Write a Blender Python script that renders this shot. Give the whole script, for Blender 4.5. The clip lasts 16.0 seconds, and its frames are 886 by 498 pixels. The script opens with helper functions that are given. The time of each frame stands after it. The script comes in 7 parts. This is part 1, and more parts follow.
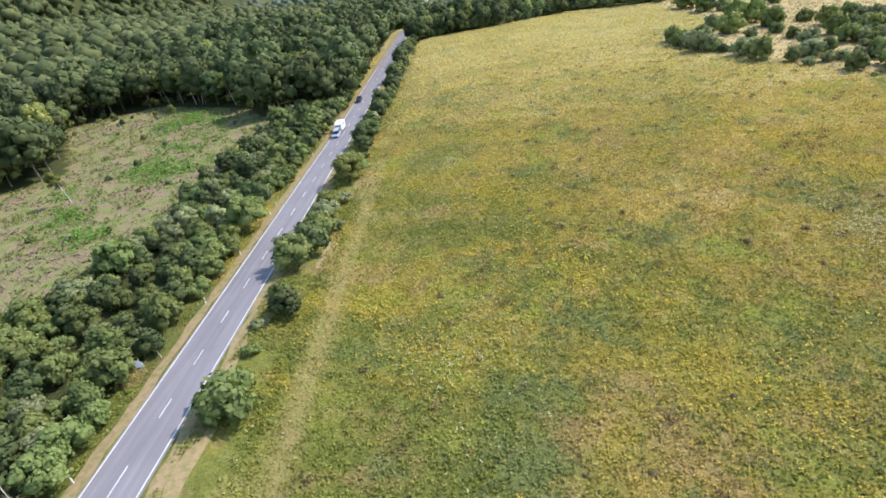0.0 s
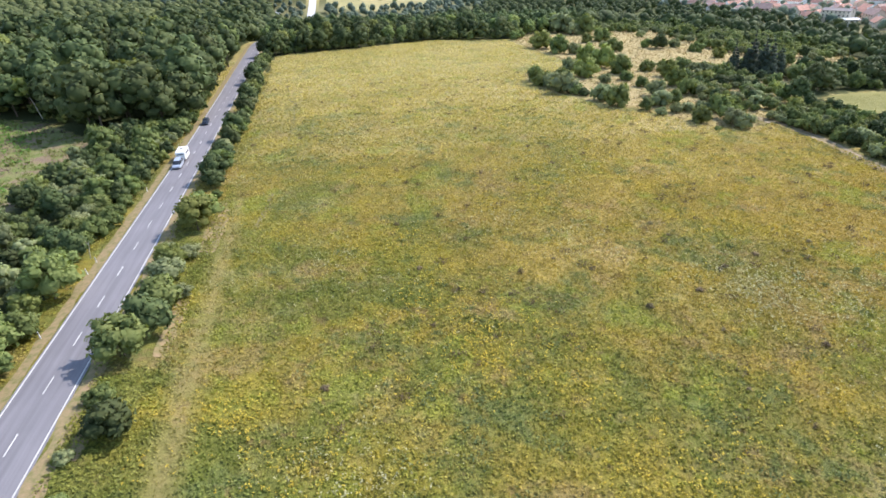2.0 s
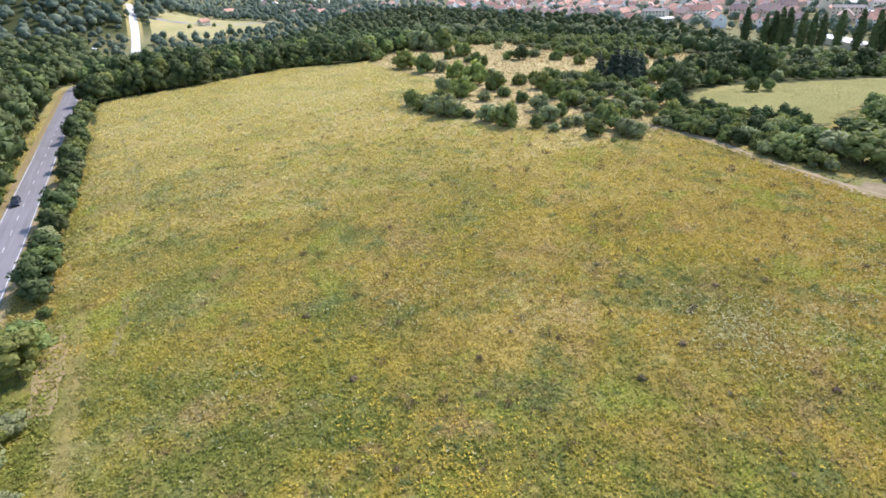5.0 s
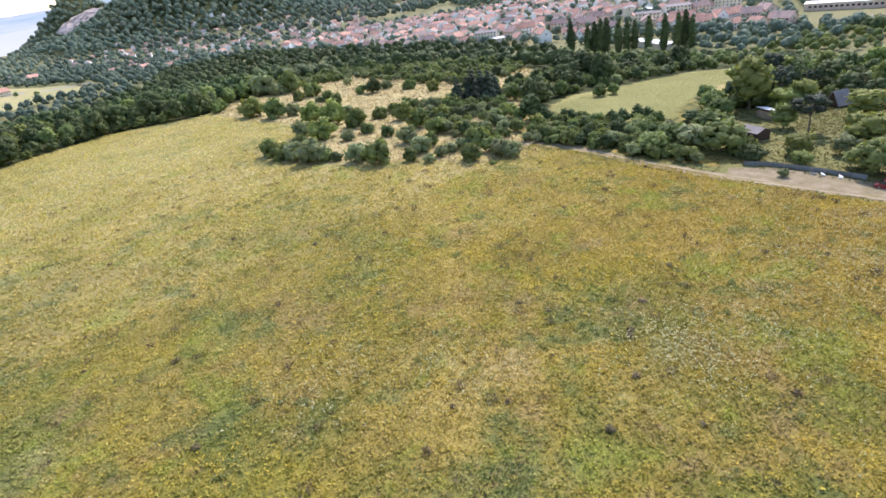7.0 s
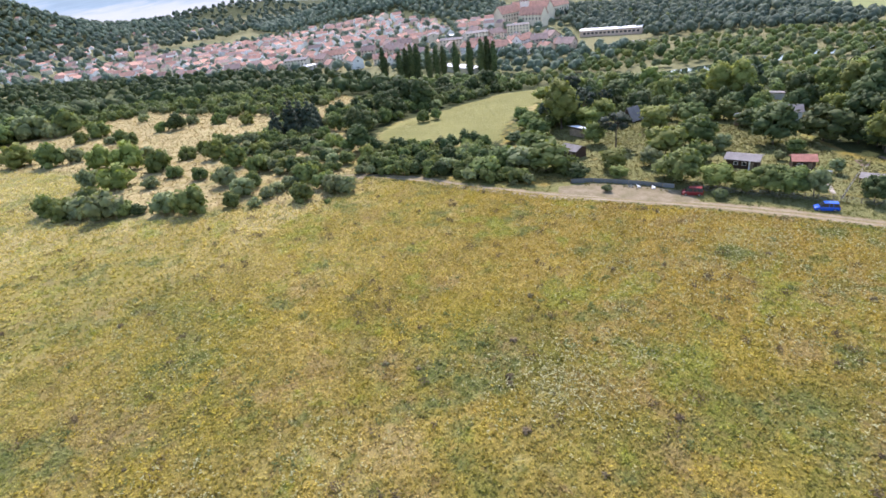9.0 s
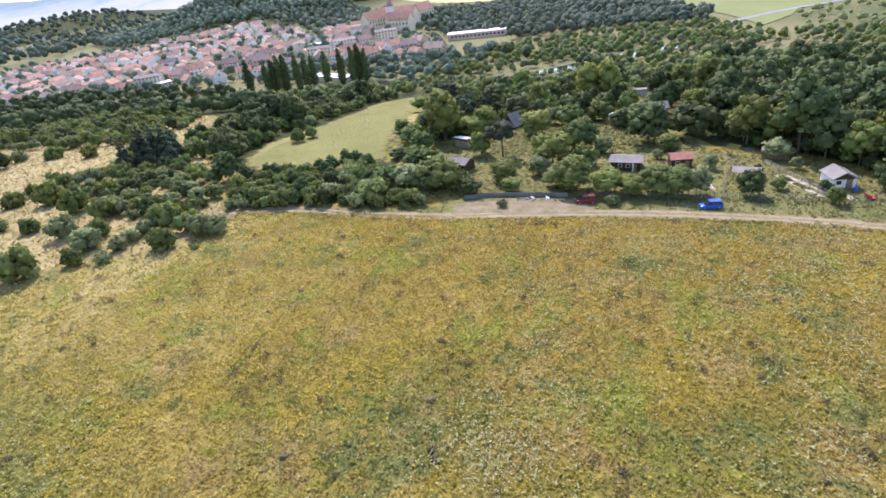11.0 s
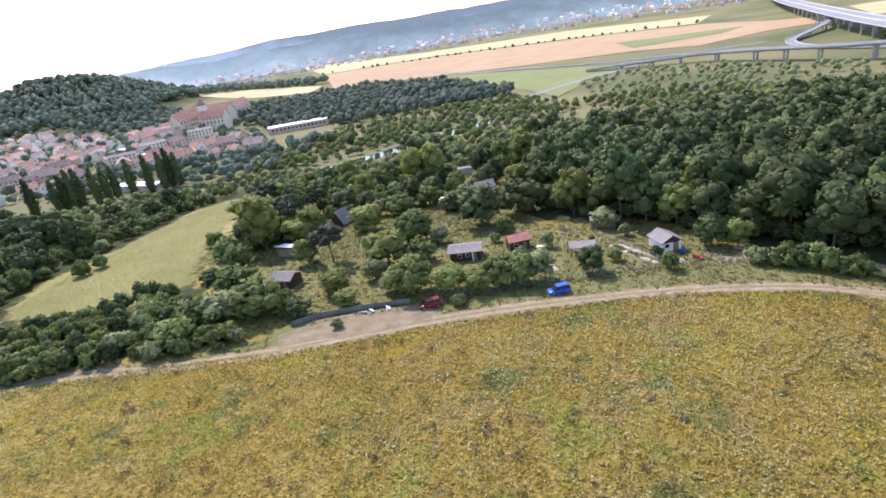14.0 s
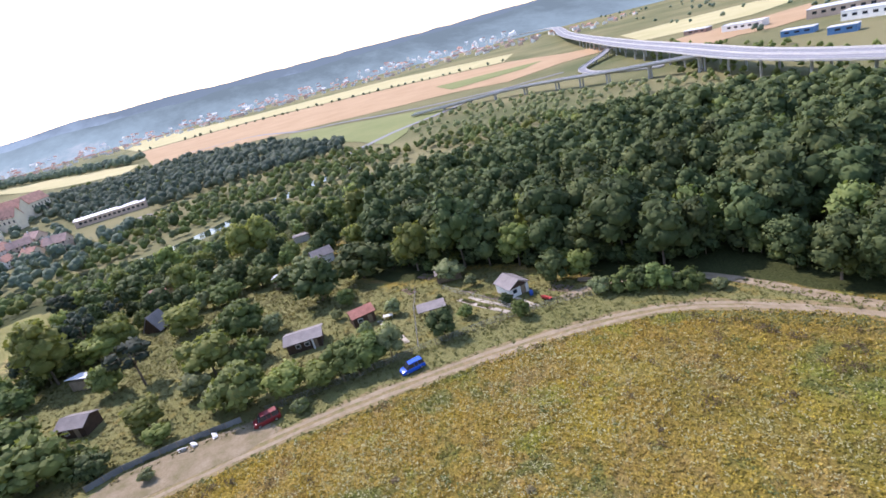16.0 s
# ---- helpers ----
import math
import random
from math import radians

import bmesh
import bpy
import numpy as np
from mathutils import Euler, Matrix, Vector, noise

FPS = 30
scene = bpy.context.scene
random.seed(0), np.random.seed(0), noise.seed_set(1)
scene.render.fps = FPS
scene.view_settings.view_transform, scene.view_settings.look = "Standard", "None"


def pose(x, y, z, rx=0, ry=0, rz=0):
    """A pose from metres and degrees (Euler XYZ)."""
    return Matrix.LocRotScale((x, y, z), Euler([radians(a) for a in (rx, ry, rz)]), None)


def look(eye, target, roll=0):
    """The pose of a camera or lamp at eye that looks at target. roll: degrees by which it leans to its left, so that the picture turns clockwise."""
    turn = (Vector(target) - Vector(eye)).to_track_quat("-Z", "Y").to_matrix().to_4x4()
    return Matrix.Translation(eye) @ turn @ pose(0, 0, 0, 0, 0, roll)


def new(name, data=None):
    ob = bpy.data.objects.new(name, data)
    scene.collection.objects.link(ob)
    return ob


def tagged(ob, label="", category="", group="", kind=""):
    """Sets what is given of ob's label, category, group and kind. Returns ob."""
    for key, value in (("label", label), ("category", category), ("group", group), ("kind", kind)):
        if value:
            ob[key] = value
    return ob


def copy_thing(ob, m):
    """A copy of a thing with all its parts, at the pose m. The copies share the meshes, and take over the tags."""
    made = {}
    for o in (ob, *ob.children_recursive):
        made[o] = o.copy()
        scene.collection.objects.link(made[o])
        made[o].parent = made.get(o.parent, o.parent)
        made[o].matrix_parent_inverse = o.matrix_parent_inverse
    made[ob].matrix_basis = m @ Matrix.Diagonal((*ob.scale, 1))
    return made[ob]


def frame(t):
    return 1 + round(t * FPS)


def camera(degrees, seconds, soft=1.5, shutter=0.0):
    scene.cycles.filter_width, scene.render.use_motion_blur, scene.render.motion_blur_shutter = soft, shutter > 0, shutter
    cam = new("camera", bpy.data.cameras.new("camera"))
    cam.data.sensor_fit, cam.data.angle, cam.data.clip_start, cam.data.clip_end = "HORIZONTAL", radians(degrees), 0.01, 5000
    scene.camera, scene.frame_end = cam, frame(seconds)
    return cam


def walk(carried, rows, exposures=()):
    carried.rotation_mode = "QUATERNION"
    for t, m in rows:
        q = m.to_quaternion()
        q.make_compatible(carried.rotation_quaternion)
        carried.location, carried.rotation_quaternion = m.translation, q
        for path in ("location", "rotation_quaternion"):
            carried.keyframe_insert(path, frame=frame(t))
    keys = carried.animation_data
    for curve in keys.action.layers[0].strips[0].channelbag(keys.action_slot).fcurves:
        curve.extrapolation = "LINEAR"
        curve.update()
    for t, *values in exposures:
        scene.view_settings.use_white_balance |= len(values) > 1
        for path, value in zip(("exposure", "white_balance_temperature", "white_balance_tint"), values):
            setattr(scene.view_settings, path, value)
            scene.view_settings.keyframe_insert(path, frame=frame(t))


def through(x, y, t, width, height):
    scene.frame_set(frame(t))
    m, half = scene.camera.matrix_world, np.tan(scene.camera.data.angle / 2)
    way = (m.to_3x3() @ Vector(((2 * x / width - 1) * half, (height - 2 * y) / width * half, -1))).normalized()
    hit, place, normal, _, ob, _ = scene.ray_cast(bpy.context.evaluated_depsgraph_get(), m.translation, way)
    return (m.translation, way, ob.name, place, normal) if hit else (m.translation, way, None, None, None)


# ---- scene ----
cam = camera(77.8, 16.0, soft=1.65)
PATH = [
    (0, (39.79, -37.24, 41.02), (34.80, 6.26, 16.88), -10.23),
    (0.5, (38.40, -33.53, 40.87), (36.50, 10.18, 16.67), -6.89),
    (1, (37.19, -29.44, 40.95), (38.84, 14.29, 16.77), -5.18),
    (1.5, (36.26, -25.54, 41.23), (42.04, 17.91, 17.17), -3.65),
    (2, (35.57, -21.49, 41.54), (43.88, 21.54, 17.47), -2.38),
    (2.5, (35.08, -17.60, 41.72), (44.40, 25.29, 17.76), -1.79),
    (3, (34.65, -13.65, 41.89), (44.66, 29.12, 18.00), -2.15),
    (3.5, (34.17, -9.87, 42.17), (47.78, 31.95, 18.38), -2.51),
    (4, (34.16, -6.06, 42.08), (51.46, 34.44, 18.40), -2.85),
    (4.2, (33.91, -4.56, 42.26), (51.44, 35.81, 18.54), -3.05),
    (6.3, (36.30, 10.07, 41.05), (61.50, 46.80, 18.33), -7.67),
    (6.5, (36.69, 11.31, 41.00), (63.07, 47.31, 18.44), -8.08),
    (7, (37.59, 13.88, 41.15), (66.52, 47.99, 18.80), -8.57),
    (7.5, (38.92, 16.41, 40.90), (70.00, 48.55, 18.51), -8.50),
    (8, (40.64, 18.67, 40.74), (73.72, 48.69, 18.28), -8.47),
    (8.5, (42.20, 20.69, 41.01), (78.28, 47.04, 18.56), -8.14),
    (9, (44.36, 22.48, 40.98), (82.94, 45.11, 18.64), -7.20),
    (9.2, (45.08, 23.12, 41.05), (84.47, 44.33, 18.73), -6.81),
    (11.3, (56.61, 27.66, 41.62), (98.96, 40.65, 18.44), -8.44),
    (11.5, (57.75, 27.61, 41.50), (100.29, 40.14, 18.40), -8.91),
    (12, (60.85, 27.90, 41.47), (104.50, 36.33, 18.58), -9.04),
    (12.5, (63.80, 27.81, 41.61), (109.18, 34.29, 21.65), -8.71),
    (13, (66.98, 27.37, 41.59), (112.73, 31.60, 21.87), -8.54),
    (13.5, (70.02, 26.83, 41.36), (115.99, 27.94, 21.71), -8.78),
    (14, (73.20, 25.83, 41.10), (119.54, 25.84, 22.34), -9.91),
    (14.5, (76.20, 24.68, 40.99), (123.05, 21.77, 23.76), -10.94),
    (15, (79.30, 23.00, 40.85), (125.78, 16.48, 23.60), -12.17),
    (15.5, (82.34, 20.91, 40.64), (128.13, 10.71, 23.34), -13.32),
    (16, (85.23, 18.08, 40.39), (130.27, 5.15, 22.96), -15.03),
]
walk(cam, [(t, look(eye, target, roll)) for t, eye, target, roll in PATH], exposures=[(0.0, 1.0, 6500, 16), (7.0, 1.0, 6400, 21), (12.5, 1.02, 6350, 24), (16.0, 0.82, 6300, 27)])

# ---- light ----
SUN_HEADING, SUN_HEIGHT = 67.0, 46.0
world = bpy.data.worlds.new("sky")
scene.world = world
world.use_nodes = True
wn = world.node_tree
wn.nodes.clear()
sky = wn.nodes.new("ShaderNodeTexSky")
sky.sky_type = "NISHITA"
sky.sun_disc = False
sky.sun_elevation = radians(SUN_HEIGHT)
sky.sun_rotation = radians(SUN_HEADING)
sky.air_density, sky.dust_density, sky.ozone_density = 1.3, 0.5, 1.0
bg = wn.nodes.new("ShaderNodeBackground")
bg.inputs["Strength"].default_value = 0.15
wout = wn.nodes.new("ShaderNodeOutputWorld")
wn.links.new(sky.outputs[0], bg.inputs["Color"])
wn.links.new(bg.outputs[0], wout.inputs["Surface"])
sun = new("sun", bpy.data.lights.new("sun", "SUN"))
sun.data.energy, sun.data.angle, sun.data.color = 3.0, radians(0.6), (1.0, 0.95, 0.88)
sa, se = radians(SUN_HEADING), radians(SUN_HEIGHT)
to_sun = Vector((math.sin(sa) * math.cos(se), math.cos(sa) * math.cos(se), math.sin(se)))
sun.matrix_world = look(to_sun * 100, (0, 0, 0))

# ---- material helpers ----


class Nodes:
    """A small wrapper that builds one node material."""

    def __init__(self, name):
        self.mat = bpy.data.materials.new(name)
        self.mat.use_nodes = True
        self.nt = self.mat.node_tree
        self.nt.nodes.clear()
        self.out = self.add("ShaderNodeOutputMaterial")

    def add(self, kind, **values):
        n = self.nt.nodes.new(kind)
        for key, value in values.items():
            n.inputs[key.replace("_", " ")].default_value = value
        return n

    def link(self, a, b):
        self.nt.links.new(a, b)

    def position(self):
        return self.add("ShaderNodeNewGeometry").outputs["Position"]

    def noise(self, where, scale, detail=3.0, rough=0.55):
        n = self.add("ShaderNodeTexNoise", Scale=scale, Detail=detail, Roughness=rough)
        self.link(where, n.inputs["Vector"])
        return n.outputs["Fac"]

    def ramp(self, fac, stops):
        n = self.add("ShaderNodeValToRGB")
        e = n.color_ramp.elements
        while len(e) < len(stops):
            e.new(0.5)
        for el, (p, c) in zip(e, stops):
            el.position = p
            el.color = (c, c, c, 1) if isinstance(c, (int, float)) else (*c, 1)
        self.link(fac, n.inputs["Fac"])
        return n.outputs["Color"]

    def mix(self, fac, a, b, mode="MIX"):
        n = self.nt.nodes.new("ShaderNodeMix")
        n.data_type, n.blend_type = "RGBA", mode
        for sock, v in ((n.inputs[0], fac), (n.inputs[6], a), (n.inputs[7], b)):
            if isinstance(v, (int, float)):
                sock.default_value = v
            elif isinstance(v, tuple):
                sock.default_value = (*v, 1)
            else:
                self.link(v, sock)
        return n.outputs[2]

    def math(self, op, a, b=0.0):
        n = self.nt.nodes.new("ShaderNodeMath")
        n.operation = op
        for sock, v in ((n.inputs[0], a), (n.inputs[1], b)):
            if isinstance(v, (int, float)):
                sock.default_value = v
            else:
                self.link(v, sock)
        return n.outputs[0]

    def attribute(self, name):
        n = self.nt.nodes.new("ShaderNodeAttribute")
        n.attribute_name = name
        return n.outputs["Fac"]

    def bump(self, height, strength=0.4, distance=0.1):
        n = self.add("ShaderNodeBump", Strength=strength, Distance=distance)
        self.link(height, n.inputs["Height"])
        return n.outputs["Normal"]

    def principled(self, colour, rough=0.8, metal=0.0, normal=None, spec=0.3):
        n = self.add("ShaderNodeBsdfPrincipled", Roughness=rough, Metallic=metal)
        n.inputs["Specular IOR Level"].default_value = spec
        if isinstance(colour, tuple):
            n.inputs["Base Color"].default_value = (*colour, 1)
        else:
            self.link(colour, n.inputs["Base Color"])
        if normal is not None:
            self.link(normal, n.inputs["Normal"])
        self.link(n.outputs[0], self.out.inputs["Surface"])
        return n

    def leafy(self, colour, through=0.3, gloss=0.12):
        """Thin plant matter: a faint waxy gloss, with some light coming through."""
        d = self.add("ShaderNodeBsdfPrincipled", Roughness=0.7)
        d.inputs["Specular IOR Level"].default_value = gloss
        t = self.add("ShaderNodeBsdfTranslucent")
        m = self.add("ShaderNodeMixShader", Fac=through)
        self.link(colour, d.inputs["Base Color"])
        self.link(self.mix(1.0, colour, (1.0, 1.03, 0.62), "MULTIPLY"), t.inputs["Color"])
        self.link(d.outputs[0], m.inputs[1])
        self.link(t.outputs[0], m.inputs[2])
        self.link(m.outputs[0], self.out.inputs["Surface"])


def plain(name, colour, rough=0.7, metal=0.0, vary=0.18, scale=3.0, spec=0.3, bump=0.0):
    """Paint, plaster, metal or cloth with blotches at two scales and a little difference from thing to thing."""
    n = Nodes(name)
    tc = n.add("ShaderNodeTexCoord").outputs["Object"]
    big, small = n.noise(tc, scale * 0.35, 3), n.noise(tc, scale * 6, 4)
    blotch = n.math("MULTIPLY", n.math("ADD", n.math("SUBTRACT", big, 0.5), n.math("MULTIPLY", n.math("SUBTRACT", small, 0.5), 0.7)), vary * 3)
    rnd = n.add("ShaderNodeObjectInfo").outputs["Random"]
    blotch = n.math("ADD", blotch, n.math("MULTIPLY", n.math("SUBTRACT", rnd, 0.5), vary))
    hsv = n.add("ShaderNodeHueSaturation", Color=(*colour, 1))
    n.link(n.math("ADD", 1.0, blotch), hsv.inputs["Value"])
    n.principled(hsv.outputs[0], rough, metal, n.bump(small, bump, 0.03) if bump else None, spec)
    return n.mat


def foliage(name, dark, light, tip, through=0.3):
    """Leaves: clump by clump and plant by plant a little different."""
    n = Nodes(name)
    isl = n.add("ShaderNodeNewGeometry").outputs["Random Per Island"]
    rnd = n.add("ShaderNodeObjectInfo").outputs["Random"]
    tc = n.add("ShaderNodeTexCoord").outputs["Object"]
    patch = n.noise(tc, 0.55, 2)
    fac = n.math("ADD", n.math("MULTIPLY", isl, 0.45), n.math("MULTIPLY", patch, 0.6))
    col = n.ramp(fac, [(0.2, dark), (0.55, light), (0.85, tip)])
    hsv = n.add("ShaderNodeHueSaturation")
    n.link(col, hsv.inputs["Color"])
    n.link(n.math("ADD", 0.485, n.math("MULTIPLY", rnd, 0.03)), hsv.inputs["Hue"])
    n.link(n.math("ADD", 0.72, n.math("MULTIPLY", n.math("FRACT", n.math("MULTIPLY", rnd, 7.31)), 0.56)), hsv.inputs["Value"])
    n.leafy(hsv.outputs[0], through)
    return n.mat


def meadow_colour(n):
    """Grass colour by place: green near the road, yellow-green, tan and pale drifts of several sizes, drier and paler
    to the north and east, partly as haze and scattered sunlight put into the colour.
    """
    pos = n.position()
    wide, mid, clump, fine = n.noise(pos, 0.028, 3, 0.6), n.noise(pos, 0.11, 5, 0.68), n.noise(pos, 0.75, 3, 0.6), n.noise(pos, 3.0, 3, 0.6)
    sep = n.add("ShaderNodeSeparateXYZ")
    n.link(pos, sep.inputs[0])
    east = n.math("MULTIPLY", n.math("SUBTRACT", sep.outputs[0], 58.0), 0.0021)
    north = n.math("MINIMUM", n.math("MULTIPLY", n.math("SUBTRACT", sep.outputs[1], 25.0), 0.0023), 0.42)
    fac = n.math("ADD", n.math("MULTIPLY", n.math("SUBTRACT", wide, 0.5), 1.0), n.math("MULTIPLY", n.math("SUBTRACT", mid, 0.5), 0.75))
    fac = n.math("ADD", fac, n.math("MULTIPLY", n.math("SUBTRACT", clump, 0.5), 0.22))
    fac = n.math("ADD", n.math("ADD", fac, 0.375), n.math("ADD", east, north))
    col = n.ramp(fac, [(0.14, (0.165, 0.202, 0.050)), (0.34, (0.222, 0.240, 0.066)), (0.52, (0.325, 0.280, 0.080)), (0.72, (0.440, 0.362, 0.115)), (0.95, (0.530, 0.455, 0.220))])

    def layer(at, scale, colour, stops, detail=5.0):
        shift = n.add("ShaderNodeVectorMath")
        shift.inputs[1].default_value = (*at, 0.0)
        n.link(pos, shift.inputs[0])
        return n.mix(n.ramp(n.noise(shift.outputs[0], scale, detail, 0.7), stops), col, colour)

    dry = n.math("MULTIPLY", n.math("MINIMUM", n.math("MAXIMUM", n.math("MULTIPLY", n.math("SUBTRACT", sep.outputs[0], 68.0), 0.013), 0.0), 1.0), n.math("MINIMUM", n.math("MAXIMUM", n.math("MULTIPLY", n.math("SUBTRACT", 105.0, sep.outputs[1]), 0.014), 0.0), 1.0))
    col = n.mix(n.math("MULTIPLY", dry, n.math("ADD", 0.35, n.math("MULTIPLY", mid, 0.75))), col, (0.385, 0.285, 0.078))

    col = layer((530.0, 211.0), 0.090, (0.430, 0.415, 0.200), [(0.56, 0.0), (0.68, 0.55)])
    col = layer((820.0, 333.0), 0.055, (0.400, 0.345, 0.070), [(0.51, 0.0), (0.62, 0.6)])
    col = layer((311.0, 97.0), 0.085, (0.390, 0.300, 0.150), [(0.54, 0.0), (0.65, 0.6)])
    col = layer((71.0, 407.0), 0.075, (0.445, 0.365, 0.075), [(0.55, 0.0), (0.66, 0.6)])
    col = layer((905.0, 12.0), 0.100, (0.290, 0.335, 0.072), [(0.55, 0.0), (0.64, 0.7)])
    col = layer((150.0, 620.0), 0.080, (0.165, 0.215, 0.082), [(0.55, 0.0), (0.64, 0.75)])
    col = layer((440.0, 770.0), 0.300, (0.270, 0.200, 0.105), [(0.60, 0.0), (0.68, 0.6)], 4.0)
    col = n.mix(1.0, col, n.ramp(n.math("ADD", n.math("MULTIPLY", fine, 0.5), n.math("MULTIPLY", clump, 0.5)), [(0.32, 0.66), (0.52, 1.0), (0.70, 1.28)]), "MULTIPLY")
    # northward paling: straw tone plus haze and forward-scattered sunlight put into the colour
    pale = n.math("MINIMUM", n.math("MAXIMUM", n.math("MULTIPLY", n.math("SUBTRACT", sep.outputs[1], 70.0), 0.0034), 0.0), 0.5)
    col = n.mix(n.math("MULTIPLY", pale, n.math("ADD", 0.45, mid)), col, (0.500, 0.480, 0.250))
    # worn strip of pale dry grass beside the road, and two thin wheel marks in it
    off = n.math("ABSOLUTE", n.math("ADD", n.math("SUBTRACT", sep.outputs[0], 14.8), n.math("MULTIPLY", n.math("SUBTRACT", n.noise(pos, 0.13, 3), 0.5), 3.0)))
    strip = n.math("MULTIPLY", n.math("MAXIMUM", n.math("SUBTRACT", 1.0, n.math("MULTIPLY", off, 0.42)), 0.0), n.math("MINIMUM", n.math("MAXIMUM", n.math("MULTIPLY", n.math("SUBTRACT", 105.0, sep.outputs[1]), 0.03), 0.0), 1.0))
    col = n.mix(n.math("MULTIPLY", strip, n.math("ADD", 0.05, n.math("MULTIPLY", clump, 0.95))), col, (0.350, 0.295, 0.145))
    return n.mix(1.0, col, (1.06, 1.0, 0.93), "MULTIPLY")


def ground_material():
    n = Nodes("ground")
    pos = n.position()
    # meadow colour darkened under the blades: shade between the grass put into the ground
    grass = n.mix(1.0, meadow_colour(n), (0.70, 0.69, 0.66), "MULTIPLY")
    fine, mid = n.noise(pos, 2.2, 5, 0.65), n.noise(pos, 0.12, 4)
    straw = n.ramp(n.noise(pos, 0.35, 4), [(0.3, (0.42, 0.32, 0.15)), (0.7, (0.52, 0.42, 0.22))])
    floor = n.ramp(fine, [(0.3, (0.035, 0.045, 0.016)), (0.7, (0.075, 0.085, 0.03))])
    lawn = n.ramp(n.math("ADD", n.math("MULTIPLY", fine, 0.4), n.math("MULTIPLY", mid, 0.6)), [(0.3, (0.165, 0.172, 0.058)), (0.7, (0.255, 0.235, 0.098))])
    wild = n.ramp(n.math("ADD", n.math("MULTIPLY", n.noise(pos, 0.2, 5, 0.7), 0.8), n.math("MULTIPLY", fine, 0.2)),
                  [(0.38, (0.140, 0.185, 0.050)), (0.48, (0.205, 0.215, 0.080)), (0.54, (0.250, 0.195, 0.115)), (0.68, (0.215, 0.150, 0.118))])
    edge = n.math("MULTIPLY", n.math("SUBTRACT", n.noise(pos, 0.3, 4, 0.7), 0.5), 0.9)

    def cover(name, below, colour):
        f = n.ramp(n.math("ADD", n.attribute(name), edge), [(0.4, 0.0), (0.6, 1.0)])
        return n.mix(f, below, colour)

    hay = n.ramp(n.math("ADD", n.math("MULTIPLY", fine, 0.35), n.math("MULTIPLY", n.noise(pos, 0.06, 4), 0.65)), [(0.3, (0.23, 0.225, 0.078)), (0.7, (0.34, 0.315, 0.125))])
    col = cover("lawn", grass, lawn)
    col = cover("hay", col, hay)
    col = cover("straw", col, straw)
    col = cover("wild", col, wild)
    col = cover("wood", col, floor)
    plain_far = n.ramp(n.noise(pos, 0.006, 4), [(0.35, (0.125, 0.140, 0.060)), (0.6, (0.235, 0.215, 0.105))])
    col = n.mix(n.attribute("valley"), col, plain_far)
    n.principled(col, 0.95, normal=n.bump(n.noise(pos, 1.1, 6, 0.72), 0.85, 0.55), spec=0.1)
    return n.mat


M = {}
M["ground"] = ground_material()
M["grass"] = (lambda n: (n.leafy(n.mix(1.0, meadow_colour(n), n.ramp(n.add("ShaderNodeNewGeometry").outputs["Random Per Island"], [(0.0, (0.92, 0.94, 0.90)), (1.0, (1.36, 1.33, 1.24))]), "MULTIPLY"), 0.4), n.mat)[1])(Nodes("meadow_grass"))
M["leaf_wood"] = foliage("woodland_leaves", (0.045, 0.067, 0.027), (0.085, 0.113, 0.043), (0.152, 0.175, 0.066), 0.18)
M["leaf_bush"] = foliage("bush_leaves", (0.094, 0.128, 0.042), (0.176, 0.22, 0.072), (0.258, 0.29, 0.106), 0.34)
M["leaf_grey"] = foliage("grey_green_leaves", (0.155, 0.182, 0.088), (0.268, 0.298, 0.145), (0.36, 0.378, 0.195), 0.36)
M["leaf_fresh"] = foliage("fresh_leaves", (0.138, 0.174, 0.048), (0.24, 0.272, 0.08), (0.325, 0.342, 0.118), 0.38)
M["leaf_dark"] = foliage("conifer_needles", (0.035, 0.050, 0.036), (0.062, 0.082, 0.056), (0.100, 0.120, 0.075), 0.12)
# leaves of far woods: distance haze put into the colour, paler and bluer
M["leaf_hazed"] = foliage("distant_leaves", (0.092, 0.132, 0.102), (0.16, 0.206, 0.146), (0.24, 0.28, 0.188), 0.28)
M["flower_yellow"] = foliage("yellow_flowers", (0.38, 0.30, 0.05), (0.50, 0.40, 0.06), (0.62, 0.50, 0.09), 0.4)
M["flower_white"] = foliage("white_umbels", (0.38, 0.36, 0.18), (0.50, 0.47, 0.26), (0.62, 0.59, 0.37), 0.4)
M["weed"] = foliage("dark_weeds", (0.155, 0.125, 0.068), (0.215, 0.168, 0.096), (0.28, 0.22, 0.13), 0.35)
M["dead"] = foliage("dead_brushwood", (0.10, 0.078, 0.058), (0.165, 0.13, 0.098), (0.23, 0.185, 0.14), 0.2)
M["leaf_dry"] = foliage("drying_leaves", (0.20, 0.17, 0.08), (0.32, 0.27, 0.13), (0.42, 0.36, 0.19), 0.4)
M["bark"] = plain("bark", (0.16, 0.125, 0.09), 0.9, vary=0.4, scale=2.0, bump=0.5)
M["bark_pale"] = plain("pale_bark", (0.46, 0.43, 0.38), 0.85, vary=0.3, scale=3.0)

# ---- mesh helpers ----


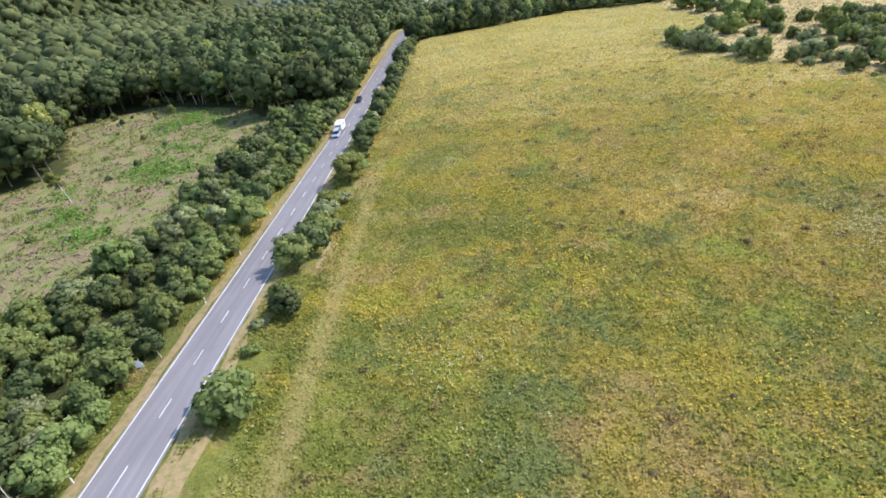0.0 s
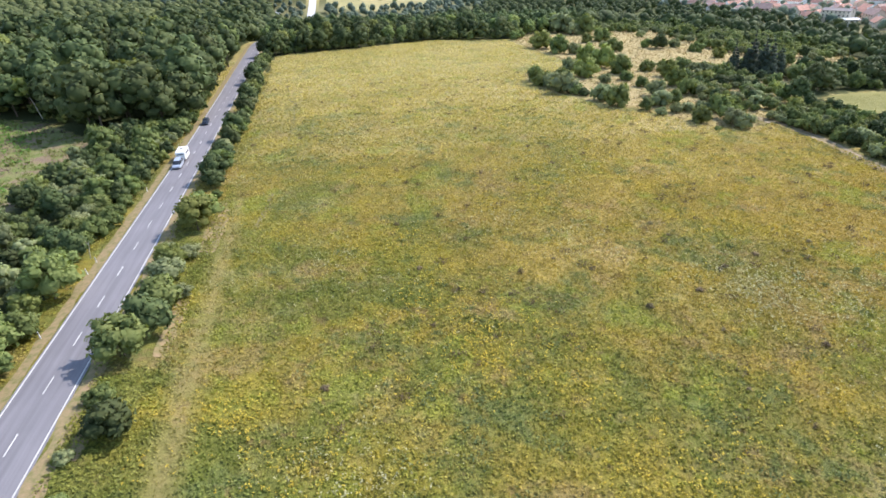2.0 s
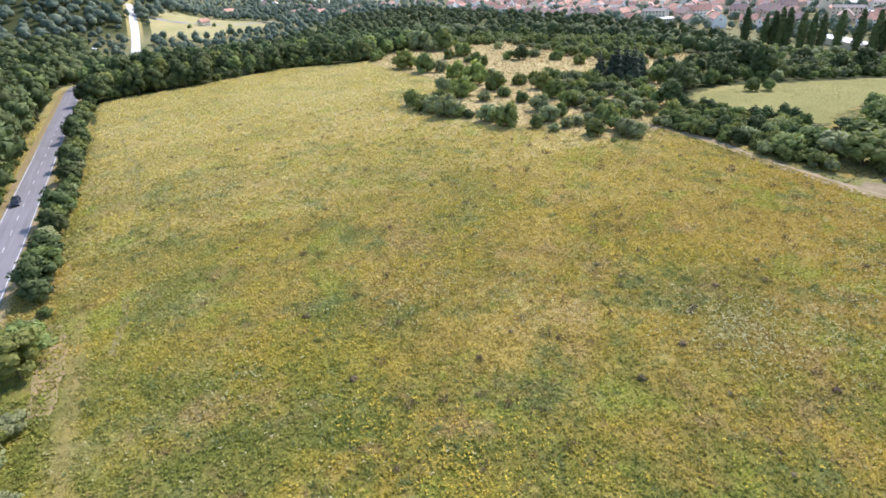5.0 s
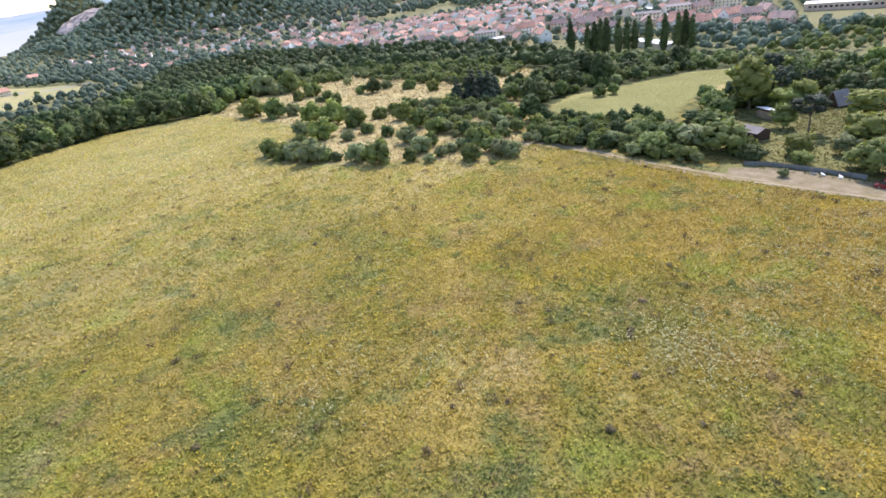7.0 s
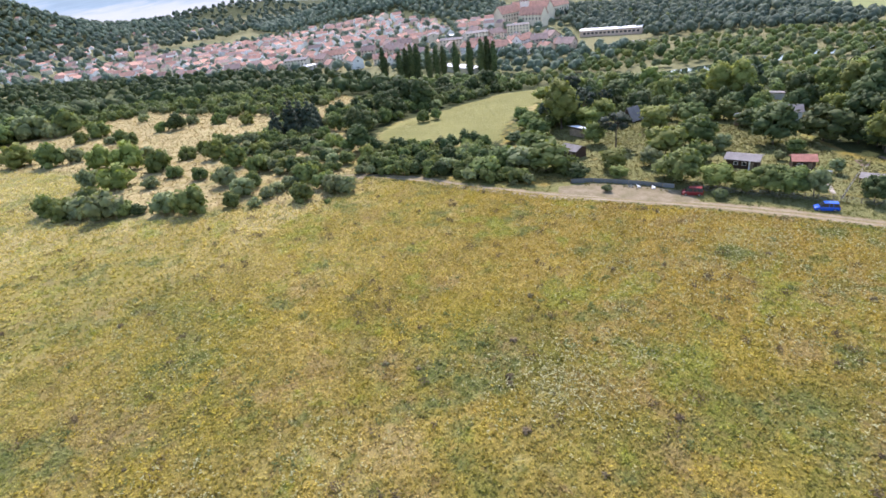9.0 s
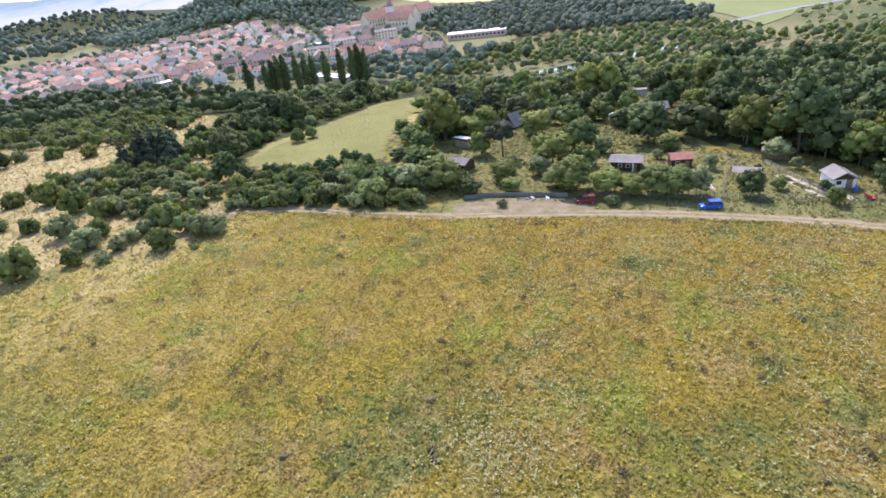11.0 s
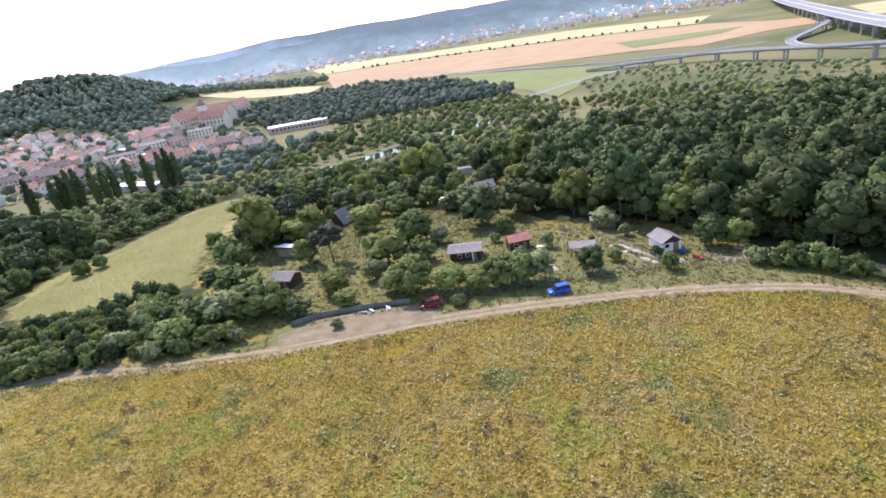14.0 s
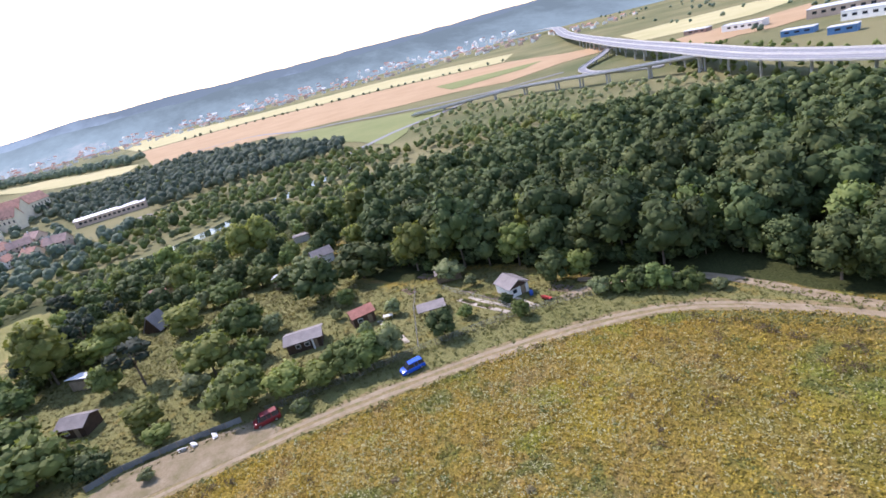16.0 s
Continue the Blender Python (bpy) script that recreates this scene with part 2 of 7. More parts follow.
def mesh_from(name, verts, faces, materials, smooth=False, normals=None):
    me = bpy.data.meshes.new(name)
    verts = np.asarray(verts, dtype=np.float32).reshape(-1, 3)
    sizes = np.array([len(f) for f in faces], dtype=np.int32) if not isinstance(faces, np.ndarray) else np.full(len(faces), faces.shape[1], dtype=np.int32)
    loops = np.concatenate([np.asarray(f, dtype=np.int32) for f in faces]) if not isinstance(faces, np.ndarray) else faces.astype(np.int32).ravel()
    me.vertices.add(len(verts))
    me.vertices.foreach_set("co", verts.ravel())
    me.loops.add(len(loops))
    me.loops.foreach_set("vertex_index", loops)
    me.polygons.add(len(sizes))
    me.polygons.foreach_set("loop_start", np.r_[0, np.cumsum(sizes)[:-1]].astype(np.int32))
    me.polygons.foreach_set("loop_total", sizes)
    if smooth:
        me.polygons.foreach_set("use_smooth", np.ones(len(sizes), dtype=bool))
    for m in materials if isinstance(materials, (list, tuple)) else [materials]:
        me.materials.append(m)
    me.update(calc_edges=True)
    if normals is not None:
        me.polygons.foreach_set("use_smooth", np.ones(len(sizes), dtype=bool))
        me.normals_split_custom_set_from_vertices(np.asarray(normals, dtype=np.float32).reshape(-1, 3).tolist())
    return me


def put(name, me, m=None, label="", category="", group="", kind=""):
    """A top-level thing that is one mesh."""
    ob = new(name, me)
    if m is not None:
        ob.matrix_world = m
    return tagged(ob, label, category, group, kind)


def thing(name, label, category, group="", m=None):
    """A top-level thing: an empty at its base."""
    ob = new(name)
    ob.empty_display_size = 0.3
    if m is not None:
        ob.matrix_world = m
    return tagged(ob, label, category, group)


def part(name, bm, material, parent, label=""):
    """Links a bmesh, or a mesh, as one mesh object under a thing or a part."""
    if isinstance(bm, bmesh.types.BMesh):
        me = bpy.data.meshes.new(name)
        bm.to_mesh(me)
        bm.free()
        me.materials.append(material)
    else:
        me = bm
    ob = new(name, me)
    ob.parent = parent
    if label:
        ob["label"] = label
    return ob


def box(bm, x0, x1, y0, y1, z0, z1, bevel=0.0):
    """A box, bevelled if asked, added to a bmesh."""
    r = bmesh.ops.create_cube(bm, size=1.0, matrix=Matrix.LocRotScale(((x0 + x1) / 2, (y0 + y1) / 2, (z0 + z1) / 2), None, (abs(x1 - x0), abs(y1 - y0), abs(z1 - z0))))
    if bevel:
        es = list({e for v in r["verts"] for e in v.link_edges})
        bmesh.ops.bevel(bm, geom=es, offset=bevel, segments=2, affect="EDGES")
    return bm


def boxed(*dims, bevel=0.0):
    return box(bmesh.new(), *dims, bevel=bevel)


def rod(bm, a, b, r0, r1=None, sides=6):
    """A tapered rod from a to b."""
    a, b = Vector(a), Vector(b)
    m = Matrix.Translation((a + b) / 2) @ (b - a).to_track_quat("Z", "Y").to_matrix().to_4x4()
    bmesh.ops.create_cone(bm, cap_ends=True, segments=sides, radius1=r0, radius2=r0 if r1 is None else r1, depth=(b - a).length, matrix=m)
    return bm


# ---- the lie of the land ----


def step(a, b, v):
    t = np.clip((v - a) / (b - a), 0, 1)
    return t * t * (3 - 2 * t)


def road_x(y):
    return 22.0 * step(330, 560, y) + 12.0 * step(560, 950, y)


def road_z(y):
    return -0.021 * np.minimum(y, 130) - 0.006 * np.maximum(0, np.minimum(y, 400) - 130)


VALLEY = -34.0
HILLS = [(1228, 711, 94, 170, 210), (790, 1920, 210, 290, 250), (575, 2420, 175, 150, 220), (-60, 1080, 100, 140, 220), (1750, 1800, 60, 500, 300), (800, 300, 14, 110, 90), (980, 560, 22, 160, 160), (-480, 560, 85, 260, 300)]


def out_of_plateau(x, y):
    """How far a place lies beyond the edge of the high ground."""
    return np.hypot(np.maximum(0, x - 190), np.maximum(0, np.maximum(y - 300, -105 - y) * (x > -300)))


def land(x, y):
    x, y = np.asarray(x, float), np.asarray(y, float)
    r = road_z(y)
    rx = x - road_x(y)
    field = -4.6 - 0.024 * (np.minimum(x, 220) - 25) + 0.025 * (np.clip(y, -80, 120) - 35)
    z = np.where(rx < 4.5, r - 0.25 * step(3.6, 7.0, -rx) + 0.02 * np.clip(-rx - 4.5, 0, 300), r + (field - r) * step(4.2, 24, rx))
    z = z + 0.25 * np.sin(x * 0.045 + 1.0) * np.cos(y * 0.038) * step(14, 40, np.abs(rx))
    drop = step(0, 270, out_of_plateau(x, y))
    z = z * (1 - drop) + VALLEY * drop
    for hx, hy, amp, sx, sy in HILLS:
        z = z + amp * np.exp(-((x - hx) / sx) ** 2 - ((y - hy) / sy) ** 2)
    return z


def spread(lo, hi, fine, reach):
    mid = list(np.arange(lo, hi + 0.01, fine))
    d = fine
    while mid[-1] < reach:
        d *= 1.1
        mid.append(mid[-1] + min(d, 160))
    d = fine
    while mid[0] > -reach:
        d *= 1.1
        mid.insert(0, mid[0] - min(d, 160))
    return np.array(mid)


GX, GY = spread(-60, 262, 2.3, 4600), spread(-110, 320, 2.3, 4600)
gx, gy = np.meshgrid(GX, GY)
GZ = land(gx, gy)


def ground(x, y):
    """Height of the ground sheet, on its own grid."""
    x, y = np.asarray(x, float), np.asarray(y, float)
    i = np.clip(np.searchsorted(GX, x) - 1, 0, len(GX) - 2)
    j = np.clip(np.searchsorted(GY, y) - 1, 0, len(GY) - 2)
    u, v = (x - GX[i]) / (GX[i + 1] - GX[i]), (y - GY[j]) / (GY[j + 1] - GY[j])
    return (GZ[j, i] * (1 - u) + GZ[j, i + 1] * u) * (1 - v) + (GZ[j + 1, i] * (1 - u) + GZ[j + 1, i + 1] * u) * v


def inside(poly, x, y):
    """Whether points lie in a polygon."""
    if isinstance(x, float):
        hit = False
        ax, ay = poly[-1]
        for bx, by in poly:
            if (ay > y) != (by > y) and x < (bx - ax) * (y - ay) / (by - ay) + ax:
                hit = not hit
            ax, ay = bx, by
        return hit
    x, y = np.asarray(x, float), np.asarray(y, float)
    hit = np.zeros(x.shape, bool)
    for (x0, y0), (x1, y1) in zip(poly, poly[1:] + poly[:1]):
        cross = ((y0 > y) != (y1 > y)) & (x < (x1 - x0) * (y - y0) / ((y1 - y0) or 1e-9) + x0)
        hit ^= cross
    return hit


# outlines on the plan
FIELD = [(9, -110), (11, 60), (11, 150), (13, 268), (50, 279), (95, 300), (136, 290), (138, 256), (140, 226), (139, 207), (130, 196), (114, 194), (110, 183), (113, 160), (120, 143), (131, 128), (138, 113), (148, 104), (159, 112), (160, 85), (158, 55), (160, 20), (157, -15), (150, -36), (136, -50), (110, -62), (60, -110)]
SCRUB = [(138, 256), (140, 226), (139, 207), (130, 196), (114, 194), (110, 183), (113, 160), (120, 143), (131, 128), (138, 113), (148, 104), (159, 112), (168, 120), (185, 130), (200, 150), (236, 163), (278, 188), (330, 250), (330, 330), (230, 360), (138, 292)]
MEADOW = [(189, 126), (200, 135), (222, 139), (252, 133), (290, 132), (320, 138), (356, 131), (336, 112), (313, 104), (264, 101), (234, 97), (213, 92), (196, 87), (190, 98)]
CLEARING = [(-38, 32), (-30, 62), (-30, 90), (-30, 120), (-26, 138), (-50, 168), (-92, 186), (-118, 164), (-80, 108), (-92, 96), (-105, 40), (-70, -20), (-45, 0)]
TRACKSIDE = [(156, 118), (164, 100), (164, 62), (170, 52), (170, -25), (163, -36), (152, -51), (130, -60), (100, -73), (90, -62), (130, -48), (152, -30), (157, 0), (157, 60)]
OPENING = [(400, -74), (455, -70), (488, -80), (500, -104), (470, -116), (428, -128), (394, -100)]
BACK_PLOTS = [(205, 84), (240, 92), (300, 105), (345, 60), (320, -5), (262, 0), (232, 10), (205, 0), (200, 40)]
GARDEN = [(167, 70), (167, 5), (166, -20), (160, -34), (176, -36), (200, -22), (205, 0), (232, 10), (240, 60), (205, 84), (180, 80)]


def soft(poly, margin=4.0):
    """A mask over the ground's grid, blurred at its edge."""
    a = sum(inside(poly, gx + dx, gy + dy).astype(float) for dx in (-margin, 0, margin) for dy in (-margin, 0, margin)) / 9
    return a


hilly = sum(amp * np.exp(-((gx - hx) / sx) ** 2 - ((gy - hy) / sy) ** 2) for hx, hy, amp, sx, sy in HILLS)
n_x, n_y = len(GX), len(GY)
vid = np.arange(n_x * n_y).reshape(n_y, n_x)
quads = np.stack([vid[:-1, :-1], vid[:-1, 1:], vid[1:, 1:], vid[1:, :-1]], -1).reshape(-1, 4)
land_mesh = mesh_from("ground", np.stack([gx, gy, GZ], -1).reshape(-1, 3), quads, M["ground"], smooth=True)
is_field, is_scrub = soft(FIELD), soft(SCRUB)
is_lawn, is_garden, is_plots = soft(MEADOW), soft(GARDEN), soft(BACK_PLOTS)
near_road = np.exp(-(((gx - road_x(gy)) / 9.0) ** 6))
covers = {
    "hay": is_lawn,
    "lawn": np.clip(is_garden * 0.62 + soft(TRACKSIDE, 2.0) * 0.6 + soft(OPENING, 9.0) + is_plots * 0.66, 0, 1),
    "straw": np.clip(is_scrub * 0.53 + 0.3 * np.exp(-(((gx - road_x(gy) + 4.6) / 1.0) ** 2)) + 0.5 * np.exp(-(((gx - road_x(gy) - 5.0) / 1.4) ** 2)), 0, 1),
    "wild": soft(CLEARING, 3.0),
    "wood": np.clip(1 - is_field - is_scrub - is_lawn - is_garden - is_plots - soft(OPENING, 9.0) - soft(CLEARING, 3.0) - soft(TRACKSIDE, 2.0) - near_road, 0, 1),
    "valley": step(0.75, 1.0, step(0, 270, out_of_plateau(gx, gy))) * (1 - step(8, 22, hilly)),
}
for key, value in covers.items():
    at = land_mesh.attributes.new(key, "FLOAT", "POINT")
    at.data.foreach_set("value", value.astype(np.float32).ravel())
put("ground", land_mesh, label="rolling meadow ground with dry grass and woodland floor", category="ground", kind="structure")


def ribbon(name, line, half, material, lift=0.05, spacing=1.5, sections=4, wobble=0.0, label="", category="", kind="structure", profile=0.0):
    """A strip of ground cover that follows a line over the land."""
    pts = [Vector((*p, 0)) for p in line]
    dense = []
    for k in range(len(pts) - 1):
        p0, p1, p2, p3 = pts[max(k - 1, 0)], pts[k], pts[k + 1], pts[min(k + 2, len(pts) - 1)]
        count = max(2, int((p2 - p1).length / spacing))
        for s in range(count):
            t = s / count
            dense.append(0.5 * ((2 * p1) + (p2 - p0) * t + (2 * p0 - 5 * p1 + 4 * p2 - p3) * t * t + (3 * p1 - p0 - 3 * p2 + p3) * t**3))
    dense.append(pts[-1])
    verts, faces = [], []
    for k, p in enumerate(dense):
        d = (dense[min(k + 1, len(dense) - 1)] - dense[max(k - 1, 0)]).normalized()
        side = Vector((d.y, -d.x, 0))
        for s in range(sections + 1):
            f = s / sections * 2 - 1
            w = half * (1 + wobble * noise.noise((p.x * 0.3, p.y * 0.3, f)))
            q = p + side * (f * w)
            verts.append((q.x, q.y, float(ground(q.x, q.y)) + lift - profile * f * f))
    m = sections + 1
    for k in range(len(dense) - 1):
        for s in range(sections):
            faces.append((k * m + s, k * m + s + 1, (k + 1) * m + s + 1, (k + 1) * m + s))
    me = mesh_from(name, verts, faces, material, smooth=True)
    return put(name, me, label=label, category=category, kind=kind)


def sheet(name, poly, material, cell, lift, label, category, kind="structure"):
    """A flat patch of ground cover with the outline poly, laid over the land."""
    bm = bmesh.new()
    vs = []
    for k, (a, b) in enumerate(zip(poly, poly[1:] + poly[:1])):
        count = max(1, int(math.hypot(b[0] - a[0], b[1] - a[1]) / cell))
        for s in range(count):
            t = s / count
            vs.append(bm.verts.new((a[0] + (b[0] - a[0]) * t, a[1] + (b[1] - a[1]) * t, 0)))
    bmesh.ops.triangulate(bm, faces=[bm.faces.new(vs)])
    for _ in range(6):
        longest = [e for e in bm.edges if e.calc_length() > cell * 1.6]
        if not longest:
            break
        bmesh.ops.subdivide_edges(bm, edges=longest, cuts=1)
        bmesh.ops.triangulate(bm, faces=[f for f in bm.faces if len(f.verts) > 3])
    for v in bm.verts:
        v.co.z = float(ground(v.co.x, v.co.y)) + lift
    for f in bm.faces:
        if f.normal.z < 0:
            f.normal_flip()
    me = bpy.data.meshes.new(name)
    bm.to_mesh(me)
    bm.free()
    me.materials.append(material)
    return put(name, me, label=label, category=category, kind=kind)

# ---- road ----


def asphalt_material(name, base):
    n = Nodes(name)
    pos = n.position()
    sc = n.add("ShaderNodeMapping")
    sc.inputs["Scale"].default_value = (1.0, 0.03, 1.0)
    n.link(pos, sc.inputs["Vector"])
    lanes = n.noise(sc.outputs[0], 1.4, 3)
    fine, patches = n.noise(pos, 9.0, 4), n.noise(pos, 0.12, 3)
    f = n.math("ADD", n.math("MULTIPLY", lanes, 0.6), n.math("ADD", n.math("MULTIPLY", fine, 0.2), n.math("MULTIPLY", patches, 0.3)))
    col = n.ramp(f, [(0.35, tuple(c * 0.8 for c in base)), (0.75, tuple(c * 1.3 for c in base))])
    n.principled(col, 0.8, normal=n.bump(fine, 0.3, 0.02), spec=0.35)
    return n.mat


M["asphalt"] = asphalt_material("asphalt", (0.185, 0.178, 0.188))
M["paint_white"] = plain("road_paint", (0.56, 0.55, 0.52), 0.6, vary=0.2, scale=1.0)
M["dirt"] = (lambda n: (n.principled(n.ramp(n.math("ADD", n.math("MULTIPLY", n.noise(n.position(), 0.6, 4), 0.7), n.math("MULTIPLY", n.noise(n.position(), 5.0, 4), 0.3)), [(0.3, (0.235, 0.18, 0.11)), (0.55, (0.335, 0.27, 0.18)), (0.75, (0.43, 0.36, 0.26))]), 0.95, normal=n.bump(n.noise(n.position(), 4.0, 5), 0.5, 0.1), spec=0.1), n.mat)[1])(Nodes("bare_earth"))
M["trodden"] = (lambda n: (n.principled(n.ramp(n.math("ADD", n.math("MULTIPLY", n.noise(n.position(), 0.35, 5, 0.7), 0.75), n.math("MULTIPLY", n.noise(n.position(), 4.0, 4), 0.25)), [(0.35, (0.175, 0.15, 0.075)), (0.5, (0.25, 0.20, 0.125)), (0.68, (0.33, 0.27, 0.185))]), 0.95, normal=n.bump(n.noise(n.position(), 4.0, 5), 0.5, 0.1), spec=0.1), n.mat)[1])(Nodes("trodden_earth"))
M["verge"] = (lambda n: (n.principled(n.ramp(n.noise(n.position(), 1.2, 5, 0.7), [(0.32, (0.16, 0.165, 0.06)), (0.5, (0.26, 0.205, 0.105)), (0.7, (0.33, 0.235, 0.14))]), 0.95, normal=n.bump(n.noise(n.position(), 4.0, 5), 0.5, 0.1), spec=0.1), n.mat)[1])(Nodes("dry_verge"))

road_line = [(float(road_x(y)), y) for y in list(range(-150, 340, 30)) + list(range(340, 960, 25))]
road = ribbon("road", road_line, 3.45, M["asphalt"], lift=0.07, spacing=2.0, sections=6, label="straight two-lane grey asphalt country road with painted lines", category="road", profile=0.05)


def marking(y0, y1, xc, half):
    """One painted stroke along the road."""
    ys = np.arange(y0, y1 + 0.01, min(3.0, y1 - y0))
    verts, faces = [], []
    for y in ys:
        for s in (-half, half):
            x = float(road_x(y)) + xc + s
            lift = 0.07 - 0.05 * (xc / 3.45) ** 2 + 0.012
            verts.append((x, y, float(ground(float(road_x(y)), y)) + lift))
    for k in range(len(ys) - 1):
        faces.append((2 * k, 2 * k + 1, 2 * k + 3, 2 * k + 2))
    part("lane_marking", mesh_from("lane_marking", verts, faces, M["paint_white"]), M["paint_white"], road)


for k in range(-16, 36):
    marking(9.0 * k - (3.0 if k > 0 else 6.5), 9.0 * k, 0.0, 0.07)
marking(-140, 330, -3.12, 0.085)
marking(-140, 330, 3.12, 0.085)
ribbon("verge", [(-4.4, y) for y in range(-150, 331, 30)], 0.75, M["verge"], lift=0.05, wobble=0.7, label="dry mown grass verge beside the road", category="verge")
ribbon("verge", [(4.5, y) for y in range(-150, 331, 30)], 0.95, M["verge"], lift=0.05, wobble=0.9, label="dry mown grass verge beside the road", category="verge")
# farm track along the east side of the meadow, two wheel ruts with grass between
TRACK = [(150, 128), (159, 112), (161, 96), (159, 80), (158.5, 60), (160, 44), (161, 27), (160.5, 8), (158, -14), (153, -33), (145, -44), (130, -54), (105, -66), (80, -80), (50, -110)]
ribbon("track_verge", TRACK, 2.1, M["verge"], lift=0.045, wobble=0.5, label="dry trodden grass along the farm track", category="track")
for off in (-0.9, 0.9):
    ribbon("farm_track", [(x + off, y) for x, y in TRACK], 0.46, M["dirt"], lift=0.07, wobble=0.8, label="pale bare-earth wheel rut of a farm track", category="track")
ribbon("dirt_road", [(112, -62), (131, -56.5), (143, -53), (152, -50.5), (160, -46), (167, -36), (168, -26)], 1.3, M["dirt"], lift=0.045, wobble=0.4, label="sandy dirt lane curving along the wood edge", category="track")
sheet("earth_clearing", [(160.5, 58), (164.5, 59), (168.5, 52), (169, 44), (168.6, 34), (168.6, 31), (163, 28), (160.5, 34), (160.2, 46)], M["trodden"], 2.0, 0.075, "bare trampled earth parking place by the gardens", "clearing")
# faint wheel tracks through the west side of the meadow
M["rut"] = (lambda n: (n.principled(n.ramp(n.noise(n.position(), 1.5, 4), [(0.3, (0.15, 0.14, 0.055)), (0.7, (0.24, 0.20, 0.09))]), 0.95, spec=0.1), n.mat)[1])(Nodes("trodden_grass"))
ribbon("wheel_track", [(19, 76), (20.5, 84), (21, 92)], 0.5, M["rut"], 0.055, wobble=0.4, label="dark trodden bend of a wheel track", category="track")
ribbon("wheel_track", [(23.6, 126), (24, 140), (24.6, 166), (22, 176), (20.5, 207)], 0.5, M["rut"], 0.055, wobble=0.5, label="dark trodden wheel track through tall grass", category="track")

for line, half in (([(11.8, 66), (12.4, 76), (12.0, 88)], 1.3), ([(10.8, 38), (11.2, 46), (11.0, 53)], 0.9), ([(6.2, -6), (6.4, 4), (6.0, 12)], 1.0), ([(11.0, 98), (11.6, 108), (11.2, 116)], 1.0), ([(6.4, 22), (6.8, 27)], 0.9)):
    ribbon("bare_soil", line, half, M["verge"], 0.06, wobble=0.9, label="patch of bare brown earth beside roadside bushes", category="soil")

# ---- plants ----


def lobes(rng, count, rx, rz, cz, lobe):
    """Centres and sizes of the rounded masses that make up a crown."""
    out = []
    for k in range(count):
        t = (k + 0.5) / count
        phi = k * 2.39996 + rng.uniform(-0.4, 0.4)
        c = 1 - 1.75 * t
        s = math.sqrt(max(0.0, 1 - c * c))
        f = rng.uniform(0.55, 0.85)
        out.append((rx * f * s * math.cos(phi), rx * f * s * math.sin(phi), cz + rz * f * c, lobe * rng.uniform(0.7, 1.25)))
    return out


def leaf_cloud(seed, masses, count, size, flat=0.0):
    """Leaf clumps as small bent blades over the outside of rounded masses, with dim inner masses behind them."""
    rng = np.random.default_rng(seed)
    ms = np.array(masses)
    w = ms[:, 3] ** 2
    pick = rng.choice(len(ms), count, p=w / w.sum())
    d = rng.normal(size=(count, 3))
    d[:, 2] += 0.45
    d /= np.linalg.norm(d, axis=1)[:, None]
    r = ms[pick, 3] * (0.76 + 0.42 * rng.random(count) ** 1.4)
    p = ms[pick, :3] + d * r[:, None] * np.array([1, 1, 0.85])
    nrm = d + rng.normal(size=(count, 3)) * 0.55
    nrm[:, 2] += 0.25 + flat
    nrm /= np.linalg.norm(nrm, axis=1)[:, None]
    a = np.cross(nrm, rng.normal(size=(count, 3)))
    a /= np.linalg.norm(a, axis=1)[:, None]
    b = np.cross(nrm, a)
    s = size * (0.6 + 0.8 * rng.random(count))[:, None]
    v = np.stack([p - b * s * 0.8 - nrm * s * 0.15, p + a * s + b * s * 0.15, p + b * s * 0.75 + nrm * s * 0.1, p - a * s - b * s * 0.3], 1).reshape(-1, 3)
    f = np.arange(4 * count).reshape(-1, 4)
    mid = ms[:, :3].mean(0)
    out = p - mid
    out /= np.linalg.norm(out, axis=1)[:, None] + 1e-6
    turned = d * 0.36 + out * 0.36 + nrm * 0.55 + np.array([0.0, 0.0, 0.12])
    turned = np.repeat(turned / np.linalg.norm(turned, axis=1)[:, None], 4, 0)
    # inner masses
    ico = bmesh.new()
    bmesh.ops.create_icosphere(ico, subdivisions=1, radius=1.0)
    iv = np.array([q.co[:] for q in ico.verts])
    fi = np.array([[q.index for q in g.verts] for g in ico.faces])
    ico.free()
    vs, fs, base, ns = [v], [tuple(q) for q in f], len(v), [turned]
    for x, y, z, rr in masses:
        ns.append(iv)
        vs.append(iv * rr * np.array([0.86, 0.86, 0.72]) * (0.85 + 0.3 * rng.random((len(iv), 1))) + (x, y, z))
        fs += [tuple(q + base) for q in fi]
        base += len(iv)
    return np.concatenate(vs), fs, np.concatenate(ns)


def stem_mesh(name, height, radius, masses, material, seed, lean=0.0, limbs=5):
    """A tapered trunk with limbs reaching into the crown."""
    rng = random.Random(seed)
    bm = bmesh.new()
    at, r = Vector((0, 0, -0.35)), radius
    steps = 4
    for k in range(steps):
        to = Vector((lean * height * (k + 1) / steps + rng.uniform(-0.05, 0.05) * height * 0.3, rng.uniform(-0.04, 0.04) * height * 0.3, height * (k + 1) / steps))
        rod(bm, at, to, r, r * 0.78, 7)
        at, r = to, r * 0.78
    for x, y, z, lobe in rng.sample(list(masses), min(limbs, len(masses))):
        f = rng.uniform(0.5, 0.9)
        root = Vector((lean * height * f, 0, height * f))
        rod(bm, root, (x * 0.8, y * 0.8, max(z, root.z + 0.1)), radius * 0.42, radius * 0.15, 5)
    me = bpy.data.meshes.new(name)
    bm.to_mesh(me)
    bm.free()
    me.materials.append(material)
    return me


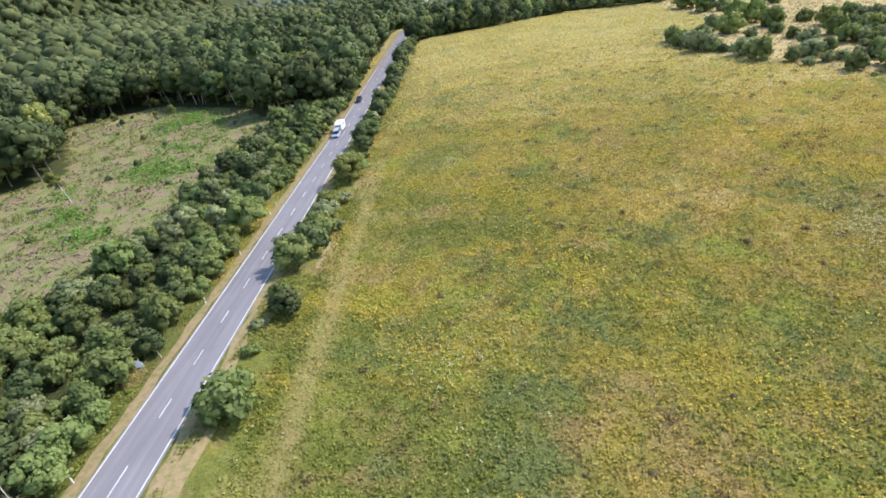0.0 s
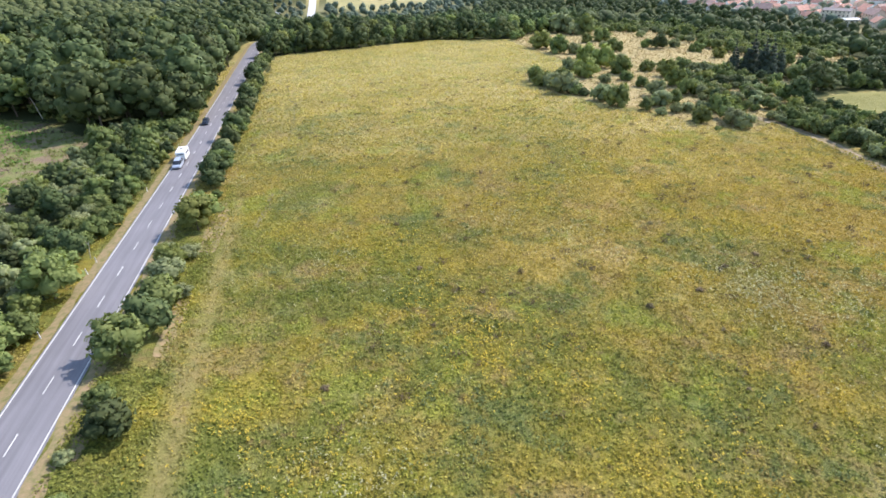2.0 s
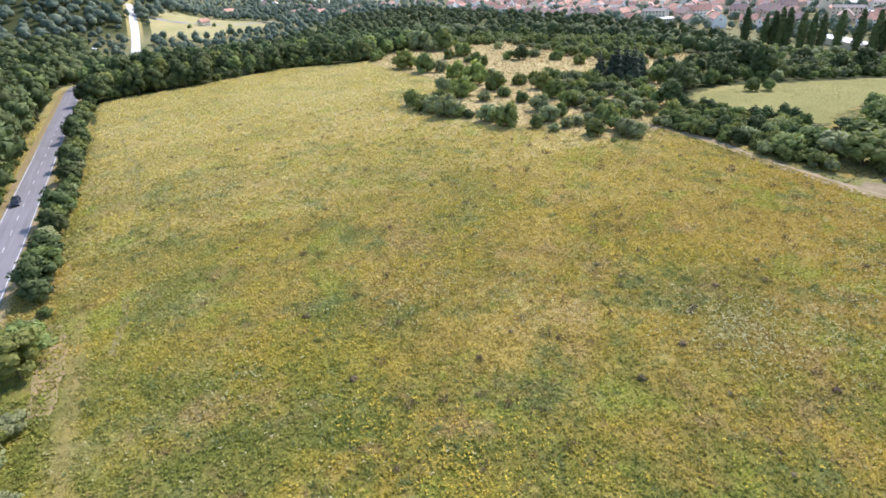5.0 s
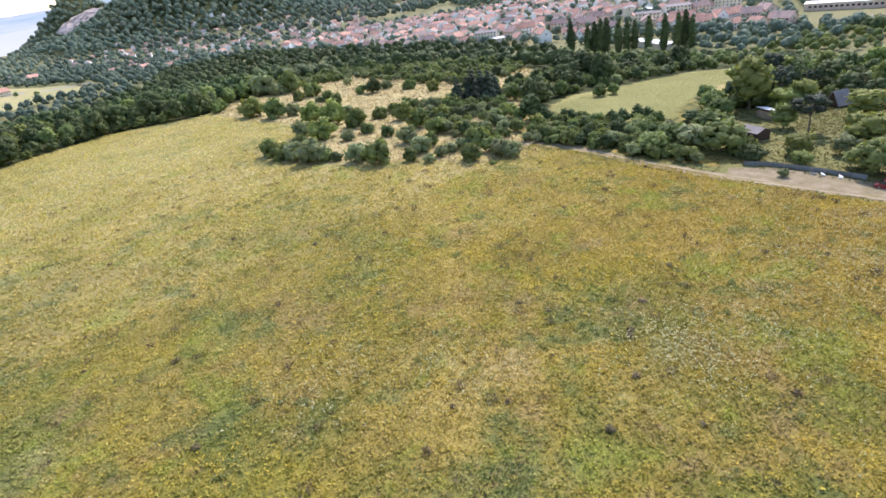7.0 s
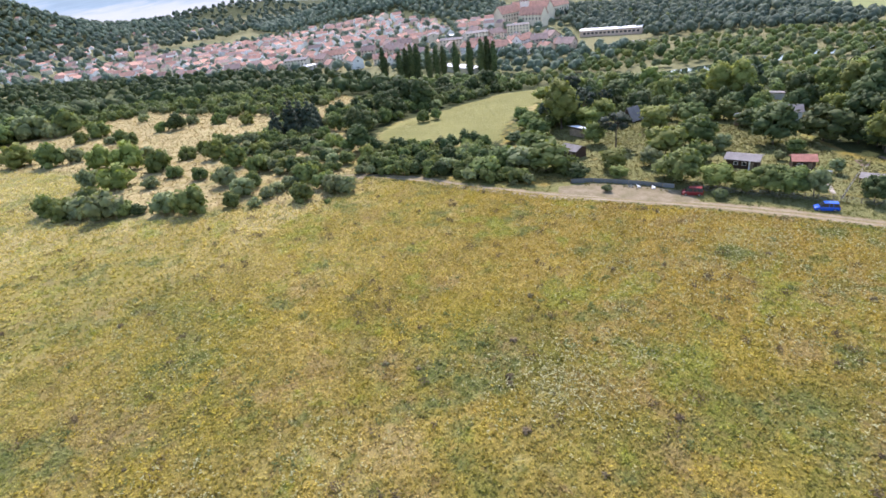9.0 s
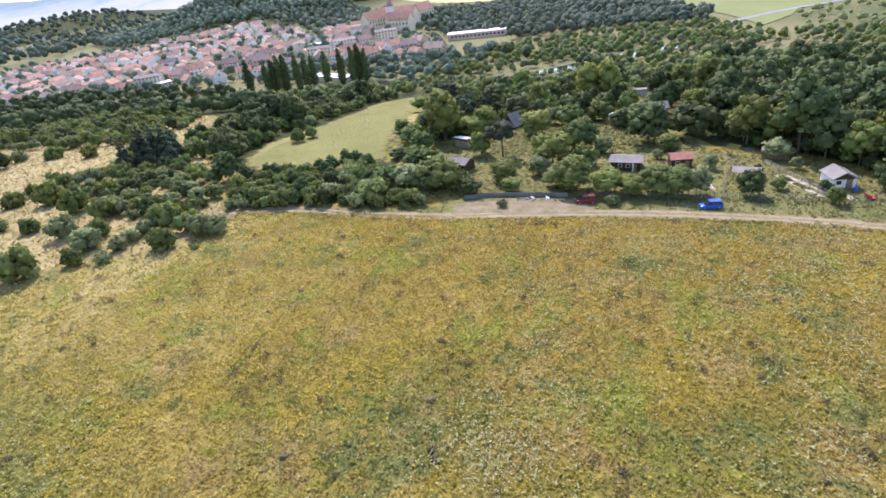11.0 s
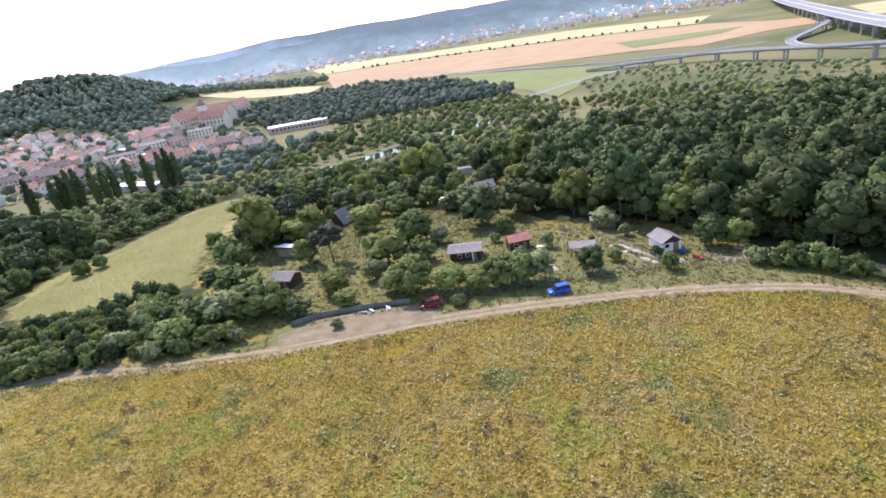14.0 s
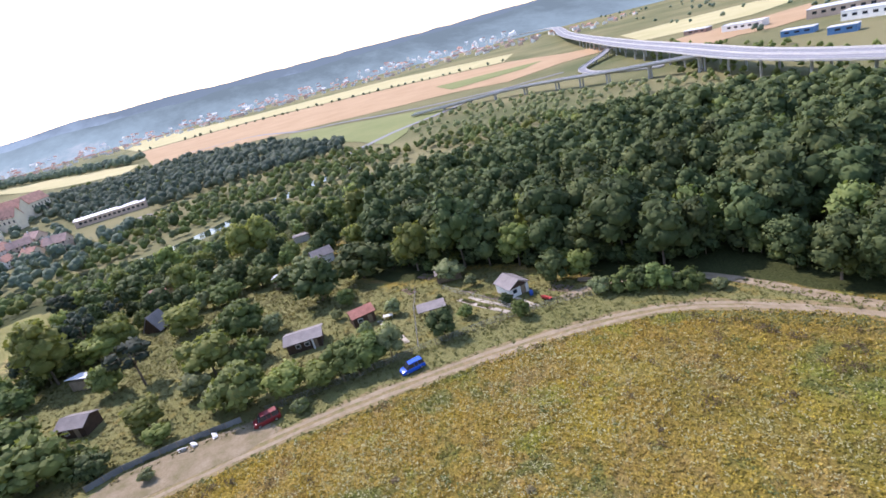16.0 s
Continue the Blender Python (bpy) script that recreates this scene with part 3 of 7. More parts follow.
class Kind:
    """One shape of tree or bush: its meshes, shared by all plants of that shape."""

    def __init__(self, name, seed, height, spread_, masses, count, leaf, material, trunk=None, lean=0.0, bark="bark", low=0.25, label="", category="tree", lobe=None, limbs=5):
        rng = random.Random(seed)
        self.name, self.height, self.label, self.category, self.spread = name, height, label, category, spread_
        rz = height * (1 - low) / 2
        ms = lobes(rng, masses, spread_, rz, height - rz, lobe or spread_ * 0.42)
        ms = [(x + lean * height, y, z, r) for x, y, z, r in ms]
        v, f, nv = leaf_cloud(seed, ms, count, leaf)
        self.crown = mesh_from("crown", v, f, M[material], normals=nv)
        v, f, nv = leaf_cloud(seed + 1, ms, int(count * 0.26), leaf * 1.7)
        self.coarse = (np.asarray(v), np.array([(q[0], q[k], q[k + 1]) for q in f for k in range(1, len(q) - 1)]), material, nv)
        v, f, nv = leaf_cloud(seed, ms, int(count * 0.6), leaf * 1.25)
        self.far_crown = mesh_from("crown", v, f, M[material], normals=nv)
        self.trunk = stem_mesh("trunk", height * (low + 0.3), trunk or height * 0.02 + 0.03, ms, M[bark], seed, lean, limbs)

    def plant(self, x, y, size=1.0, turn=None, group="", label="", squash=1.0, sink=0.0, name=""):
        turn = random.uniform(0, 360) if turn is None else turn
        m = Matrix.LocRotScale((x, y, float(ground(x, y)) - sink), Euler((0, 0, radians(turn))), (size, size, size * squash))
        ob = thing(name or self.name, label or self.label, self.category, group, m)
        part("trunk", self.trunk, None, ob)
        part("crown", self.crown if math.hypot(x - 60, y - 10) < 115 else self.far_crown, None, ob)
        return ob


WOOD = [
    Kind("tree", 11, 14.0, 4.6, 15, 1000, 0.44, "leaf_wood", low=0.15, label="tall broadleaf woodland tree with a dense rounded green crown", lobe=2.5),
    Kind("tree", 12, 12.5, 4.0, 12, 950, 0.40, "leaf_wood", low=0.14, label="broadleaf woodland tree with a lobed dark green crown", lobe=2.3),
    Kind("tree", 13, 15.5, 4.3, 16, 1000, 0.44, "leaf_wood", low=0.18, label="tall slender broadleaf tree at the wood", lobe=2.3),
    Kind("tree", 14, 11.0, 4.4, 12, 900, 0.40, "leaf_bush", low=0.10, label="spreading broadleaf tree with a mid-green crown", lobe=2.25),
    Kind("tree", 15, 13.0, 3.9, 13, 950, 0.40, "leaf_fresh", low=0.14, label="broadleaf tree with lighter yellow-green leaves", lobe=2.1),
]
BUSH = [
    Kind("bush", 21, 3.2, 1.9, 11, 820, 0.20, "leaf_bush", low=0.02, label="dense rounded bush with mid-green leaves", category="bush", lobe=0.9, trunk=0.07),
    Kind("bush", 22, 2.6, 1.7, 10, 720, 0.19, "leaf_bush", low=0.0, label="low spreading bush with green leaves", category="bush", lobe=0.85, trunk=0.06),
    Kind("bush", 23, 3.8, 1.8, 12, 820, 0.20, "leaf_wood", low=0.03, label="tall bush with dark green leaves", category="bush", lobe=0.85, trunk=0.07),
    Kind("bush", 24, 2.8, 1.7, 10, 780, 0.18, "leaf_grey", low=0.0, label="thorny bush with grey-green leaves", category="bush", lobe=0.8, trunk=0.06),
    Kind("bush", 25, 3.0, 1.8, 10, 760, 0.20, "leaf_fresh", low=0.0, label="leafy bush with light green leaves", category="bush", lobe=0.85, trunk=0.06),
]
FRUIT = [
    Kind("fruit_tree", 31, 5.6, 2.5, 14, 950, 0.24, "leaf_bush", low=0.02, label="rounded fruit tree with a full green crown", lobe=1.15, trunk=0.13),
    Kind("fruit_tree", 32, 6.0, 2.5, 14, 950, 0.24, "leaf_fresh", low=0.02, label="fruit tree with a light green crown", lobe=1.15, trunk=0.14),
    Kind("fruit_tree", 33, 4.4, 1.9, 10, 650, 0.21, "leaf_grey", low=0.06, label="small fruit tree with grey-green leaves", lobe=0.9, trunk=0.1),
    Kind("fruit_tree", 34, 7.2, 3.0, 15, 1150, 0.27, "leaf_wood", low=0.03, label="large dark green garden tree", lobe=1.35, trunk=0.17),
]
DRY = Kind("tree", 16, 13.5, 4.4, 13, 950, 0.42, "leaf_dry", low=0.14, label="broadleaf tree with a tan, drying crown", lobe=2.3)
BARE = Kind("bush", 26, 3.0, 1.5, 10, 200, 0.14, "leaf_grey", low=0.05, label="half-bare grey bush with thin branches", category="bush", lobe=0.6, trunk=0.06, bark="bark_pale", limbs=10)
PINE = Kind("pine_tree", 41, 9.5, 3.4, 12, 650, 0.26, "leaf_dark", low=0.4, label="dark pine with an open spreading crown", lobe=1.0, trunk=0.2, limbs=10)
BIRCH = Kind("birch_tree", 42, 9.0, 1.7, 9, 380, 0.24, "leaf_fresh", low=0.45, label="slim leaning birch with a pale trunk", lobe=0.85, trunk=0.12, bark="bark_pale", lean=0.18)


def cone_tree(name, seed, height, width, tiers, count, size, label, column=False):
    """A spruce of drooping tiers, or a columnar poplar."""
    rng = random.Random(seed)
    ms = []
    for k in range(tiers):
        t = k / (tiers - 1)
        if column:
            r = width * (0.45 + 0.75 * math.sin(math.pi * min(1, t * 0.85 + 0.16)) ** 0.8)
            ms.append((rng.uniform(-0.3, 0.3), rng.uniform(-0.3, 0.3), height * (0.06 + 0.9 * t), r))
        else:
            r = width * (1 - t) ** 0.9 + 0.15
            for j in range(max(1, int(5 * (1 - t)) + 1)):
                a = j * 2.4 + k
                ms.append((r * 0.6 * math.cos(a), r * 0.6 * math.sin(a), height * (0.08 + 0.88 * t), r * 0.5 + 0.12))
    kind = Kind(name, seed, height, width, 3, 4, 0.1, "leaf_wood", label=label)
    v, f, nv = leaf_cloud(seed, ms, count, size, flat=-0.2 if column else 0.1)
    kind.crown = mesh_from("crown", v, f, M["leaf_wood" if column else "leaf_dark"], normals=nv)
    kind.far_crown = kind.crown
    kind.trunk = stem_mesh("trunk", height * 0.8, height * 0.016, ms[-3:], M["bark"], seed, 0, 1)
    return kind


SPRUCE = cone_tree("spruce", 51, 13.0, 2.9, 12, 1000, 0.30, "dark conical spruce among the scrub")
POPLAR = cone_tree("poplar", 52, 27.0, 2.9, 12, 1000, 0.6, "tall columnar poplar in a row by the town", column=True)


def scatter(poly, gap, seed, keep=1.0, clear=()):
    """Places in an outline that keep a distance from one another."""
    rng = random.Random(seed)
    xs, ys = [p[0] for p in poly], [p[1] for p in poly]
    out, cells = [], {}
    tries = int((max(xs) - min(xs)) * (max(ys) - min(ys)) / (gap * gap) * 5)
    for _ in range(tries):
        x, y = rng.uniform(min(xs), max(xs)), rng.uniform(min(ys), max(ys))
        if not inside(poly, x, y) or any(inside(c, x, y) for c in clear):
            continue
        key = (int(x // gap), int(y // gap))
        if any((x - a) ** 2 + (y - b) ** 2 < gap * gap for i in (-1, 0, 1) for j in (-1, 0, 1) for a, b in cells.get((key[0] + i, key[1] + j), ())):
            continue
        cells.setdefault(key, []).append((x, y))
        if rng.random() < keep:
            out.append((x, y))
    return out


def wood(poly, gap, seed, kinds, weights, lo=0.8, hi=1.2, group="woodland trees", keep=1.0, clear=(), limit=100, name="", stuff="", near=(60.0, 20.0)):
    """Fills an outline with plants: those on the side of the meadow one by one, the rest as one mass of stuff."""
    rng = random.Random(seed + 1)
    places = sorted(scatter(poly, gap, seed, keep, clear), key=lambda p: math.hypot(p[0] - near[0], p[1] - near[1]))
    rest = []
    for k, (x, y) in enumerate(places):
        kind, size, turn, squash = rng.choices(kinds, weights)[0], rng.uniform(lo, hi), rng.uniform(0, 360), rng.uniform(0.88, 1.12)
        if k < limit:
            kind.plant(x, y, size, turn, group, squash=squash, name=name or kind.name)
        else:
            rest.append((kind, x, y, size, turn, squash))
    if not rest:
        return
    mats = sorted({k.coarse[2] for k, *_ in rest})
    vs, fs, ids, ns, base = [], [], [], [], 0
    for kind, x, y, size, turn, squash in rest:
        v, f, mat, nv = kind.coarse
        ns.append(nv @ np.array(Matrix.Rotation(radians(turn), 3, "Z")).T)
        m = np.array(Matrix.LocRotScale((x, y, float(ground(x, y))), Euler((0, 0, radians(turn))), (size, size, size * squash)))
        vs.append(v @ m[:3, :3].T + m[:3, 3])
        fs.append(f + base)
        ids.append(np.full(len(f), mats.index(mat)))
        base += len(v)
    me = mesh_from(stuff, np.concatenate(vs), np.concatenate(fs), [M[m] for m in mats], normals=np.concatenate(ns))
    me.polygons.foreach_set("material_index", np.concatenate(ids).astype(np.int32))
    put(stuff, me, label="further " + group + " of the same green mass", category="vegetation", kind="stuff")


def mixed_wood(label, places, seed, high, low_):
    """Far woodland in drifts of tall trees, bushes and grey willows, with a few gaps."""
    heaps = {"leaf_wood": [], "leaf_bush": [], "leaf_grey": [], "leaf_fresh": []}
    for x, y in places:
        u, v = noise.noise((x * 0.016, y * 0.016, seed)), noise.noise((x * 0.05, y * 0.05, seed + 7))
        if v > 0.42:
            continue
        u += 0.55 if x > 345 else 0.0
        heaps["leaf_wood" if u + 0.5 * v < 0.02 else "leaf_bush" if v < 0.02 else "leaf_grey" if v < 0.25 else "leaf_fresh"].append((x, y))
    for k, (key, spots_) in enumerate(heaps.items()):
        if spots_:
            far_wood("far_woodland", spots_, high if key == "leaf_wood" else low_, seed + 20 + k, key, label + (" of tall dark trees", " of mid-green bushes", " of grey-green willows", " of light green bushes")[k], 40)


def far_wood(name, places, height, seed, material, label, blades=26):
    """Distant woodland: too many trees to count, as one thing."""
    rng = np.random.default_rng(seed)
    vs, fs, ns, base = [], [], [], 0
    ico = bmesh.new()
    bmesh.ops.create_icosphere(ico, subdivisions=1, radius=1.0)
    iv = np.array([q.co[:] for q in ico.verts])
    fi = np.array([[q.index for q in g.verts] for g in ico.faces])
    ico.free()
    for x, y in places:
        h = height * rng.uniform(0.7, 1.25)
        r = h * rng.uniform(0.42, 0.60)
        z = float(ground(x, y))
        turn = rng.uniform(0, 6.28)
        heads = []
        for j, (out, up, wide) in enumerate(((0.0, 0.66, 0.74), (0.5, 0.45, 0.64), (0.52, 0.52, 0.58))):
            a = turn + j * 2.2
            heads.append((x + r * out * math.cos(a), y + r * out * math.sin(a), z + h * up, r * wide, h * 0.34 * (1.0 if j == 0 else 0.85)))
        for cx, cy, cz, rr, hh in heads:
            vs.append(iv * np.array([rr, rr, hh]) * (0.82 + 0.34 * rng.random((len(iv), 1))) + (cx, cy, cz))
            fs.append(fi + base)
            ns.append(iv)
            base += len(iv)
        few = blades // 3
        for cx, cy, cz, rr, hh in heads:
            d = rng.normal(size=(few, 3))
            d[:, 2] += 0.5
            d /= np.linalg.norm(d, axis=1)[:, None]
            p = np.array([cx, cy, cz]) + d * np.array([rr, rr, hh]) * rng.uniform(0.88, 1.14, (few, 1))
            side = np.cross(d, rng.normal(size=(few, 3)))
            side /= np.linalg.norm(side, axis=1)[:, None]
            up_ = np.cross(d, side)
            s = r * rng.uniform(0.16, 0.34, (few, 1))
            vs.append(np.stack([p + side * s, p + up_ * s * 0.9 + d * s * 0.3, p - side * s * 0.8 - up_ * s * 0.5], 1).reshape(-1, 3))
            fs.append(np.arange(3 * few).reshape(-1, 3) + base)
            ns.append(np.repeat(d, 3, 0))
            base += 3 * few
    me = mesh_from(name, np.concatenate(vs), np.concatenate(fs), M[material], normals=np.concatenate(ns))
    return put(name, me, label=label, category="woodland", kind="stuff")

# ---- roadside ----
R = random.Random(5)
for x, y, k, s in [(8.4, 6.2, BUSH[0], 1.75), (9.4, 25.2, BUSH[2], 1.25), (6.8, 30.4, BUSH[1], 0.8), (6.9, 38.6, FRUIT[0], 1.25), (9.0, 43.5, BUSH[2], 1.6), (9.0, 48.5, BUSH[0], 1.6), (8.0, 53.0, BUSH[4], 1.0),
                   (8.2, 57.0, BUSH[3], 1.4), (7.6, 61.5, BUSH[4], 1.25), (9.8, 64.0, BUSH[3], 0.95), (9.3, 75.0, FRUIT[1], 1.25), (9.6, 79.0, FRUIT[0], 1.2), (8.8, 101.0, FRUIT[3], 0.95), (9.6, 106.0, FRUIT[0], 1.2), (9.2, 96.5, BUSH[2], 1.2),
                   (9.0, 113.0, BUSH[2], 1.5), (6.2, 22.0, BUSH[3], 0.5), (7.2, 16.5, BUSH[1], 0.6), (11.0, 52.0, BUSH[3], 0.8), (6.0, 66.5, BUSH[3], 0.7), (9.0, 87.0, BUSH[3], 0.7), (10.4, 91.0, BUSH[1], 0.6)]:
    k.plant(x, y, s, group="roadside bushes", squash=0.88)
for y in np.arange(118, 262, 4.2):
    k = R.choice([BUSH[0], BUSH[2], FRUIT[0], FRUIT[3], BUSH[3]])
    k.plant(8.4 + R.uniform(-0.6, 1.8), float(y), R.uniform(1.0, 1.4) if k.category == "bush" else R.uniform(0.8, 1.1), group="roadside bushes")
# bushes between the road and the cleared ground
THICKET = [(-7.0, -120), (-6.6, 60), (-6.0, 150), (-6.4, 200), (-26, 150), (-27, 120), (-29, 88), (-27, 60), (-31, 38), (-38, 30), (-50, -10), (-60, -60), (-60, -120)]
wood(THICKET, 3.0, 61, BUSH + [BARE, FRUIT[0], FRUIT[2]], [6, 4, 6, 2.2, 1.6, 0.7, 1.5, 0.5], 0.75, 1.35, "thicket bushes", limit=230, name="thicket_bush", stuff="thicket", near=(-5, 40))
# woodland west of the road
WEST_A = [(-6.8, 150), (-6.8, 330), (-60, 330), (-110, 290), (-125, 190), (-118, 168), (-92, 190), (-50, 172), (-26, 146)]
WEST_B = [(-82, 108), (-120, 166), (-125, 190), (-180, 190), (-180, 20), (-106, 20), (-104, 44), (-93, 98)]
wood(WEST_A, 6.6, 62, WOOD, [4, 4, 3, 2, 1], 1.0, 1.4, "western woodland trees", limit=120, name="woodland_tree", stuff="western_wood", near=(-20, 150))
wood(WEST_B, 6.8, 63, WOOD, [3, 4, 2, 4, 2], 0.8, 1.2, "western woodland trees", limit=60, name="woodland_tree", stuff="western_wood", near=(-80, 90))
for x, y in scatter(CLEARING, 7.0, 64, 0.35):
    R.choice(BUSH[1:]).plant(x, y, R.uniform(0.3, 0.6), group="clearing bushes")
for x, y, s, turn in [(-62, 83, 1.0, 200), (-66, 152, 0.9, 190), (-18, 16, 0.6, 160), (-88, 152, 0.8, 170), (-82, 188, 1.5, 160), (-74, 183, 1.7, 165), (-71, 182, 1.6, 20), (-87, 187, 1.45, 175), (-54, 174, 1.5, 190), (-76, 157, 0.6, 170)]:
    BIRCH.plant(x, y, s, turn, "leaning birches")
# band of trees behind the meadow
NORTH = [(-5, 335), (8, 272), (50, 283), (95, 304), (138, 294), (170, 310), (200, 340), (190, 400), (60, 400), (0, 380)]
wood(NORTH, 5.8, 65, WOOD + [FRUIT[3]], [3, 4, 2, 4, 1, 2], 0.62, 0.92, "northern woodland trees", limit=90, name="woodland_tree", stuff="northern_wood", near=(70, 250), clear=([(-5, 200), (6, 200), (6, 420), (-5, 420)],))
# scrub on the dry grass: single bushes by rows, place and width
SCRUB_FRONT = [(113.4, 181.9, 7.3), (113.7, 174.5, 8.0), (115.7, 169.1, 8.6), (119.7, 171.8, 8.8), (116.8, 161.3, 9.9), (133.0, 194.1, 7.1), (134.8, 183.4, 10.1), (137.0, 171.0, 4.8), (146.2, 172.8, 5.7), (146.0, 161.3, 5.1), (119.6, 158.2, 5.8), (121.1, 154.4, 4.2), (123.6, 147.1, 7.2), (125.1, 138.9, 8.5), (131.3, 132.4, 4.8), (132.5, 125.6, 3.5), (138.2, 135.7, 7.2), (144.0, 147.6, 6.8), (142.4, 127.6, 4.6), (139.3, 116.5, 6.6), (150.9, 125.1, 7.1), (146.7, 112.3, 6.7), (147.7, 108.9, 5.6), (139.6, 109.0, 1.8), (144.5, 137.9, 5.2), (146.7, 127.1, 4.7), (138.2, 127.1, 3.9)]
SCRUB_MIDDLE = [(144.6, 257.4, 12.2), (147.2, 241.0, 11.0), (153.9, 237.2, 7.0), (163.2, 208.7, 6.0), (163.1, 187.2, 6.0), (165.0, 175.4, 8.1), (170.0, 169.2, 5.5), (182.3, 193.6, 5.5), (178.4, 184.6, 6.6), (184.2, 178.9, 7.0), (181.8, 167.4, 7.6), (170.6, 160.2, 7.1), (149.6, 199.3, 11.1), (149.0, 213.4, 9.5), (150.9, 185.8, 8.6), (171.6, 190.0, 4.8), (171.5, 152.7, 6.5), (158.4, 159.4, 7.5), (155.4, 146.8, 7.1)]
SCRUB_BACK = [(183.9, 270.3, 10.0), (175.8, 250.2, 4.9), (179.6, 248.5, 7.1), (176.6, 237.0, 6.3), (179.8, 298.4, 8.9), (174.1, 267.2, 6.3), (176.0, 309.5, 15.0), (187.7, 299.3, 14.8), (195.6, 243.8, 5.6), (199.4, 238.9, 8.8), (209.7, 240.6, 6.2), (212.6, 279.8, 5.1), (212.6, 210.0, 6.8), (172.1, 318.9, 10.0), (181.3, 310.1, 11.2), (212.2, 226.5, 6.6)]
for row, seed_ in ((SCRUB_FRONT, 1), (SCRUB_MIDDLE, 2), (SCRUB_BACK, 3)):
    RS = random.Random(seed_)
    for x, y, w in row:
        k = RS.choices(BUSH, [4, 3, 1, 6, 2])[0]
        k.plant(x, y, w * 0.92 / (2.1 * k.spread), RS.uniform(0, 360), "scrub bushes", squash=RS.uniform(0.68, 0.9) * 2.2 * k.spread / k.height, sink=0.09 * w, name="scrub_bush")
STRAW = [[(148, 284), (158, 310), (172, 302), (180, 264), (196, 264), (226, 294), (240, 330), (226, 240), (232, 208), (214, 196), (198, 198), (182, 202), (166, 212), (158, 240)], [(258, 216), (270, 192), (242, 169), (229, 180)]]
DENSE = [(147, 116), (158, 120), (170, 122), (182, 134), (196, 152), (200, 170), (186, 188), (172, 178), (168, 160), (158, 148), (152, 132)]
wood(DENSE, 3.4, 66, BUSH, [3, 4, 1, 6, 2], 0.75, 1.3, "scrub bushes", 0.9, limit=110, name="scrub_bush", stuff="scrub")
SCRUB_E = [(200, 175), (214, 176), (240, 195), (330, 250), (330, 335), (232, 362), (138, 298), (142, 284), (156, 312), (228, 300), (222, 220), (232, 204), (206, 192)]
wood(SCRUB_E, 4.4, 67, BUSH + [FRUIT[0]], [4, 4, 1.5, 6, 3, 0.6], 0.9, 1.6, "scrub bushes", 0.93, STRAW, limit=90, name="scrub_bush", stuff="scrub")
for x, y, s in [(195, 168, 1.3), (200, 164, 1.2), (203, 171, 1.15), (191, 172, 1.0), (207, 167, 1.0)]:
    SPRUCE.plant(x, y, s, group="spruces in the scrub")
FRUIT[3].plant(181, 128, 1.15, group="scrub bushes")
# hedge between the track and the hay meadow
HEDGE = [(160.5, 114), (163, 96), (163.5, 76), (165, 66), (172, 74), (186, 84), (194, 92), (186, 108), (180, 122), (170, 122)]
wood(HEDGE, 2.7, 68, BUSH, [4, 4, 4, 5, 1], 0.8, 1.25, "hedge bushes", limit=100, name="hedge_bush", stuff="hedge")
for x, y, s in [(222, 128, 1.35), (227.5, 125.5, 1.2)]:
    BUSH[0].plant(x, y, s, group="meadow bushes", label="round dark bush alone in the mown meadow")
EDGE_N = [(196, 139), (222, 143), (250, 138), (290, 136), (320, 142), (356, 136), (360, 170), (300, 195), (240, 180), (210, 165)]
wood(EDGE_N, 5.0, 69, BUSH[:4] + [FRUIT[3]], [4, 3, 4, 3, 2], 1.1, 1.7, "meadow edge bushes", limit=50, name="hedge_bush", stuff="hedge")
# gardens
BUSH[3].plant(164.2, 47.6, 0.62, group="garden bushes", label="small round dark bush alone on bare earth")
BUSH[3].plant(163.2, 70.0, 0.5, group="garden bushes")
BUSH[4].plant(165.5, 24.5, 0.6, group="garden bushes")
GARDEN_NEAR = [("bush", 176.0, 73.1, 9.2, 6.6), ("round", 175.1, 65.6, 10.2, 8.2), ("bush", 189.4, 73.4, 10.0, 7.2), ("bush", 175.3, 60.1, 6.4, 4.6), ("bush", 175.4, 77.7, 8.0, 6.6), ("bush", 167.6, 79.0, 7.6, 6.0), ("bush", 171.3, 56.1, 4.9, 3.6), ("light", 180.0, 49.5, 6.7, 5.3), ("light", 173.5, 47.2, 4.2, 3.0), ("fruit", 174.5, 33.1, 9.2, 8.4), ("light", 172.5, 25.8, 6.7, 5.6), ("light", 170.9, 20.5, 6.0, 4.6), ("round", 172.0, 15.6, 7.3, 6.5), ("round", 171.2, 11.0, 6.8, 6.7), ("olive", 171.4, 7.5, 4.9, 6.2), ("grey", 177.1, 37.1, 5.0, 4.2), ("grey", 184.8, 41.4, 5.1, 4.8)]
GARDEN_MID = [("light", 191.5, 38.8, 10.8, 8.7), ("pine", 199.4, 53.0, 10.9, 10.1), ("round", 200.5, 59.0, 6.8, 7.2), ("light", 224.0, 67.0, 9.5, 6.4), ("round", 224.4, 74.0, 8.2, 5.6), ("bush", 238.4, 85.2, 9.7, 7.0), ("bush", 220.4, 76.2, 8.6, 6.2), ("bush", 216.6, 84.5, 8.6, 6.5), ("bush", 198.7, 83.1, 5.6, 3.6), ("bush", 209.6, 79.0, 8.2, 5.9), ("bush", 230.7, 92.6, 6.1, 5.3), ("light", 226.9, 63.0, 7.4, 8.6), ("round", 205.8, 32.4, 11.5, 9.1), ("light", 223.4, 46.2, 10.5, 7.6), ("grey", 201.9, 26.3, 5.1, 4.6), ("bush", 191.0, 31.7, 6.9, 5.0)]
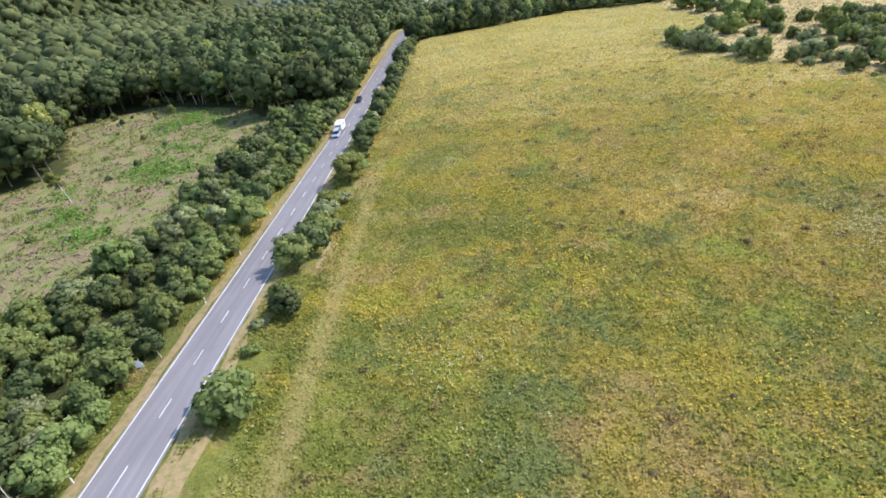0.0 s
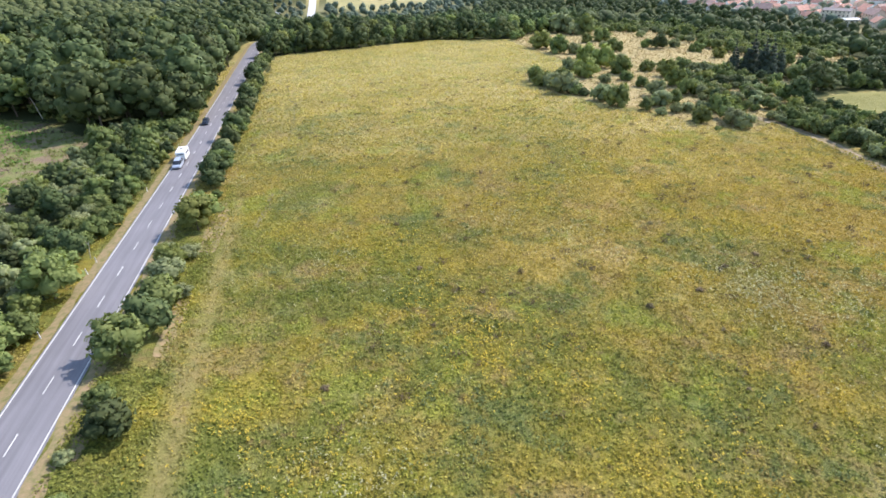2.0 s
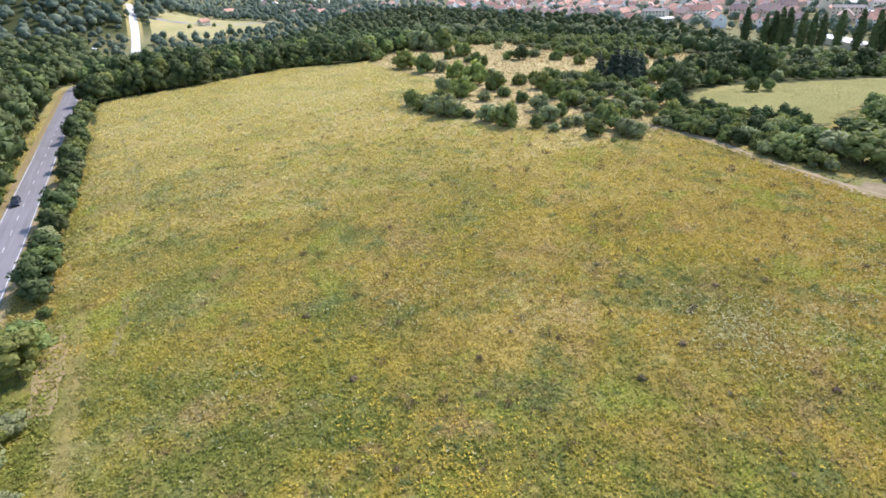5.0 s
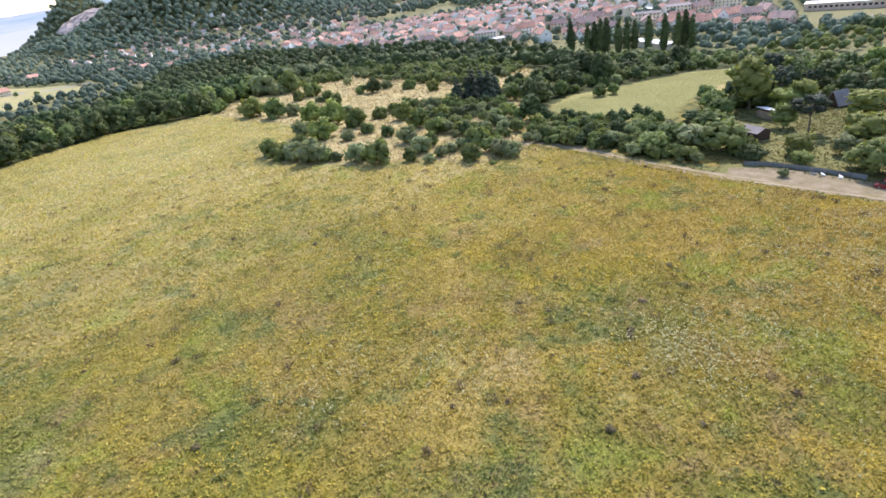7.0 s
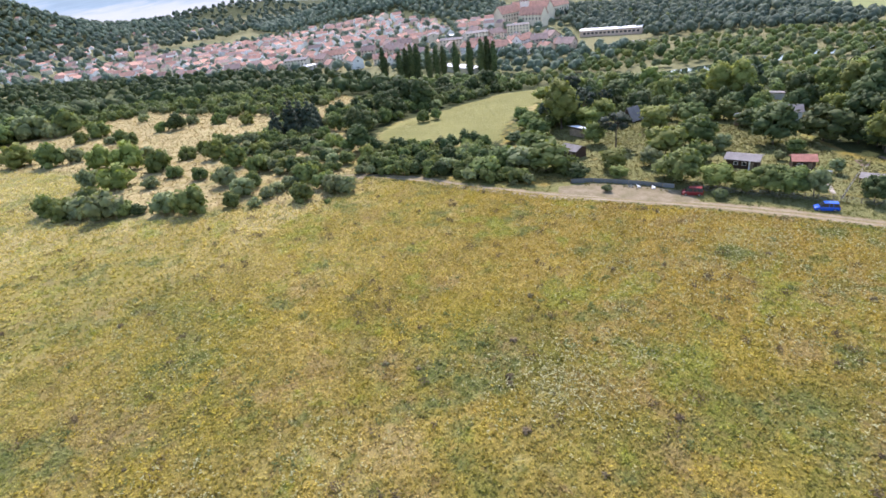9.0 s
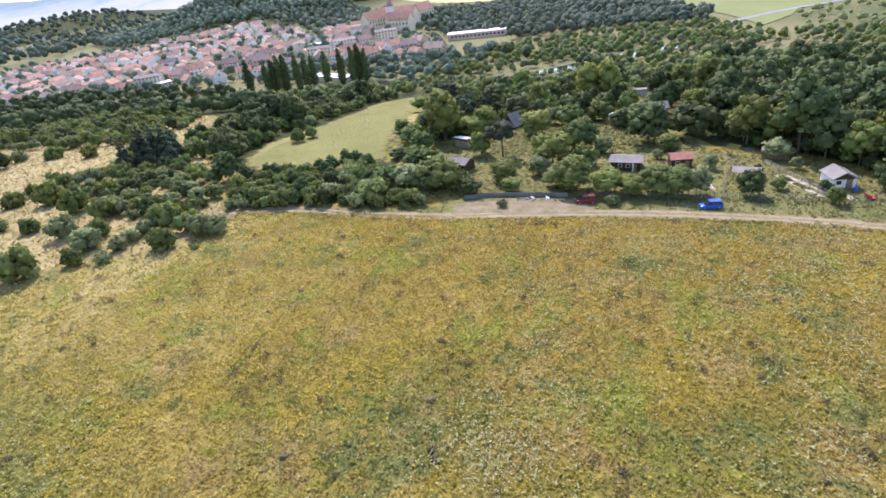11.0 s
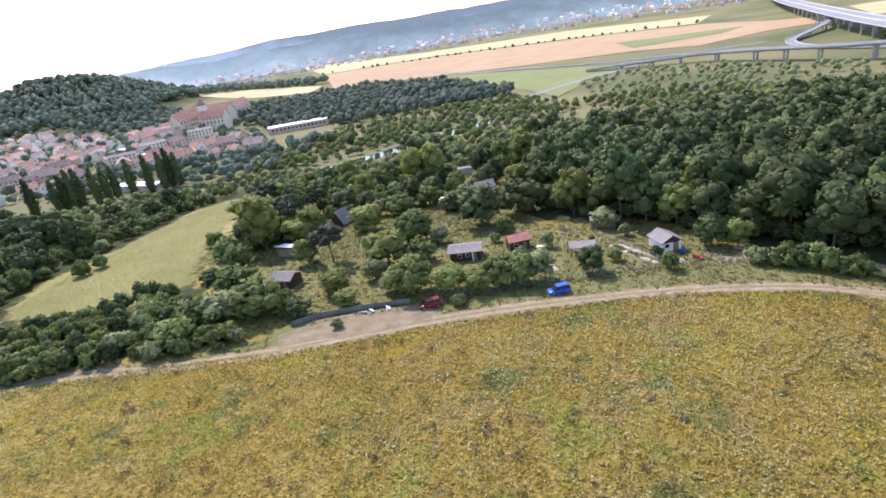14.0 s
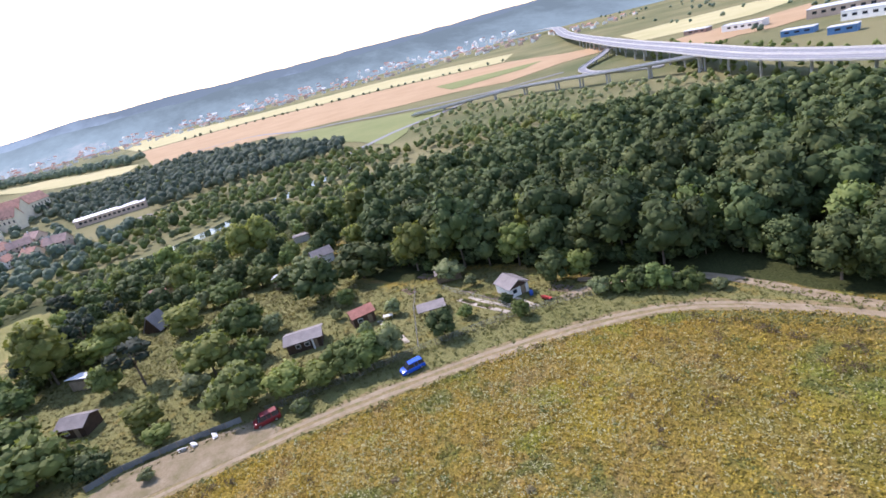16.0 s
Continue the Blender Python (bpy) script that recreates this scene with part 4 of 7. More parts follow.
GARDEN_LAWN = [("grey", 188.3, 2.3, 3.6, 3.5), ("dark", 170.9, -2.7, 5.5, 5.6), ("round", 175.0, -8.9, 3.0, 2.8), ("round", 166.9, -16.6, 3.4, 3.8), ("dark", 175.4, -28.9, 6.2, 6.9), ("grey", 195.4, -13.6, 6.5, 4.7), ("grey", 188.2, -15.6, 2.8, 2.8), ("round", 205.8, -11.8, 3.1, 3.2), ("bush", 183.6, 9.2, 2.9, 2.7), ("round", 190.8, 9.6, 3.2, 3.2), ("bush", 196.4, 13.0, 2.6, 2.4), ("bush", 174.3, -17.2, 2.7, 2.0), ("bush", 184.0, -6.8, 2.1, 2.3)]
GARDEN_REAR = [("dark", 212.0, 14.2, 12.0, 11.2), ("dark", 218.8, 2.2, 13.6, 9.8), ("round", 202.4, 9.4, 4.6, 4.5), ("round", 238.0, 37.1, 9.6, 6.9), ("dark", 231.9, 20.0, 8.2, 5.9), ("round", 242.8, 27.7, 9.5, 7.0), ("dark", 248.3, 55.2, 9.8, 8.1), ("dark", 285.4, 83.8, 12.8, 9.3), ("light", 278.8, 99.1, 9.5, 6.8), ("dark", 289.0, 69.8, 11.9, 9.0), ("round", 264.6, 48.5, 10.6, 7.6), ("dark", 217.6, -5.4, 8.4, 7.1)]
SORTS = {"fruit": FRUIT[0], "round": FRUIT[0], "olive": FRUIT[2], "grey": FRUIT[2], "light": FRUIT[1], "dark": FRUIT[3], "pine": PINE}
RG = random.Random(77)
for row in (GARDEN_NEAR, GARDEN_MID, GARDEN_LAWN, GARDEN_REAR):
    for sort, x, y, w, h in row:
        k = SORTS[sort] if sort in SORTS else RG.choice([BUSH[0], BUSH[1], BUSH[3], BUSH[2]])
        size = w / (2.15 * k.spread) * (1.1 if row is GARDEN_NEAR else 1.0)
        k.plant(x, y, size, RG.uniform(0, 360), "garden trees" if k.category == "tree" else "garden bushes", squash=max(0.6, min(1.3, h / (size * k.height))) * (0.8 if sort == "bush" and y > 60 else 1.0))
for x, y, k, s in [(162, -36, BUSH[1], 1.5), (158.5, -40, BUSH[0], 1.4), (160.5, -38, BUSH[2], 1.1), (155, -43.5, BUSH[1], 1.3), (164.5, -32, BUSH[3], 1.1), (151, -46.5, BUSH[3], 0.7), (173, -33.5, FRUIT[1], 1.0), (165.5, 24.5, BUSH[3], 0.75)]:
    k.plant(x, y, s, group="garden trees" if k.category == "tree" else "garden bushes")
HUTS = [(189.5, 20.8), (189, 62.3), (210, 66), (235, 55), (236, 21), (248, 9), (297, 11), (270, 59), (300, 40), (263, 84)]
HUT_ROOM = [[(x - 20, y - 8), (x + 3, y - 5), (x + 3, y + 5), (x - 20, y + 4)] for x, y in HUTS] + [[(174, 52), (186, 54), (186, 64), (174, 62)]]
BACK_GARDEN = [(214, 76), (220, 82), (236, 86), (262, 88), (312, 90), (350, 96), (352, 60), (330, -20), (262, -10), (242, 2), (240, 40), (224, 66)]
wood(BACK_GARDEN, 5.6, 70, FRUIT + BUSH[:1] + [WOOD[4], PINE, BUSH[3]], [4, 3, 3, 5, 3, 0.8, 0.8, 3], 0.8, 1.35, "garden trees", 0.9, HUT_ROOM, limit=120, name="garden_tree", stuff="garden_trees", near=(180, 30))
for x, y, s in [(226, 74, 1.0), (231, 70, 1.15), (238, 78, 0.95), (222, 80, 0.9), (246, 74, 1.1), (255, 68, 0.9)]:
    PINE.plant(x, y, s, group="garden pines")
# bushes under the wood's edge
EDGE_S = [(100, -76), (118, -69), (131, -63.5), (145, -60), (153, -58.5), (153, -62), (144, -64), (130, -68), (117, -74), (100, -82)]
EDGE_L = [(154, -59), (157.5, -59.5), (161.5, -58), (164, -51), (169.5, -44), (174, -37), (189, -28), (204, -18), (215, -6), (219, -9), (207, -23), (191, -33), (177, -42), (170, -50), (168, -62), (158, -64)]
for strip, seed_, count_ in ((EDGE_S, 180, 30), (EDGE_L, 181, 40)):
    wood(strip, 2.9, seed_, [BUSH[0], BUSH[2], BUSH[4], FRUIT[3], FRUIT[0]], [3, 4, 1, 2, 2], 0.9, 1.3, "wood edge bushes", limit=count_, name="edge_bush", stuff="wood_edge", near=(150, -40))
EDGE_M = [(8, 268), (50, 279), (95, 300), (138, 290), (140, 294), (95, 305), (48, 284), (8, 274)]
wood(EDGE_M, 3.2, 182, [BUSH[0], BUSH[2], FRUIT[3], FRUIT[0]], [3, 4, 2, 2], 0.9, 1.4, "wood edge bushes", limit=20, name="edge_bush", stuff="wood_edge")
EDGE_W = [(-26, 140), (-50, 170), (-92, 188), (-118, 166), (-122, 172), (-92, 195), (-48, 177), (-22, 146)]
wood(EDGE_W, 3.4, 183, [BUSH[0], BUSH[2], BUSH[4], FRUIT[0]], [3, 4, 1, 2], 0.5, 0.8, "wood edge bushes", 0.45, limit=20, name="edge_bush", stuff="wood_edge")
DRY.plant(-100, 251, 1.1, group="western woodland trees")
DRY.plant(-93, 249, 0.95, group="western woodland trees")
# wood to the south-east
SOUTH = [(171, -36), (188, -26), (203, -16), (214, -4), (236, -8), (262, -14), (330, -24), (330, -170), (210, -170), (132, -125), (92, -90), (104, -73), (118, -66.5), (131, -61), (145, -57.5), (153, -56), (157, -58.5), (161, -57), (163, -50), (168, -43)]
wood(SOUTH, 5.8, 71, WOOD, [4, 4, 4, 1.4, 0.4], 0.78, 1.16, "southern woodland trees", limit=170, stuff="southern_wood", near=(150, -30))
# far woods
VALLEY_WOOD = [(330, 250), (356, 170), (360, 130), (345, 60), (330, -20), (330, -200), (250, -225), (330, -235), (430, -205), (490, -180), (508, -148), (520, -118), (525, -93), (570, -78), (600, -60), (600, 20), (575, 100), (520, 140), (430, 150), (425, 200), (400, 330), (330, 420), (200, 420), (190, 345), (240, 360), (335, 335)]
clear_river = [(396, 52), (440, 42), (482, 16), (492, 30), (452, 78), (440, 100), (446, 150), (432, 150), (412, 108), (398, 92)]
HALL_VIEW = [(556, 116), (650, 108), (656, 186), (556, 166)]
mixed_wood("valley wood", scatter(VALLEY_WOOD, 6.6, 72, 0.97, (clear_river, OPENING)), 173, 10.5, 6.0)
far_wood("far_bushes", scatter([(508, -148), (520, -118), (600, -130), (655, -195), (610, -250), (500, -285), (400, -300), (330, -262), (430, -205), (490, -180)], 7.4, 274, 0.55), 5.2, 275, "leaf_grey", "round grey-green willow bushes on the valley meadow", 30)
mixed_wood("sparse scrub on a valley clearing", scatter(OPENING, 10.0, 174, 0.5), 175, 7.0, 4.0)
far_wood("far_woodland", scatter([(-180, 200), (-125, 195), (-110, 295), (-60, 335), (-12, 335), (-12, 420), (8, 520), (-20, 760), (-420, 760), (-420, 120), (-180, 20)], 8.0, 74, 0.97), 13.0, 75, "leaf_wood", "dense broadleaf wood on the western slope", 26)
far_wood("far_woodland", scatter([(-420, 120), (-420, 760), (-900, 900), (-1000, 300), (-700, 0)], 13, 176, 0.97), 13.0, 177, "leaf_hazed", "dense wood on the western hillside", 20)
far_wood("far_woodland", scatter([(-420, 760), (-40, 760), (60, 900), (120, 1050), (60, 1400), (-420, 1400)], 15, 76, 0.95), 15.0, 77, "leaf_hazed", "wooded hill to the north", 20)
far_wood("far_woodland", scatter([(960, 560), (1060, 480), (1300, 440), (1500, 560), (1500, 1000), (1100, 1100), (940, 900)], 10.5, 78, 0.97), 14.0, 79, "leaf_hazed", "wooded conical hill behind the town", 15)
far_wood("far_woodland", scatter([(360, 1640), (560, 1540), (1350, 1500), (1350, 2150), (360, 2150)], 17, 80, 0.97), 17.0, 81, "leaf_hazed", "wooded ridge beyond the town", 16)
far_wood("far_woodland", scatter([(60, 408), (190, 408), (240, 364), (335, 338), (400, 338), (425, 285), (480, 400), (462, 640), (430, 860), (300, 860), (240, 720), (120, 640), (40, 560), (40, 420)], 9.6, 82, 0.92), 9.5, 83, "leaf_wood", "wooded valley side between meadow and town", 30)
for t in (-0.07, 0.10, 0.16, 0.22, 0.28, 0.40, 0.47, 0.54, 0.68, 0.83, 0.95, 1.0):
    POPLAR.plant(426 + 34 * t + R.uniform(-1.5, 1.5), 273 - 68 * t, R.uniform(0.86, 1.04), group="row of poplars")
POPLAR.plant(462, 200, 0.9, group="row of poplars")

# ---- meadow plants ----


def blades(name, x, y, height, width, count, seed, material, label, lean=0.5):
    """Many small plants, each a few leaves held out at different heights, as one thing."""
    rng = np.random.default_rng(seed)
    n = len(x)
    z = ground(x, y)
    m = n * count
    size = np.repeat(width * rng.uniform(0.6, 1.5, n), count)[:, None]
    h = np.repeat(height * rng.uniform(0.5, 1.5, n), count) * rng.uniform(0.25, 1.0, m)
    c = np.repeat(np.stack([x, y, z], -1), count, 0) + rng.normal(size=(m, 3)) * np.array([1, 1, 0]) * size * 0.8
    c[:, 2] = ground(c[:, 0], c[:, 1]) + 0.04 + h
    nrm = rng.normal(size=(m, 3)) * lean
    nrm[:, 2] = 1.0
    nrm /= np.linalg.norm(nrm, axis=1)[:, None]
    a = np.cross(nrm, rng.normal(size=(m, 3)))
    a /= np.linalg.norm(a, axis=1)[:, None]
    b = np.cross(nrm, a)
    v = np.stack([c - a * size, c + b * size * 0.55 + nrm * size * 0.12, c + a * size * 0.9, c - b * size * 0.6 - nrm * size * 0.12], 1)
    me = mesh_from(name, v.reshape(-1, 3), np.arange(4 * m).reshape(-1, 4), M[material])
    return put(name, me, label=label, category="plants", kind="stuff")


def strewn(count, seed, box_, keep=None):
    """Random places inside the meadow."""
    rng = np.random.default_rng(seed)
    x = rng.uniform(box_[0], box_[1], count)
    y = rng.uniform(box_[2], box_[3], count)
    ok = inside(FIELD, x, y)
    for off in (-0.85, 0.85):
        ok &= ~((np.abs(x - 160 + off) < 1.2) & (y < 60))
    ok &= ~((np.abs(x - 14.8) < 1.1) & (y < 90) & (rng.random(count) < 0.6))
    if keep is not None:
        ok &= rng.random(count) < keep(x, y)
    return x[ok], y[ok]


def drift(x, y, scale, seed):
    """A soft random pattern from 0 to 1."""
    r = np.random.default_rng(seed)
    total = np.zeros_like(x)
    for k in range(7):
        a, p, s = r.uniform(0, 2 * np.pi), r.uniform(0, 2 * np.pi), scale * r.uniform(0.6, 2.2)
        total += np.sin((x * np.cos(a) + y * np.sin(a)) / s + p)
    return np.clip(0.5 + total / 7.5, 0, 1)


def near_spots(x, y, spots):
    out = np.zeros_like(x)
    for sx, sy, r, w in spots:
        out = np.maximum(out, w * np.exp(-(((x - sx) ** 2 + (y - sy) ** 2) / (r * r))))
    return out


YELLOW = [(53, 36, 8, 1.0), (47, 47, 6, 0.6), (21, 28, 5, 0.7), (27, 20, 6, 0.6), (67, 10, 9, 0.6), (44, 67, 7, 0.45), (95, 95, 14, 0.5), (75, 84, 12, 0.45), (60, 26, 6, 0.5), (40, 30, 5, 0.5), (107, 78, 12, 0.4), (12, 20, 3, 0.5), (120, 90, 12, 0.35), (100, 60, 9, 0.3), (85, 20, 8, 0.3)]
WHITE = [(32, 16, 6, 0.55), (97, 38, 8, 0.95), (103, 32, 7, 0.7), (44, 127, 12, 0.5), (83, 94, 10, 0.4), (33, 62, 6, 0.3), (14, 100, 4, 0.6), (13, 118, 4, 0.6), (60, 120, 12, 0.45), (62, 70, 8, 0.35), (145, 20, 16, 0.75), (140, -5, 16, 0.8), (128, 30, 14, 0.5), (148, 48, 12, 0.35), (126, -25, 14, 0.6), (150, -12, 10, 0.8), (140, -22, 12, 0.7), (118, 0, 12, 0.4), (12, -8, 2.5, 0.6), (11.5, 4, 2, 0.5), (100, 5, 10, 0.3), (88, 110, 14, 0.3), (75, 60, 8, 0.3), (120, 12, 10, 0.35)]
x, y = strewn(205000, 91, (9, 160, -60, 110))
blades("meadow_grass", x, y, 0.20, 0.17, 2, 92, "grass", "uneven summer grass and herbs of the wide meadow", 0.9)
x, y = strewn(62000, 93, (9, 160, 108, 300))
blades("meadow_grass", x, y, 0.20, 0.28, 2, 94, "grass", "uneven summer grass and herbs of the wide meadow", 0.9)
x, y = strewn(190000, 95, (9, 160, -60, 220), lambda x, y: np.clip(near_spots(x, y, YELLOW) * (0.25 + drift(x, y, 1.3, 3)) + 0.03 * (drift(x, y, 5, 4) > 0.62), 0, 1) * 0.6)
blades("yellow_flowers", x, y, 0.42, 0.13, 3, 96, "flower_yellow", "clumps of yellow flowering herbs in the meadow", 0.3)
x, y = strewn(260000, 97, (9, 160, -60, 220), lambda x, y: np.clip(near_spots(x, y, WHITE) * (0.35 + drift(x, y, 1.5, 6)) + 0.03 * (drift(x, y, 6, 7) > 0.68), 0, 1) * 0.85)
blades("white_flowers", x, y, 0.5, 0.115, 3, 98, "flower_white", "drifts of pale whitish flower heads in the meadow", 0.3)
cx, cy = strewn(1500, 99, (12, 160, -55, 200), lambda x, y: np.clip(0.2 + 1.1 * (drift(x, y, 7.0, 9) - 0.35), 0, 1) * np.clip((x - 20) / 50, 0.22, 1.0))
rng = np.random.default_rng(198)
per = rng.integers(8, 46, len(cx))
x, y = np.repeat(cx, per), np.repeat(cy, per)
wide = np.repeat(rng.uniform(0.2, 0.62, len(cx)), per)
x, y = x + rng.normal(size=len(x)) * wide * 1.3, y + rng.normal(size=len(y)) * wide
blades("dark_weeds", x, y, 0.50, 0.13, 2, 100, "weed", "scattered clumps of dark brown-green dock and thistle stalks", 1.1)
cx, cy = strewn(900, 299, (14, 160, -55, 150), lambda x, y: np.clip(0.15 + drift(x, y, 6.0, 19), 0, 1))
per = rng.integers(4, 30, len(cx))
x, y = np.repeat(cx, per), np.repeat(cy, per)
wide = np.repeat(rng.uniform(0.3, 1.0, len(cx)), per)
x, y = x + rng.normal(size=len(x)) * wide * 1.2, y + rng.normal(size=len(y)) * wide
M["herb_green"] = foliage("green_herbs", (0.115, 0.155, 0.060), (0.180, 0.225, 0.085), (0.250, 0.285, 0.115), 0.35)
blades("green_herbs", x, y, 0.30, 0.14, 3, 301, "herb_green", "patches of leafy blue-green herbs in the meadow", 0.7)
WEED_KIND = Kind("weed_clump", 27, 1.0, 0.85, 7, 260, 0.13, "weed", low=0.0, label="dark clump of tall weeds in the meadow", category="weeds", lobe=0.4, trunk=0.03)
for x, y, s in [(77.5, 37.5, 0.95), (95.1, 44.8, 0.9), (102.6, 47.1, 0.9), (95.7, 24.7, 0.8), (114.8, 48.9, 0.8), (30.5, 30.7, 0.9), (93.9, 44.3, 0.8), (91.3, 61.2, 0.8), (125.7, 0.5, 0.9), (130.1, 2.6, 0.9)]:
    WEED_KIND.plant(x, y, s * 0.7, squash=0.7, group="weed clumps")
places = scatter([(30, -20), (150, -20), (150, 90), (110, 150), (40, 120)], 6.0, 101, 0.12)
for x, y in places:
    WEED_KIND.plant(x, y, R.uniform(0.25, 0.62), group="weed clumps", squash=R.uniform(0.45, 0.8))
# herbs of the cleared ground and the dry verges
rng = np.random.default_rng(110)
x, y = rng.uniform(-120, -25, 60000), rng.uniform(-30, 190, 60000)
ok = inside(CLEARING, x, y) & (rng.random(60000) < np.clip((0.5 * drift(x, y, 3.2, 12) + 0.5 * drift(x, y, 1.3, 14) - 0.42) * 5, 0, 1))
blades("clearing_herbs", x[ok][::2], y[ok][::2], 0.35, 0.24, 3, 111, "leaf_fresh", "thin grass and herbs on the cleared ground", 0.7)
NETTLES = [(-61, 149, 9, 1.0), (-68, 158, 8, 1.0), (-54, 104, 7, 1.0), (-46, 97, 6, 0.9), (-41, 100, 5, 0.8), (-56, 73, 5, 1.0), (-45, 61, 5, 0.8), (-50, 125, 8, 0.7), (-66, 90, 5, 0.6)]
ok = inside(CLEARING, x, y) & (rng.random(60000) < near_spots(x, y, NETTLES) * np.clip(drift(x, y, 1.6, 21) * 2.2 - 0.3, 0, 1))
M["nettle"] = foliage("nettle_leaves", (0.110, 0.200, 0.040), (0.170, 0.285, 0.060), (0.235, 0.345, 0.090), 0.4)
blades("nettle_patch", x[ok], y[ok], 0.9, 0.3, 4, 119, "nettle", "bright green nettle thickets on the cleared ground", 0.6)
ok = inside(CLEARING, x, y) & (rng.random(60000) < np.clip((0.55 - drift(x, y, 3.2, 12)) * 4, 0, 1))
blades("dead_stalks", x[ok][::3], y[ok][::3], 0.3, 0.2, 3, 112, "dead", "grey-brown dead stalks and cut branches on the cleared ground", 0.9)
x, y = np.r_[rng.uniform(4.7, 12.5, 24000), rng.uniform(-9.5, -5.4, 9000)], rng.uniform(-70, 260, 33000)
ok = drift(x, y, 2.0, 13) > 0.3
blades("roadside_grass", x[ok], y[ok], 0.30, 0.16, 2, 113, "grass", "tall roadside grass between bushes", 0.6)
x, y = rng.uniform(165, 240, 16000), rng.uniform(-36, 86, 16000)
ok = inside(GARDEN, x, y)
M["lawn_blades"] = foliage("garden_grass", (0.130, 0.140, 0.052), (0.20, 0.195, 0.075), (0.265, 0.245, 0.105), 0.4)
blades("garden_grass", x[ok], y[ok], 0.15, 0.2, 3, 114, "lawn_blades", "uncut grass of the garden plots", 0.6)
x, y = rng.uniform(90, 172, 30000), rng.uniform(-74, 118, 30000)
ok = inside(TRACKSIDE, x, y) & ~inside([(159, 60), (170, 60), (170, 29), (159, 30)], x, y)
tx = np.interp(-y, [-p[1] for p in TRACK], [p[0] for p in TRACK])
ok &= np.abs(x - tx) > 1.6
blades("verge_grass", x[ok], y[ok], 0.2, 0.2, 3, 116, "lawn_blades", "rough dry grass between track and gardens", 0.6)
x, y = rng.uniform(112, 330, 40000), rng.uniform(104, 340, 40000)
ok = inside(SCRUB, x, y)
M["straw_blades"] = foliage("straw_grass", (0.30, 0.23, 0.10), (0.44, 0.35, 0.18), (0.55, 0.46, 0.26))
blades("dry_grass", x[ok], y[ok], 0.25, 0.30, 2, 115, "straw_blades", "bleached dry grass between the scrub bushes", 0.6)

x, y = rng.uniform(188, 342, 26000), rng.uniform(86, 134, 26000)
ok = inside(MEADOW, x, y)
M["hay_blades"] = foliage("mown_hay_grass", (0.255, 0.25, 0.088), (0.285, 0.275, 0.10), (0.315, 0.30, 0.118), 0.4)
blades("hay_grass", x[ok], y[ok], 0.06, 0.15, 2, 117, "hay_blades", "short regrown grass of the mown meadow", 0.2)
x, y = rng.uniform(200, 345, 14000), rng.uniform(-5, 105, 14000)
ok = inside(BACK_PLOTS, x, y)
blades("garden_grass", x[ok], y[ok], 0.2, 0.3, 3, 118, "lawn_blades", "uncut grass of the farther garden plots", 0.6)

# ---- garden plots ----
M["roof_grey"] = plain("grey_felt_roof", (0.23, 0.205, 0.195), 0.85, vary=0.3, scale=1.5, bump=0.3)
M["roof_pale"] = plain("pale_sheet_roof", (0.66, 0.67, 0.70), 0.5, vary=0.15, scale=1.0)
M["roof_red"] = plain("red_sheet_roof", (0.50, 0.205, 0.15), 0.7, vary=0.45, scale=1.2)
M["roof_tile"] = plain("red_clay_tiles", (0.50, 0.270, 0.200), 0.85, vary=0.35, scale=1.0, bump=0.3)
M["roof_brown"] = plain("brown_clay_tiles", (0.36, 0.245, 0.21), 0.85, vary=0.3, scale=1.0)
M["wood_dark"] = plain("dark_stained_boards", (0.075, 0.045, 0.03), 0.8, vary=0.35, scale=2.0)
M["wood_mid"] = plain("weathered_boards", (0.27, 0.20, 0.13), 0.85, vary=0.4, scale=2.0)
M["plaster_white"] = plain("white_plaster", (0.80, 0.79, 0.76), 0.85, vary=0.12, scale=0.8)
M["plaster_cream"] = plain("cream_plaster", (0.70, 0.62, 0.49), 0.85, vary=0.15, scale=0.5)
M["plaster_pink"] = plain("pinkish_plaster", (0.62, 0.47, 0.38), 0.85, vary=0.15, scale=0.5)
M["plaster_grey"] = plain("grey_plaster", (0.52, 0.51, 0.49), 0.85, vary=0.15, scale=0.5)
M["concrete"] = plain("grey_concrete", (0.42, 0.41, 0.39), 0.9, vary=0.25, scale=0.7, bump=0.2)
M["pane"] = plain("dark_window_glass", (0.03, 0.035, 0.045), 0.12, vary=0.1, spec=0.6)
M["soil"] = plain("dug_soil", (0.20, 0.145, 0.10), 0.95, vary=0.4, scale=1.0, bump=0.5)
M["stone_pale"] = plain("pale_path_stone", (0.50, 0.44, 0.35), 0.9, vary=0.3, scale=1.0)
M["wire"] = plain("grey_wire_mesh", (0.30, 0.31, 0.30), 0.6, 0.3, vary=0.2)
M["metal_blue"] = plain("blue_grey_sheet_fence", (0.15, 0.16, 0.165), 0.6, vary=0.3, scale=1.0)
M["plastic_white"] = plain("white_plastic", (0.80, 0.80, 0.80), 0.4, vary=0.08)
M["plastic_blue"] = plain("blue_plastic", (0.05, 0.12, 0.45), 0.4, vary=0.1)
M["cloth_red"] = plain("red_fabric", (0.50, 0.07, 0.06), 0.8, vary=0.2)


def on_ground(x, y, turn=0.0, lift=0.0):
    return pose(x, y, float(ground(x, y)) + lift, 0, 0, turn)


